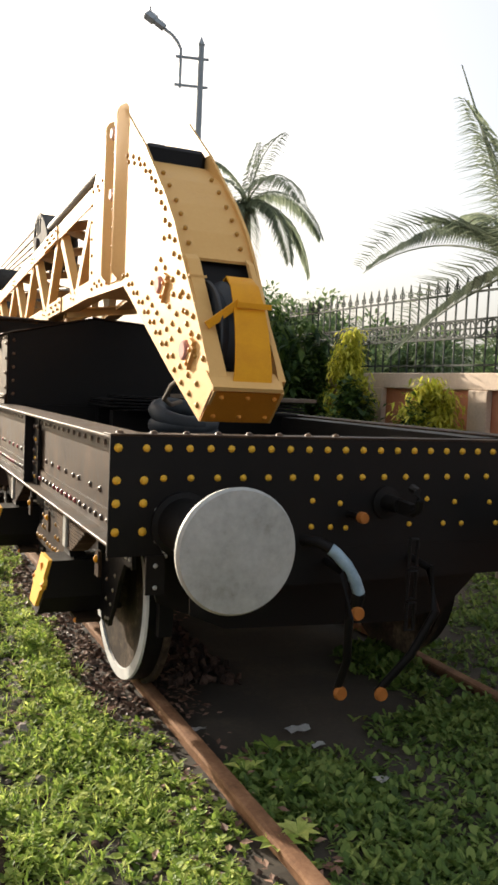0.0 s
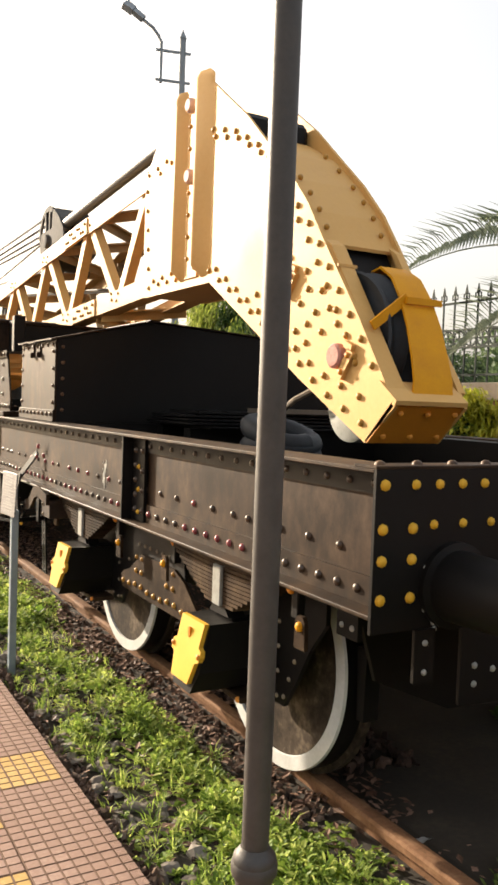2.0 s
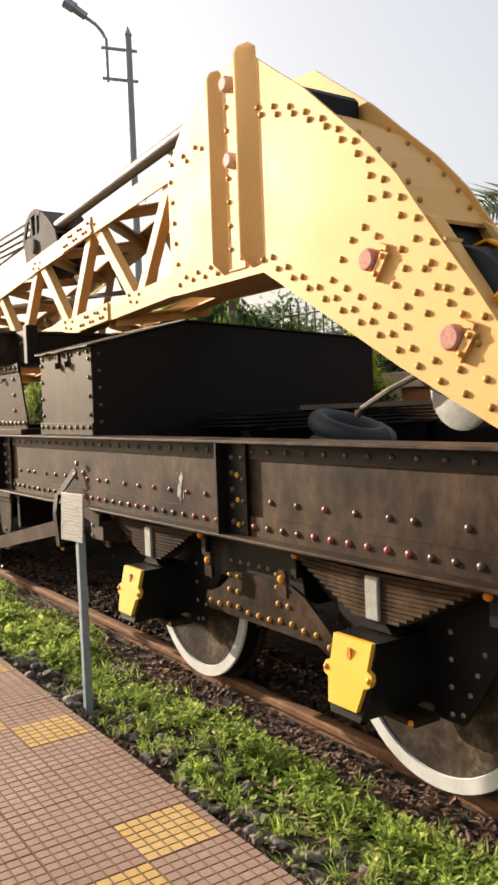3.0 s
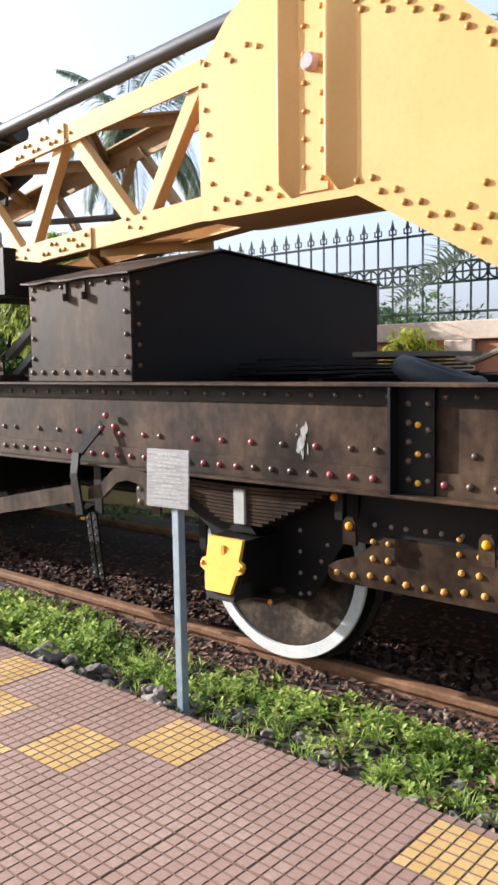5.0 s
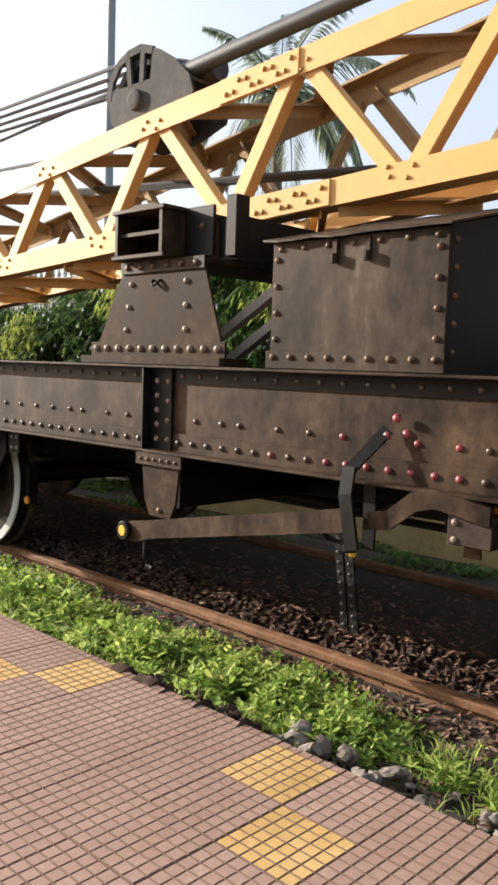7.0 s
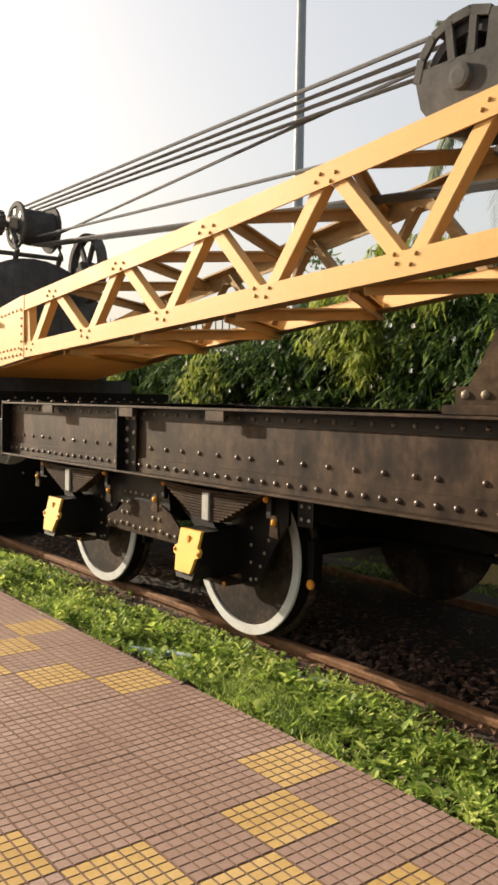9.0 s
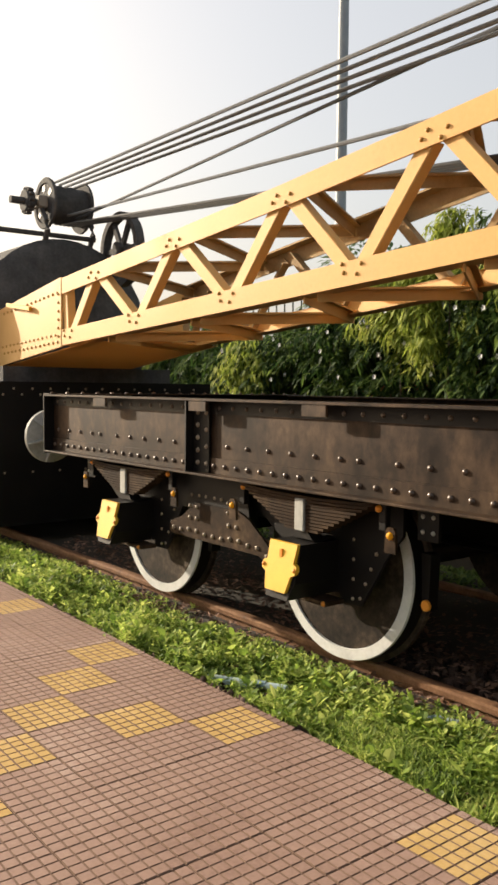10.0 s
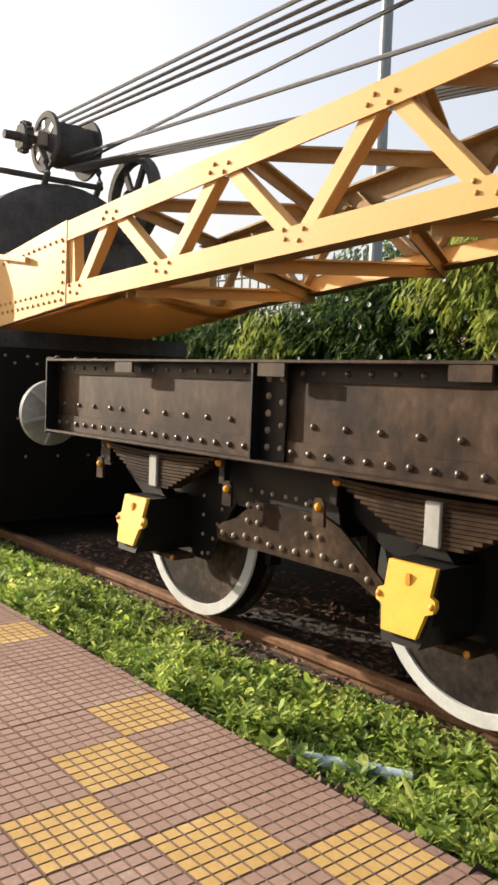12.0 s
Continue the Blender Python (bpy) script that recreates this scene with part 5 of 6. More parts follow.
# ---- crane body behind ----
def build_crane():
    c = thing("rail_crane", "black steam crane body behind the wagon", "crane")
    bm = box(new_bm(), (0.05, 11.95, 0.10), (2.55, 20.0, 1.45))
    f = part("carriage", bm, SOOT, c)
    for z, n, x0 in ((1.385, 13, 0.13), (1.33, 13, 0.21), (0.90, 9, 0.15), (0.60, 9, 0.22)):
        row((x0, 11.95, z), (x0 + 2.2, 11.95, z), n, f, 0.013, RIVETL, "-y")
    row((0.10, 11.95, 0.62), (0.10, 11.95, 1.25), 6, f, 0.013, RIVETL, "-y")
    bm = new_bm()
    lathe(bm, [(12.95, 0.5), (12.97, 0.95), (13.05, 1.04), (18.0, 1.04), (18.05, 0.9)], (1.36, 0, 1.98), "y", 40)
    part("boiler_casing", bm, CAST, c, smooth=True)
    part("slew_table", box(new_bm(), (0.35, 12.3, 1.45), (2.25, 18.0, 1.60)), CAST, c)
    dx, dy, dz = 1.42, 13.2, 3.41
    d = part("rope_drum", lathe(new_bm(), [(-0.20, 0.05), (-0.20, 0.205), (-0.13, 0.20), (-0.07, 0.215), (0.0, 0.20), (0.07, 0.215), (0.13, 0.20), (0.20, 0.205), (0.20, 0.05)], (dx, dy, dz), "x", 32), CAST, c, smooth=True)
    for o in (-1, 1):
        k = part("drum_cheek", lathe(new_bm(), [(o * 0.20, 0.05), (o * 0.20, 0.275), (o * 0.225, 0.28), (o * 0.235, 0.27), (o * 0.235, 0.22), (o * 0.222, 0.21), (o * 0.222, 0.05)], (dx, dy, dz), "x", 36), CAST, d, smooth=True)
        for a in (0.35, 1.40, 2.45, 3.49, 4.54, 5.59):
            part("cheek_slot", bar(new_bm(), (dx + o * 0.2235, dy + 0.13 * math.cos(a), dz + 0.13 * math.sin(a)), (dx + o * 0.2235, dy + 0.20 * math.cos(a), dz + 0.20 * math.sin(a)), 0.006, 0.055), RUBBER, k)
    part("bearing_block", box(new_bm(), (dx - 0.33, dy - 0.09, dz - 0.06), (dx - 0.225, dy + 0.09, dz + 0.07), 0.012), BRACE, d, "pale grey bearing block")
    part("drum_shaft", tube(new_bm(), [(dx - 0.62, dy, dz - 0.01), (dx - 0.22, dy, dz)], 0.04, 12), CAST, d)
    w = part("worm_gear", lathe(new_bm(), [(-0.47, 0.04), (-0.47, 0.11), (-0.45, 0.125), (-0.40, 0.125), (-0.38, 0.11), (-0.38, 0.04)], (dx, dy, dz), "x", 20), CAST, c)
    for k in range(14):
        a = k * math.pi / 7
        part("tooth", bar(new_bm(), (dx - 0.425, dy + 0.12 * math.cos(a), dz + 0.12 * math.sin(a)), (dx - 0.425, dy + 0.145 * math.cos(a), dz + 0.145 * math.sin(a)), 0.06, 0.026), CAST, w)
    for x in (dx - 0.28, dx + 0.26):
        part("drum_leg", tube(new_bm(), [(x, dy, dz - 0.03), (x, dy - 0.16, dz - 0.22), (x, dy - 0.19, dz - 0.32), (x, dy - 0.12, dz - 0.43)], 0.032, 8), CAST, c, smooth=True)
    part("drum_rail", tube(new_bm(), [(dx - 0.9, dy + 0.05, dz - 0.33), (dx + 0.30, dy - 0.17, dz - 0.36)], 0.028, 8), CAST, c, smooth=True)
    g = part("gear_wheel", lathe(new_bm(), [(-0.05, 0.41), (-0.05, 0.34), (0.05, 0.34), (0.05, 0.41)], (1.9, 12.75, 2.93), "x", 36, close=True), CAST, c)
    for k in range(6):
        a = k * math.pi / 3
        part("spoke", bar(new_bm(), (1.9, 12.75, 2.93), (1.9, 12.75 + 0.36 * math.cos(a), 2.93 + 0.36 * math.sin(a)), 0.04, 0.06), CAST, g)
    part("hub", lathe(new_bm(), [(-0.08, 0.01), (-0.08, 0.08), (0.08, 0.08), (0.08, 0.01)], (1.9, 12.75, 2.93), "x", 16), CAST, g)


build_crane()

# ---- lamp post, sign, mast ----
def build_lamp_post():
    p = thing("lamp_post", "dark painted iron lamp post on the walkway", "lamp post")
    c = (-0.563, -0.336, 0)
    bm = new_bm()
    lathe(bm, [(-0.01, 0.10), (0.03, 0.10), (0.045, 0.085), (0.06, 0.08), (0.25, 0.062), (0.42, 0.044), (0.465, 0.040), (0.485, 0.046), (0.52, 0.049), (0.532, 0.047), (0.540, 0.040), (0.552, 0.032)], c, "z", 24)
    for v in bm.verts:
        v.co.x -= 0.024 * max(0.0, v.co.z)
        v.co.y -= 0.042 * max(0.0, v.co.z)
    part("base", bm, IRON, p, "cast iron flared base", smooth=True)
    part("collar", lathe(new_bm(), [(0.485, 0.047), (0.492, 0.0515), (0.515, 0.0515), (0.522, 0.047)], (c[0] - 0.012, c[1] - 0.021, 0), "z", 24, close=True), IRON, p, smooth=True)
    bm = new_bm()
    tube(bm, [(c[0] - 0.012, c[1] - 0.022, 0.53), (c[0] - 0.075, c[1] - 0.137, 2.4), (c[0] - 0.132, c[1] - 0.240, 4.2)], 0.0305, 20, 0.027)
    part("pole", bm, IRON, p, smooth=True)


def build_sign():
    s = thing("information_sign", "small etched metal information plate on a grey post", "sign")
    part("post", box(new_bm(), (-0.345, 2.88, -0.12), (-0.305, 2.92, 0.86), 0.003), STEEL, s)
    rot = Matrix.Translation((-0.352, 2.93, 0.95)) @ pose(0, 0, 0, 0, 0, -84) @ pose(0, 0, 0, -3, 0, 0)
    bm = box(new_bm(), (-0.117, -0.004, -0.125), (0.117, 0.005, 0.125), 0.002)
    bm.transform(rot)
    plate = part("plate", bm, PLAQUE, s)
    r = random.Random(2)
    for k in range(13):
        z, h = 0.102 - 0.0165 * k, 0.0075 if k in (0, 3, 8) else 0.0045
        wide = r.uniform(0.10, 0.17) if k not in (0, 3, 8) else r.uniform(0.05, 0.11)
        u = -wide / 2
        while u < wide / 2 - 0.008:
            w = min(r.uniform(0.012, 0.034), wide / 2 - u)
            bm = box(new_bm(), (u, -0.0050, z - h / 2), (u + w, -0.0038, z + h / 2))
            bm.transform(rot)
            part("text_line", bm, INK, plate)
            u += w + 0.006


def build_mast():
    m = thing("street_lamp", "tall grey street lamp mast with bracket arm", "street lamp")
    x, y = 4.82, 12.30
    part("pole", tube(new_bm(), [(x, y, -0.2), (x, y, 8.12)], 0.082, 14, 0.058), MASTM, m)
    part("pole_cap", lathe(new_bm(), [(8.12, 0.062), (8.15, 0.07), (8.19, 0.05), (8.26, 0.02), (8.30, 0.008)], (x, y, 0), "z", 12), MASTM, m, smooth=True)
    for z in (7.35, 7.88):
        part("cross_bar", bar(new_bm(), (x - 0.48, y + 0.12, z), (x + 0.15, y - 0.03, z), 0.04, 0.04), MASTM, m)
    part("bracket_arm", tube(new_bm(), [(x - 0.38, y + 0.1, 7.30), (x - 0.38, y + 0.1, 8.02), (x - 0.44, y + 0.12, 8.15), (x - 0.54, y + 0.15, 8.27), (x - 0.72, y + 0.25, 8.42)], 0.03, 8), MASTM, m, smooth=True)
    bm = new_bm()
    bar(bm, (x - 0.69, y + 0.22, 8.40), (x - 0.86, y + 0.29, 8.53), 0.12, 0.09)
    bar(bm, (x - 0.86, y + 0.29, 8.53), (x - 1.01, y + 0.36, 8.64), 0.17, 0.12)
    part("lantern", bm, MASTM, m)
    part("photocell", tube(new_bm(), [(x - 0.93, y + 0.32, 8.62), (x - 0.95, y + 0.33, 8.78)], 0.018, 6), MASTM, m)


build_lamp_post()
build_sign()
build_mast()

# ---- boundary wall and fence ----
def build_wall():
    x = 5.75
    w = tagged(link_mesh("boundary_wall", box(box(new_bm(), (x, -8, -0.2), (x + 0.23, 40, 1.65)), (x - 0.03, -8, -0.2), (x, 40, 0.35)), PLASTER), "terracotta plastered boundary wall with cream coping", "wall", kind="structure")
    part("coping", box(new_bm(), (x - 0.06, -8, 1.651), (x + 0.29, 40, 1.86), 0.01), COPING, w, "cream plastered coping")
    for y in [k * 2.2 + 0.25 for k in range(-3, 12)]:
        part("pier", box(new_bm(), (x - 0.09, y - 0.17, -0.2), (x - 0.001, y + 0.17, 1.65), 0.01), COPING, w, "cream plastered pier")
    f = thing("railing_fence", "dark iron spear-tipped railing with ring band on the boundary wall", "fence")
    for z in (1.95, 2.29, 2.51, 2.85):
        part("rail", box(new_bm(), (x + 0.10, -8, z), (x + 0.13, 30, z + 0.025)), FENCEM, f)
    bm = new_bm()
    box(bm, (-0.009, -0.009, 1.86), (0.009, 0.009, 2.96))
    slab(bm, [(-0.03, 2.96), (0.03, 2.96), (0.0, 3.08)], -0.006, 0.006)
    box(bm, (-0.006, -0.05, 2.90), (0.006, 0.05, 2.915))
    for q in (-0.045, 0.045):
        box(bm, (-0.006, q - 0.006, 2.90), (0.006, q + 0.006, 2.97))
    me = link_mesh("picket", bm, FENCEM, f)
    me.location = (x + 0.115, -2.0, 0)
    for i in range(1, 110):
        o = new("picket", me.data)
        o.location = (x + 0.115, -2.0 + 0.20 * i, 0)
        o.parent = f
    bm = new_bm()
    lathe(bm, [(-0.006, 0.105), (-0.006, 0.085), (0.006, 0.085), (0.006, 0.105)], (0, 0, 2.413), "x", 14, close=True)
    bar(bm, (0, -0.09, 2.413), (0, 0.09, 2.413), 0.012, 0.02)
    bar(bm, (0, 0, 2.323), (0, 0, 2.503), 0.012, 0.02)
    ring = link_mesh("ring", bm, FENCEM, f)
    ring.location = (x + 0.115, -1.90, 0)
    for i in range(1, 110):
        o = new("ring", ring.data)
        o.location = (x + 0.115, -1.90 + 0.20 * i, 0)
        o.parent = f


build_wall()


# ---- plants ----
def leaf_arrays():
    return [], []


def add_leaf(vs, fs, p, d, up, length, width, droop):
    s = d.cross(up)
    s = s / max(s.length, 1e-6) * (width / 2)
    mid = p + d * (length * 0.45)
    tip = p + d * length - up * (length * droop)
    n = len(vs)
    vs += [p[:], (mid + s)[:], (mid - s)[:], (mid - up * (width * 0.15))[:], tip[:]]
    fs += [(n, n + 1, n + 3), (n, n + 3, n + 2), (n + 1, n + 4, n + 3), (n + 3, n + 4, n + 2)]


def add_round_leaf(vs, fs, p, d, up, length, width, droop):
    """A rounded leaf: stem, two pairs of edge points, a folded midrib and a blunt tip."""
    s = d.cross(up)
    s = s / max(s.length, 1e-6) * (width / 2)
    def at(q):
        return p + d * (length * q) - up * (length * droop * q * q)
    n = len(vs)
    a, b = at(0.35), at(0.75)
    vs += [p[:], (a + s * 0.95)[:], (a - s * 0.95)[:], (a - up * (width * 0.16))[:], (b + s * 0.8)[:], (b - s * 0.8)[:], (b - up * (width * 0.12))[:], at(1.0)[:]]
    fs += [(n, n + 1, n + 3), (n, n + 3, n + 2), (n + 1, n + 4, n + 6, n + 3), (n + 3, n + 6, n + 5, n + 2), (n + 4, n + 7, n + 6), (n + 6, n + 7, n + 5)]


def mesh_object(name, vs, fs, mat, parent=None):
    me = bpy.data.meshes.new(name)
    me.from_pydata(vs, [], fs)
    me.materials.append(mat)
    ob = new(name, me)
    ob.parent = parent
    return ob


def spill(y):
    """How far earth and weeds creep over the walkway's edge, in metres."""
    return max(0.0, 0.004 + 0.04 * noise.noise((4.0, y * 0.9, 1.0)) + 0.03 * noise.noise((9.0, y * 6.0, 1.0))) + 0.05 * math.exp(-((y - 4.6) / 0.5) ** 2) + 0.07 * math.exp(-((y - 6.8) / 0.6) ** 2)


def ground_cover():
    """Leafy plants of uneven height in clumps, with gaps where the ground shows."""
    r = random.Random(11)
    vs, fs = leaf_arrays()
    n = 0
    while n < 9800:
        y = r.uniform(-2.4, 13.0)
        x = r.uniform(-0.56, 0.43)
        if x < -0.455 and r.random() > spill(y) * 6 - 0.15 + 4 * (x + 0.455):
            continue
        lush = noise.noise((x * 2.2, y * 1.0, 3.0)) + 0.5 * noise.noise((x * 6.0, y * 4.0, 5.0))
        gap = 0.55 * math.exp(-((y - 2.5) / 1.1) ** 2) if x < 0 else 0.25 * math.exp(-((y - 2.5) / 1.1) ** 2)
        if x < -0.33:
            gap += 0.22 + 0.5 * max(0, noise.noise((1.0, y * 1.3, 2.0)) + 0.1)
        if x < -0.27:
            gap += 0.38 * math.exp(-((y - 3.0) / 1.7) ** 2) + (0.85 if x < -0.37 and y > 6.5 else 0)
        if x > 0.22:
            gap += (x - 0.22) * 2.8 + 0.55 * max(0.0, min(1.0, (4.4 - y) / 1.0)) * (1.0 if y > 0.7 else 0.0)
        if x > 0.35 and y > 0.7 and r.random() < 0.8:
            continue
        if r.random() > 0.72 + 0.75 * lush - gap:
            continue
        n += 1
        tall = max(0.25, 0.70 + 1.6 * lush) * (1.0 if x < 0.14 else 0.42) * (0.62 if y < 3.2 else 1.0)
        h = min(r.uniform(0.04, 0.135) * tall, 0.03 + 0.17 * max(0.0, 0.40 - x))
        if r.random() < 0.03:
            h *= 1.4
        lean = Vector((r.gauss(0, 0.22), r.gauss(0, 0.22), 1)).normalized()
        foot = -0.11 if x > -0.455 else 0.004
        add_leaf(vs, fs, Vector((x, y, foot)), lean, Vector((math.cos(x * 900), math.sin(x * 900), 0.1)).normalized(), h + 0.01, 0.005, 0.0)
        big = r.uniform(0.6, 1.25)
        if y < 3.2:
            big *= 0.8
        elif r.random() < 0.07:
            big = r.uniform(1.5, 2.1)
        if x > 0.18:
            big = min(big, 0.75)
        slim = r.random() < 0.3
        count = r.randint(6, 10)
        turn = r.uniform(0, 6.28)
        for k in range(count):
            q = (k + 0.6) / count
            p = Vector((x, y, foot + 0.005)) + lean * (h * q)
            a = turn + 2.4 * k
            el = 0.15 + 0.75 * q + r.uniform(-0.25, 0.25)
            d = Vector((math.cos(a) * math.cos(el), math.sin(a) * math.cos(el), math.sin(el)))
            l = (0.060 - 0.024 * q) * big * r.uniform(0.75, 1.25) * (1.35 if slim else 1.0)
            add_round_leaf(vs, fs, p, d, lean, l, l * (r.uniform(0.18, 0.3) if slim else r.uniform(0.42, 0.68)), r.uniform(0.1, 0.5))
    tagged(mesh_object("ground_cover", vs, fs, LEAF), "lush low green leafy weeds beside the rail", "weeds", kind="stuff")
    # grass tufts and seedlings among them
    vs, fs = leaf_arrays()
    for i in range(1000):
        y, x = (r.uniform(-2.4, 13.0), r.uniform(-0.42, 0.24)) if i < 700 else (r.gauss(6.75, 0.25), r.uniform(-0.40, -0.05))
        for k in range(12):
            a, el = r.uniform(0, 6.28), r.uniform(0.7, 1.35)
            d = Vector((math.cos(a) * math.cos(el), math.sin(a) * math.cos(el), math.sin(el)))
            add_leaf(vs, fs, Vector((x + r.gauss(0, 0.015), y + r.gauss(0, 0.015), -0.105)), d, Vector((0, 0, 1)), r.uniform(0.07, 0.15), 0.006, 0.35)
    tagged(mesh_object("grass_tufts", vs, fs, LEAF), "pale green grass tufts among the weeds", "grass", kind="stuff")


ground_cover()


def edge_earth():
    """Dark loose earth lying below the walkway's edge, spilling over it here and there."""
    r = random.Random(71)
    vs, fs = [], []
    n = 0
    for k in range(380):
        y = -2.5 + 0.04 * k
        w = spill(y) * r.uniform(0.3, 1.2) * (1.0 if y < 5.2 else 0.35)
        over = w > 0.03
        h = 0.012 + r.uniform(0, 0.012) if over else -0.045 + 0.03 * noise.noise((3.0, y * 2.5, 0)) + r.uniform(-0.012, 0.012)
        lip = (EDGE_X - w, y, 0.0015) if over else (EDGE_X + 0.001, y, h - 0.02)
        vs += [lip, (EDGE_X - w * 0.5, y, h * 0.5) if over else (EDGE_X + 0.003, y, h - 0.004), (EDGE_X + 0.012, y, h), (EDGE_X + 0.05 + r.uniform(-0.015, 0.015), y, h - 0.03 + r.uniform(-0.012, 0.012)), (EDGE_X + 0.13 + r.uniform(-0.02, 0.02), y, -0.125)]
        if k:
            fs += [(n - 5 + i, n - 4 + i, n + 1 + i, n + i) for i in range(4)]
        n += 5
    tagged(mesh_object("edge_earth", vs, fs, LOAM), "dark loose earth lying along the walkway edge", "earth", kind="stuff")


edge_earth()


def stone_shape(fine):
    """Corner directions and faces of a ball of 20 faces, or of 80 where it is fine."""
    g = (1 + math.sqrt(5)) / 2
    pts = [Vector(p).normalized() for p in ((-1, g, 0), (1, g, 0), (-1, -g, 0), (1, -g, 0), (0, -1, g), (0, 1, g), (0, -1, -g), (0, 1, -g), (g, 0, -1), (g, 0, 1), (-g, 0, -1), (-g, 0, 1))]
    tri = [t for t in itertools.combinations(range(12), 3) if all((pts[a] - pts[b]).length < 1.2 for a, b in itertools.combinations(t, 2))]
    if not fine:
        return pts, tri
    mids, out = {}, []
    def mid(a, b):
        k = (min(a, b), max(a, b))
        if k not in mids:
            mids[k] = len(pts)
            pts.append((pts[a] + pts[b]).normalized())
        return mids[k]
    for a, b, c in tri:
        ab, bc, ca = mid(a, b), mid(b, c), mid(c, a)
        out += [(a, ab, ca), (ab, b, bc), (ca, bc, c), (ab, bc, ca)]
    return pts, out


def stones(name, count, region, size, mat, label, z, seed, fine=False):
    r = random.Random(seed)
    vs, fs = [], []
    ball, tri = stone_shape(fine)
    for _ in range(count):
        x, y = r.uniform(region[0], region[1]), r.uniform(region[2], region[3])
        s = r.uniform(*size)
        rot = Euler((r.uniform(0, 6), r.uniform(0, 6), r.uniform(0, 6))).to_matrix()
        if fine:
            rot = Euler((r.uniform(-0.4, 0.4), r.uniform(-0.4, 0.4), r.uniform(0, 6))).to_matrix()
        n, off, lift = len(vs), r.uniform(0, 90), z(x, y, r)
        for p in ball:
            if fine:
                k = 1.0 + 0.55 * noise.noise((p[0] * 1.3 + off, p[1] * 1.3, p[2] * 1.3)) + 0.16 * noise.noise((p[0] * 4 + off, p[1] * 4, p[2] * 4))
                v = rot @ Vector((p[0] * s * k, p[1] * s * k * 0.78, p[2] * s * k * 0.5))
                vs.append((x + v.x, y + v.y, lift + v.z))
                continue
            v = rot @ Vector((p[0] * s * r.uniform(0.75, 1.15), p[1] * s * r.uniform(0.6, 0.95), p[2] * s * r.uniform(0.4, 0.75)))
            vs.append((x + v.x, y + v.y, z(x, y, r) + v.z))
        fs += [tuple(i + n for i in t) for t in tri]
    tagged(mesh_object(name, vs, fs, mat), label, "stones", kind="stuff")


stones("ballast", 2500, (0.54, 1.06, 0.9, 8.3), (0.018, 0.042), STONE, "dark brown ballast stones and dead leaves between the rails", lambda x, y, r: -0.10 + 0.06 * math.exp(-((x - 0.78) / 0.2) ** 2) + r.uniform(-0.01, 0.02), 7)
stones("rubble", 200, (-0.45, -0.12, 0.2, 5.0), (0.012, 0.042), GREY, "grey broken stone along the walkway edge", lambda x, y, r: -0.108 + r.uniform(0, 0.015), 8, True)
stones("rubble", 22, (-0.44, -0.16, 0.1, 3.2), (0.03, 0.06), PALESTONE, "larger pale broken stones among the weeds", lambda x, y, r: -0.105 + r.uniform(0, 0.012), 18, True)
stones("clods", 1100, (-0.47, -0.38, 0.5, 12.5), (0.008, 0.028), CLOD, "dry brown clods of earth along the walkway edge", lambda x, y, r: -0.085 + 0.05 * max(0, noise.noise((2.0, y * 1.1, 0)) + 0.25) + r.uniform(0, 0.02), 27)
stones("edge_stones", 20, (-0.45, -0.26, 3.5, 4.05), (0.02, 0.062), PALESTONE, "pale grey broken stones heaped against the walkway edge", lambda x, y, r: -0.075 + r.uniform(0, 0.04), 41, True)
stones("edge_stones", 18, (-0.45, -0.26, 2.95, 3.5), (0.018, 0.055), PALESTONE, "grey broken stones and brick bits against the walkway edge", lambda x, y, r: -0.075 + r.uniform(0, 0.035), 42, True)
stones("edge_stones", 60, (-0.46, -0.38, 4.0, 4.75), (0.012, 0.040), LOAM, "dark clods and stones against the walkway edge", lambda x, y, r: -0.05 + r.uniform(0, 0.035), 43)
stones("gravel", 560, (0.16, 0.44, 0.7, 4.4), (0.009, 0.030), CLOD, "pale brown gravel and clods beside the rail", lambda x, y, r: -0.108 + r.uniform(0, 0.012), 45)
stones("gravel", 1500, (-0.46, 0.42, -2.2, 12.0), (0.008, 0.022), STONE, "small brown gravel and clods under the weeds", lambda x, y, r: -0.105 + r.uniform(0, 0.012), 19)


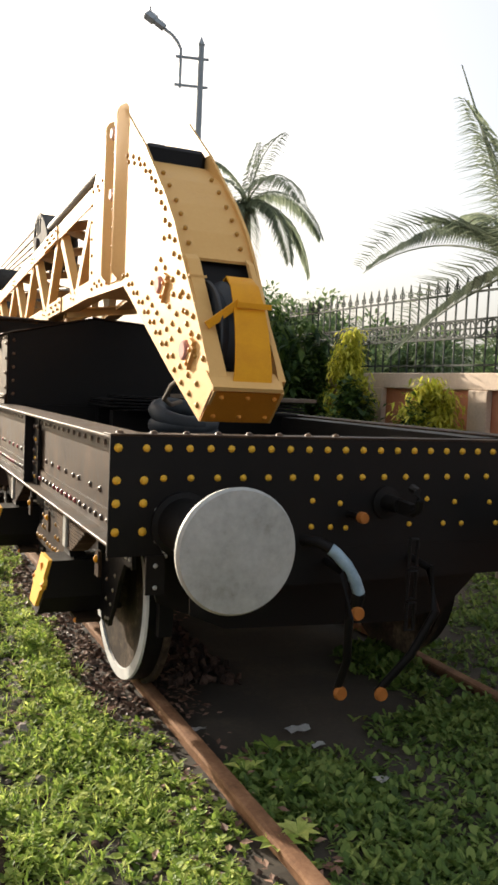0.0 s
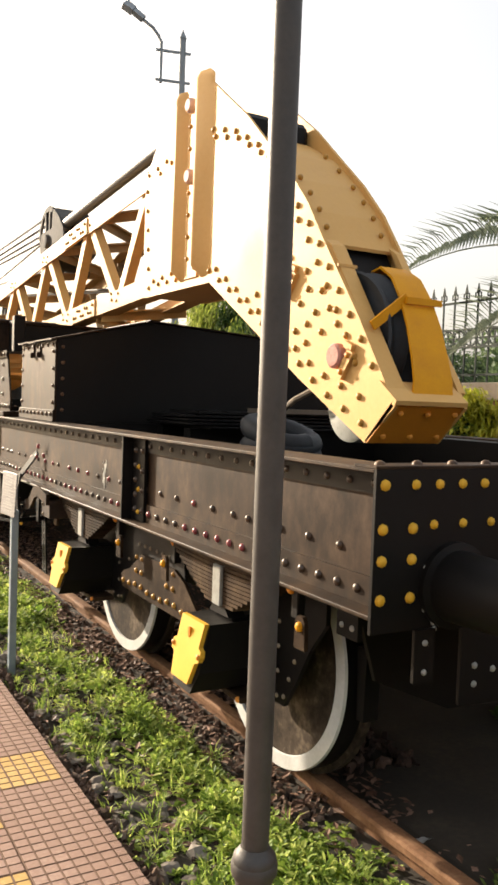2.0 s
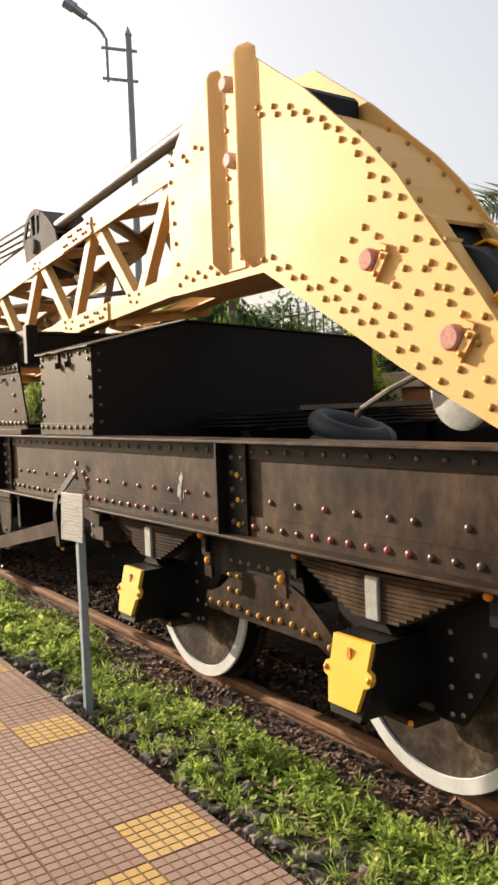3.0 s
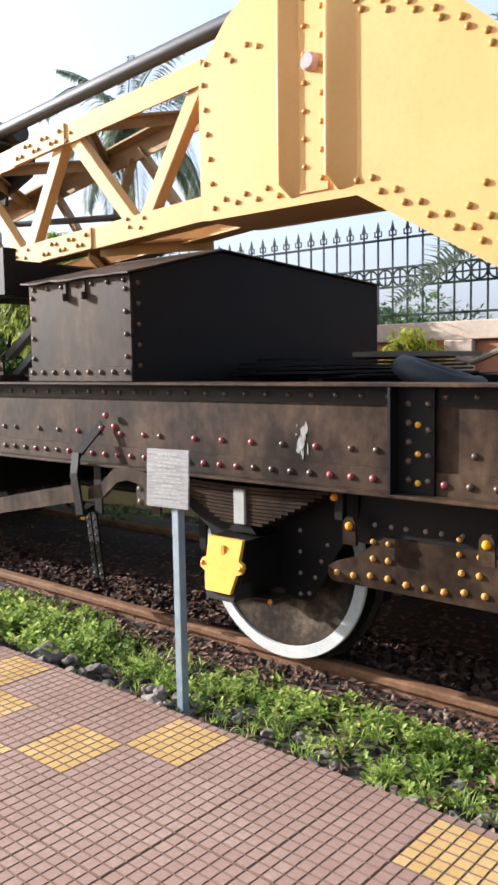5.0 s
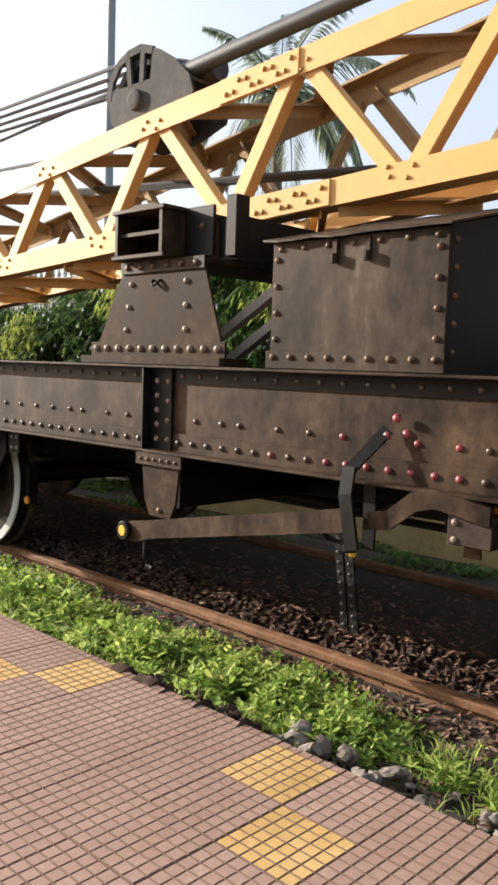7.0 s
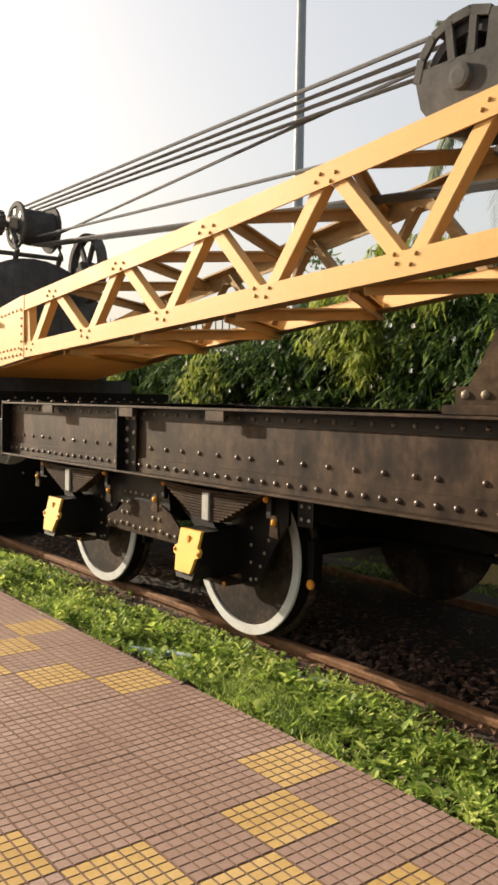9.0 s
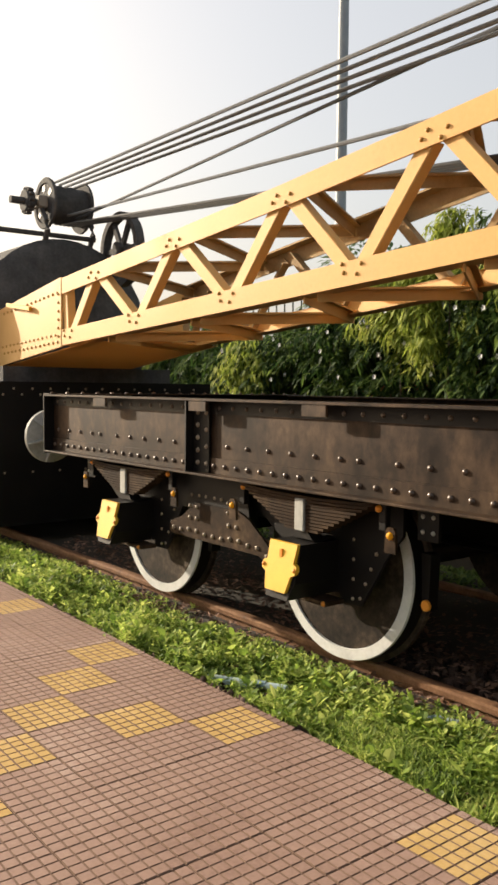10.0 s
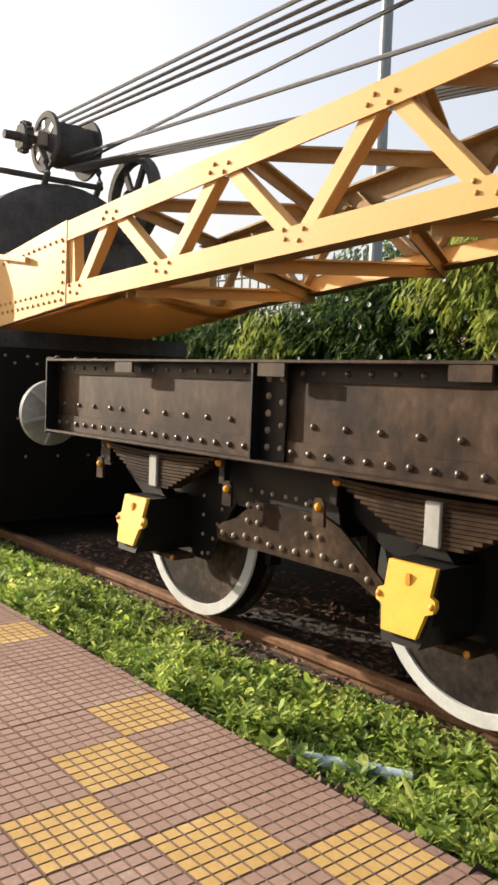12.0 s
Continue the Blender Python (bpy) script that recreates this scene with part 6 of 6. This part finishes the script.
def build_hedge(cx, y0, y1, top, count, seed):
    """Drooping sprays of narrow leaves hung on many thin stems."""
    r = random.Random(seed)
    h = thing("hedge", "dense dark green bamboo-like hedge behind the track", "hedge")
    vs, fs = leaf_arrays()
    for _ in range(count):
        y = r.uniform(y0, y1)
        bulge = 0.45 * noise.noise((y * 0.55, 2.0, 0)) + 0.2 * noise.noise((y * 1.7, 5.0, 0))
        roof = top * (1.0 + 0.15 * noise.noise((y * 0.7, 9.0, 0))) + 0.95 * math.exp(-((y - 9.6) / 2.0) ** 2)
        q = r.random() ** 0.7
        z = 0.15 + (roof - 0.15) * q
        c = Vector((cx - 0.45 * math.sin(math.pi * min(1, q * 0.9 + 0.1)) - bulge + r.uniform(0, 0.9) ** 2, y, z))
        clump = noise.noise((y * 1.15, z * 0.5, 4.0)) + 0.4 * noise.noise((y * 2.6, z * 1.6, 7.0))
        if clump < (0.22 - 0.42 * q) and r.random() < 0.9:
            continue
        out = Vector((r.uniform(-1.2, 0.3), r.uniform(-0.8, 0.8), r.uniform(-0.2, 0.5))).normalized()
        for k in range(18):
            p = c + out * (0.018 * k) + Vector((0, 0, -0.00075 * k * k))
            a = r.uniform(0, 6.28)
            d = (out * 0.6 + Vector((math.cos(a) * 0.7, math.sin(a) * 0.7, r.uniform(-1.3, 0.1)))).normalized()
            l = r.uniform(0.09, 0.17)
            add_leaf(vs, fs, p, d, Vector((0, 0, 1)), l, l * r.uniform(0.2, 0.32), 0.2)
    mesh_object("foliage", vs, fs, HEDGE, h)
    # dense shaded growth inside
    vs, fs = leaf_arrays()
    for _ in range(count * 4):
        y = r.uniform(y0, y1)
        roof = top * 0.92 + 0.85 * math.exp(-((y - 9.6) / 1.9) ** 2)
        p = Vector((cx + r.uniform(0.25, 1.1), y, r.uniform(-0.1, roof)))
        d = Vector((r.uniform(-1, 1), r.uniform(-1, 1), r.uniform(-1, 0.3))).normalized()
        l = r.uniform(0.16, 0.28)
        add_leaf(vs, fs, p, d, Vector((0, 0, 1)), l, l * 0.4, 0.2)
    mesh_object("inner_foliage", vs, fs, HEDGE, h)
    # fresh yellow-green sprays hanging in clumps
    vs, fs = leaf_arrays()
    for y in (8.1, 9.3, 10.4, 10.75, 12.9, 13.3, 15.8, 17.6, 19.5):
        roof = top + 0.9 * math.exp(-((y - 9.6) / 2.0) ** 2)
        z = roof * r.uniform(0.72, 1.0)
        for _ in range(r.randint(26, 60)):
            q = r.random()
            c = Vector((cx - 0.62 + 0.25 * q + r.gauss(0, 0.07), y + r.gauss(0, 0.16), z - 0.75 * (1 - q)))
            for i in range(9):
                a = r.uniform(0, 6.28)
                d = Vector((math.cos(a) * 0.5 - 0.25, math.sin(a) * 0.5, -r.uniform(0.2, 1.2))).normalized()
                l = r.uniform(0.09, 0.16)
                add_leaf(vs, fs, c + Vector((r.gauss(0, 0.05), r.gauss(0, 0.05), r.gauss(0, 0.05))), d, Vector((0, 0, 1)), l, l * 0.24, 0.2)
    mesh_object("fresh_sprays", vs, fs, LIME, h)
    vs, fs = leaf_arrays()
    for _ in range(80):
        y = r.uniform(y0, y1)
        c = Vector((cx - 0.55 + r.gauss(0, 0.1), y, top * r.uniform(0.6, 0.98)))
        for k in range(5):
            a = 1.257 * k
            add_leaf(vs, fs, c, Vector((-0.5, math.cos(a), math.sin(a))).normalized(), Vector((-1, 0, 0)), 0.035, 0.025, 0.1)
    tagged(mesh_object("flowers", vs, fs, WHITE, h), "small white flowers", kind="stuff")
    bm = new_bm()
    for _ in range(int((y1 - y0) * 4)):
        sx, sy = cx + r.uniform(-0.2, 0.6), r.uniform(y0, y1)
        tube(bm, [(sx, sy, -0.15), (sx + r.uniform(-0.1, 0.1), sy, top * 0.85)], 0.02, 5, 0.006)
    tagged(part("stems", bm, BARK, h), kind="stuff")


build_hedge(4.4, 8.0, 24.0, 2.30, 5200, 21)


def build_bush(x, y, z0, h, w, mat, seed, label, count=2600, weep=True):
    r = random.Random(seed)
    b = thing("shrub", label, "shrub")
    vs, fs = leaf_arrays()
    sprays = 26
    for k in range(sprays):
        q = (k + r.random()) / sprays
        rad = w * (1 - q) ** 0.7 * r.uniform(0.5, 1.05)
        a = r.uniform(0, 2 * math.pi)
        tip = Vector((x + rad * math.cos(a), y + rad * math.sin(a), z0 + h * (0.25 + 0.75 * q) + r.uniform(-0.08, 0.1)))
        for _ in range(count // sprays):
            p = tip + Vector((r.gauss(0, 0.075), r.gauss(0, 0.075), -abs(r.gauss(0, 0.16)) if weep else r.gauss(0, 0.12)))
            aa = r.uniform(0, 2 * math.pi)
            d = Vector((math.cos(aa) * 0.7, math.sin(aa) * 0.7, r.uniform(-1.3, 0.3) if weep else r.uniform(-0.4, 0.9))).normalized()
            l = r.uniform(0.07, 0.17)
            add_leaf(vs, fs, p, d, Vector((0, 0, 1)), l, l * (0.24 if weep else 0.5), 0.25)
    mesh_object("foliage", vs, fs, mat, b)
    part("stem", tube(new_bm(), [(x, y, -0.15), (x, y, z0 + h * 0.7)], 0.025, 6, 0.008), BARK, b)


build_bush(5.2, 6.80, 0.6, 1.80, 0.38, GOLD, 31, "weeping yellow-green shrub before the boundary wall", 4200)
build_bush(5.25, 5.0, 0.6, 1.20, 0.50, GOLD, 32, "weeping yellow-green shrub before the boundary wall", 4000)
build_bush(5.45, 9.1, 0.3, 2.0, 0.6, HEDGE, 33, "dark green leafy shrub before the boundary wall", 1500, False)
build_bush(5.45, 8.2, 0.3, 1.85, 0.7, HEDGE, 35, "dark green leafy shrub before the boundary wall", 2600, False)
build_bush(4.35, 10.15, 1.2, 2.12, 0.8, LIME, 36, "tall arching yellow-green shrub rising out of the hedge", 5200)
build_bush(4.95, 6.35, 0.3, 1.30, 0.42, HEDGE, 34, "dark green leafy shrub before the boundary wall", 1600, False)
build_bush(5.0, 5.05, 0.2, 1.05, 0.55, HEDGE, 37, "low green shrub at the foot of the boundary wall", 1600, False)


def build_palm(x, y, h, spread, seed, count=14, fronds=(), raised=0, spear=None):
    r = random.Random(seed)
    p = thing("palm_tree", "feathery grey-green palm tree inside the boundary fence", "palm")
    bm = new_bm()
    tube(bm, [(x, y, -0.2), (x + 0.05, y, h * 0.5), (x, y, h)], 0.09, 10, 0.06)
    part("trunk", bm, BARK, p)
    for k in range(count):
        a = 2 * math.pi * k / count + r.uniform(-0.2, 0.2)
        el = r.uniform(0.1, 1.2)
        reach, bend = spread, 0.16
        if k < len(fronds):
            a, el, reach, bend = fronds[k]
        pts = []
        pos = Vector((x, y, h))
        d = Vector((math.cos(a) * math.cos(el), math.sin(a) * math.cos(el), math.sin(el)))
        n = 12
        for i in range(n + 1):
            pts.append(pos.copy())
            pos = pos + d * (reach / n)
            d = (d + Vector((0, 0, -bend))).normalized()
        vs, fs = leaf_arrays()
        for i in range(1, n + 1):
            ax = (pts[i] - pts[i - 1]).normalized()
            side = ax.cross(Vector((0, 0, 1))).normalized()
            for j in range(5):
                base = pts[i - 1].lerp(pts[i], j / 5)
                q = (i + j / 5) / n
                l = reach * 0.22 * (0.35 + 0.65 * math.sin(math.pi * min(1, q * 0.85 + 0.12)))
                for s in (1, -1):
                    dd = (side * s + ax * 0.7 + Vector((0, 0, (1.5 if k < raised else -0.25) - r.uniform(0, 0.3)))).normalized()
                    add_leaf(vs, fs, base, dd, Vector((0, 0, 1)), l * r.uniform(0.8, 1.1) * (1.25 if k < raised else 1), 0.052 if k < raised else 0.034, 0.3)
        f = mesh_object("frond", vs, fs, PALM, p)
        part("midrib", tube(new_bm(), pts, 0.014, 5, 0.004), PALM, f)
    if spear:
        part("spear_leaf", tube(new_bm(), [(x, y, h), spear], 0.03, 6, 0.006), PALM, p)


build_palm(4.45, 2.66, 2.75, 1.9, 45, 12, ((1.57, 0.42, 2.8, 0.062), (1.60, -0.22, 2.2, 0.030), (1.45, 1.14, 2.1, 0.045), (1.75, 1.28, 1.9, 0.075), (1.3, 0.86, 1.75, 0.09), (1.66, 0.72, 1.6, 0.06), (1.2, 1.35, 1.6, 0.05), (0.6, 1.15, 1.6, 0.10), (4.2, 0.7, 1.8, 0.16), (5.2, 0.9, 1.8, 0.16), (0.2, 0.8, 1.7, 0.16), (3.4, 1.2, 1.3, 0.10)), 2, (4.45, 3.73, 4.87))
build_palm(4.2, 8.36, 4.32, 1.5, 43, 13, ((0.5, 1.4, 1.0, 0.06), (4.85, 1.2, 1.35, 0.14), (2.2, 1.15, 1.2, 0.12), (4.75, 0.62, 1.9, 0.15), (4.95, 0.15, 1.6, 0.21), (3.3, 0.85, 1.7, 0.20), (2.8, 0.25, 1.6, 0.24), (1.57, 0.3, 1.4, 0.28), (0.1, 0.75, 1.7, 0.20), (6.0, 0.2, 1.6, 0.24), (4.2, -0.3, 1.4, 0.30), (1.0, -0.2, 1.4, 0.30), (3.7, -0.1, 1.5, 0.26)))


def build_tree_line():
    """Tree tops beyond the fence, haze put into their pale green, each an uneven clump of leaves."""
    r = random.Random(51)
    for k, (x, y, top, w) in enumerate(((9.5, 9.5, 2.6, 1.6), (10.5, 12.5, 3.2, 2.0), (9.0, 6.5, 1.95, 1.2), (11.0, 4.5, 2.1, 1.6), (12.0, 16.0, 3.0, 2.2), (10.0, 2.0, 2.4, 1.5), (13.0, 8.0, 2.6, 2.2), (7.7, 13.6, 3.9, 1.3), (7.6, 12.2, 3.5, 1.0), (7.5, 10.7, 3.3, 0.9), (7.4, 8.9, 2.6, 0.7), (7.6, 6.8, 2.0, 0.6))):
        t = thing("tree", "green leafy tree crown beyond the fence", "tree", "trees beyond the fence")
        vs, fs = leaf_arrays()
        blobs = [(r.uniform(-w, w) * 0.8, r.uniform(-w, w), r.uniform(0.4, 1.0) * top, r.uniform(0.35, 0.7)) for _ in range(16)]
        for _ in range(6000):
            bx, by, bz, br = r.choice(blobs)
            d = Vector((r.gauss(0, 1), r.gauss(0, 1), r.gauss(0, 1))).normalized()
            p = Vector((x + bx, y + by, bz - br * 0.6)) + d * br * r.uniform(0.6, 1.0)
            dd = (d + Vector((r.uniform(-0.6, 0.6), r.uniform(-0.6, 0.6), r.uniform(-0.8, 0.2)))).normalized()
            l = r.uniform(0.10, 0.2)
            add_leaf(vs, fs, p, dd, Vector((0, 0, 1)), l, l * 0.45, 0.2)
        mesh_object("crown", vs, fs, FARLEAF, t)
        part("trunk", tube(new_bm(), [(x, y, -0.2), (x + 0.1, y, top * 0.6)], 0.12, 8, 0.05), BARK, t)


build_tree_line()


def build_grass():
    """Sparse grass, litter and weeds between and beyond the rails."""
    r = random.Random(61)
    vs, fs = leaf_arrays()
    for _ in range(52000):
        if r.random() < 0.45:
            x, y = r.uniform(0.52, 2.2), r.uniform(-2.6, 1.2)
        else:
            x, y = r.uniform(2.2, 4.6), r.uniform(-1.6, 12.0)
        n = noise.noise((x * 1.3, y * 1.3, 8.0))
        if r.random() > 0.42 + 1.5 * n - (0.4 if x > 2.3 and y > 4 else 0) - (0.9 if y > 0.25 and x < 2.2 else 0):
            continue
        for k in range(3):
            a, el = r.uniform(0, 6.28), r.uniform(0.3, 1.2)
            d = Vector((math.cos(a) * math.cos(el), math.sin(a) * math.cos(el), math.sin(el)))
            l = r.uniform(0.03, 0.08) * (1.0 + 0.6 * max(0, n))
            lift = -0.08 if 0.5 < x < 2.3 else ground_z(x, y)
            add_round_leaf(vs, fs, Vector((x + r.uniform(-0.02, 0.02), y + r.uniform(-0.02, 0.02), lift + 0.03 * max(0, n) * k)), d, Vector((0, 0, 1)), l, l * r.uniform(0.15, 0.55), 0.3)
    tagged(mesh_object("grass", vs, fs, GRASS), "thin grass and small weeds between the rails", "grass", kind="stuff")
    vs, fs = leaf_arrays()
    for _ in range(12000):
        u = r.random()
        x = (r.uniform(-0.46, 0.44) if u < 0.14 else r.uniform(0.15, 0.44)) if u < 0.34 else (0.53 + abs(r.gauss(0, 0.45)) if u < 0.8 else r.uniform(0.52, 2.1))
        y = r.uniform(-1.5, 11.5)
        if x > 2.1 or (x < 0.5 and y < 0.7 and r.random() < 0.8) or (x > 0.5 and y < 0.5 and r.random() < 0.8) or (x > 0.72 and y < 1.9):
            continue
        a = r.uniform(0, 6.28)
        d = Vector((math.cos(a), math.sin(a), r.uniform(-0.2, 0.5))).normalized()
        l = r.uniform(0.025, 0.065)
        add_leaf(vs, fs, Vector((x, y, -0.08 + 0.05 * r.random() * (x > 0.5) + (0.06 * math.exp(-((x - 0.95) / 0.5) ** 2) if 0.5 < x and y > 0.9 else 0))), d, Vector((r.uniform(-0.3, 0.3), r.uniform(-0.3, 0.3), 1)).normalized(), l, l * 0.5, 0.1)
    tagged(mesh_object("leaf_litter", vs, fs, DRY), "dry brown fallen leaves scattered along the track", "leaf litter", kind="stuff")
    w = thing("broadleaf_weed", "pale green broad-leaved weed beside the rail", "weed")
    vs, fs = leaf_arrays()
    for x, y in ((0.47, -0.66), (0.58, -0.62), (0.60, -0.1), (0.80, 0.05), (0.72, -0.3)):
        for k in range(7):
            a = k * 0.9 + r.uniform(-0.2, 0.2)
            d = Vector((math.cos(a) * 0.8, math.sin(a) * 0.8, 0.55)).normalized()
            add_leaf(vs, fs, Vector((x, y, -0.06)), d, Vector((0, 0, 1)), r.uniform(0.09, 0.14), 0.045, 0.3)
    mesh_object("leaves", vs, fs, LEAF, w)


build_grass()


def build_pipes():
    for a, b in (((-0.29, 7.95, -0.082), (-0.08, 7.58, -0.078)), ((0.11, 7.06, -0.082), (0.26, 6.80, -0.08))):
        p = thing("plastic_pipe", "pale blue plastic pipe lying in the weeds", "pipe")
        a, b = Vector(a), Vector(b)
        part("length", tube(new_bm(), [a, a.lerp(b, 0.62)], 0.024, 14), PLASTIC, p, smooth=True)
        part("coupling", tube(new_bm(), [a.lerp(b, 0.60), a.lerp(b, 0.74)], 0.029, 14), PIPE, p, "blue coupling sleeve", smooth=True)
        part("length", tube(new_bm(), [a.lerp(b, 0.72), b], 0.024, 14), PLASTIC, p, smooth=True)


build_pipes()


def build_scraps():
    """Crumpled bits of pale paper lying in the shade under the wagon's end."""
    r = random.Random(77)
    for x, y, size in ((1.008, 0.197, 0.055), (0.56, 0.35, 0.03), (1.105, -0.366, 0.035), (1.011, 0.005, 0.03)):
        bm = new_bm()
        grid = [[bm.verts.new((x + size * (i - 1.5) / 1.5 + r.gauss(0, 0.004), y + size * 0.6 * (j - 1) + r.gauss(0, 0.004), -0.055 + r.uniform(0, 0.016))) for j in range(3)] for i in range(4)]
        for i in range(3):
            for j in range(2):
                bm.faces.new((grid[i][j], grid[i + 1][j], grid[i + 1][j + 1], grid[i][j + 1]))
        bmesh.ops.solidify(bm, geom=bm.faces[:], thickness=0.002)
        t = thing("paper_scrap", "crumpled pale paper scrap on the ground under the wagon", "litter", "paper scraps")
        part("sheet", bm, WHITE, t)


build_scraps()


# ---- paving tiles ----
def tile_mesh(name, mat):
    bm = new_bm()
    n, s, g = 6, PITCH - 0.003, 0.0044
    box(bm, (0, 0, -0.012), (s, s, -0.003))
    for f in bm.faces:
        f.material_index = 1
    c = s / n
    for i in range(n):
        for j in range(n):
            x0, y0, x1, y1 = i * c + g / 2, j * c + g / 2, (i + 1) * c - g / 2, (j + 1) * c - g / 2
            b = 0.0015
            lo = [bm.verts.new((x, y, -0.003)) for x, y in ((x0, y0), (x1, y0), (x1, y1), (x0, y1))]
            hi = [bm.verts.new((x, y, 0.0)) for x, y in ((x0 + b, y0 + b), (x1 - b, y0 + b), (x1 - b, y1 - b), (x0 + b, y1 - b))]
            bm.faces.new(hi)
            for k in range(4):
                bm.faces.new((lo[k], lo[(k + 1) % 4], hi[(k + 1) % 4], hi[k])).material_index = 1
    me = bpy.data.meshes.new(name)
    bm.to_mesh(me)
    bm.free()
    me.materials.append(mat)
    me.materials.append(DIRT)
    return me


def pave():
    mauve, yellow = tile_mesh("tile", TILE), tile_mesh("tile", TILEY)
    # diamonds of yellow tiles: a cross of five by five every eight rows
    y_first, x_first = 2.59 - PITCH / 2, -0.65 - PITCH / 2
    far = {0: ([], []), 1: ([], [])}
    for i in range(-1, 22):
        for j in range(-34, 66):
            x0, y0 = x_first - i * PITCH, y_first + j * PITCH
            row_in = j % 8
            is_yellow = 0 <= i <= 4 and row_in <= 4 and (row_in == i or row_in == 4 - i)
            if i <= 6 and -8 <= j < 29:
                ob = new("tile", yellow if is_yellow else mauve)
                ob.parent = platform
                ob.location = (x0, y0, random.uniform(-0.0012, 0.0012))
                if i == -1:
                    ob.scale = ((EDGE_X - x0) / PITCH, 1, 1)
                continue
            # farther off: plain bevelled slabs
            vs, fs = far[int(is_yellow)]
            w, n = (EDGE_X - x0 if i == -1 else PITCH) - 0.004, len(vs)
            vs += [(x0, y0, -0.011), (x0 + w, y0, -0.011), (x0 + w, y0 + PITCH - 0.004, -0.011), (x0, y0 + PITCH - 0.004, -0.011)]
            vs += [(x0 + 0.003, y0 + 0.003, 0), (x0 + w - 0.003, y0 + 0.003, 0), (x0 + w - 0.003, y0 + PITCH - 0.007, 0), (x0 + 0.003, y0 + PITCH - 0.007, 0)]
            fs += [(n + 4, n + 5, n + 6, n + 7)] + [(n + k, n + (k + 1) % 4, n + 4 + (k + 1) % 4, n + 4 + k) for k in range(4)]
    for k, mat in ((0, TILE), (1, TILEY)):
        tagged(mesh_object("tiles", far[k][0], far[k][1], mat, platform), kind="stuff")


pave()
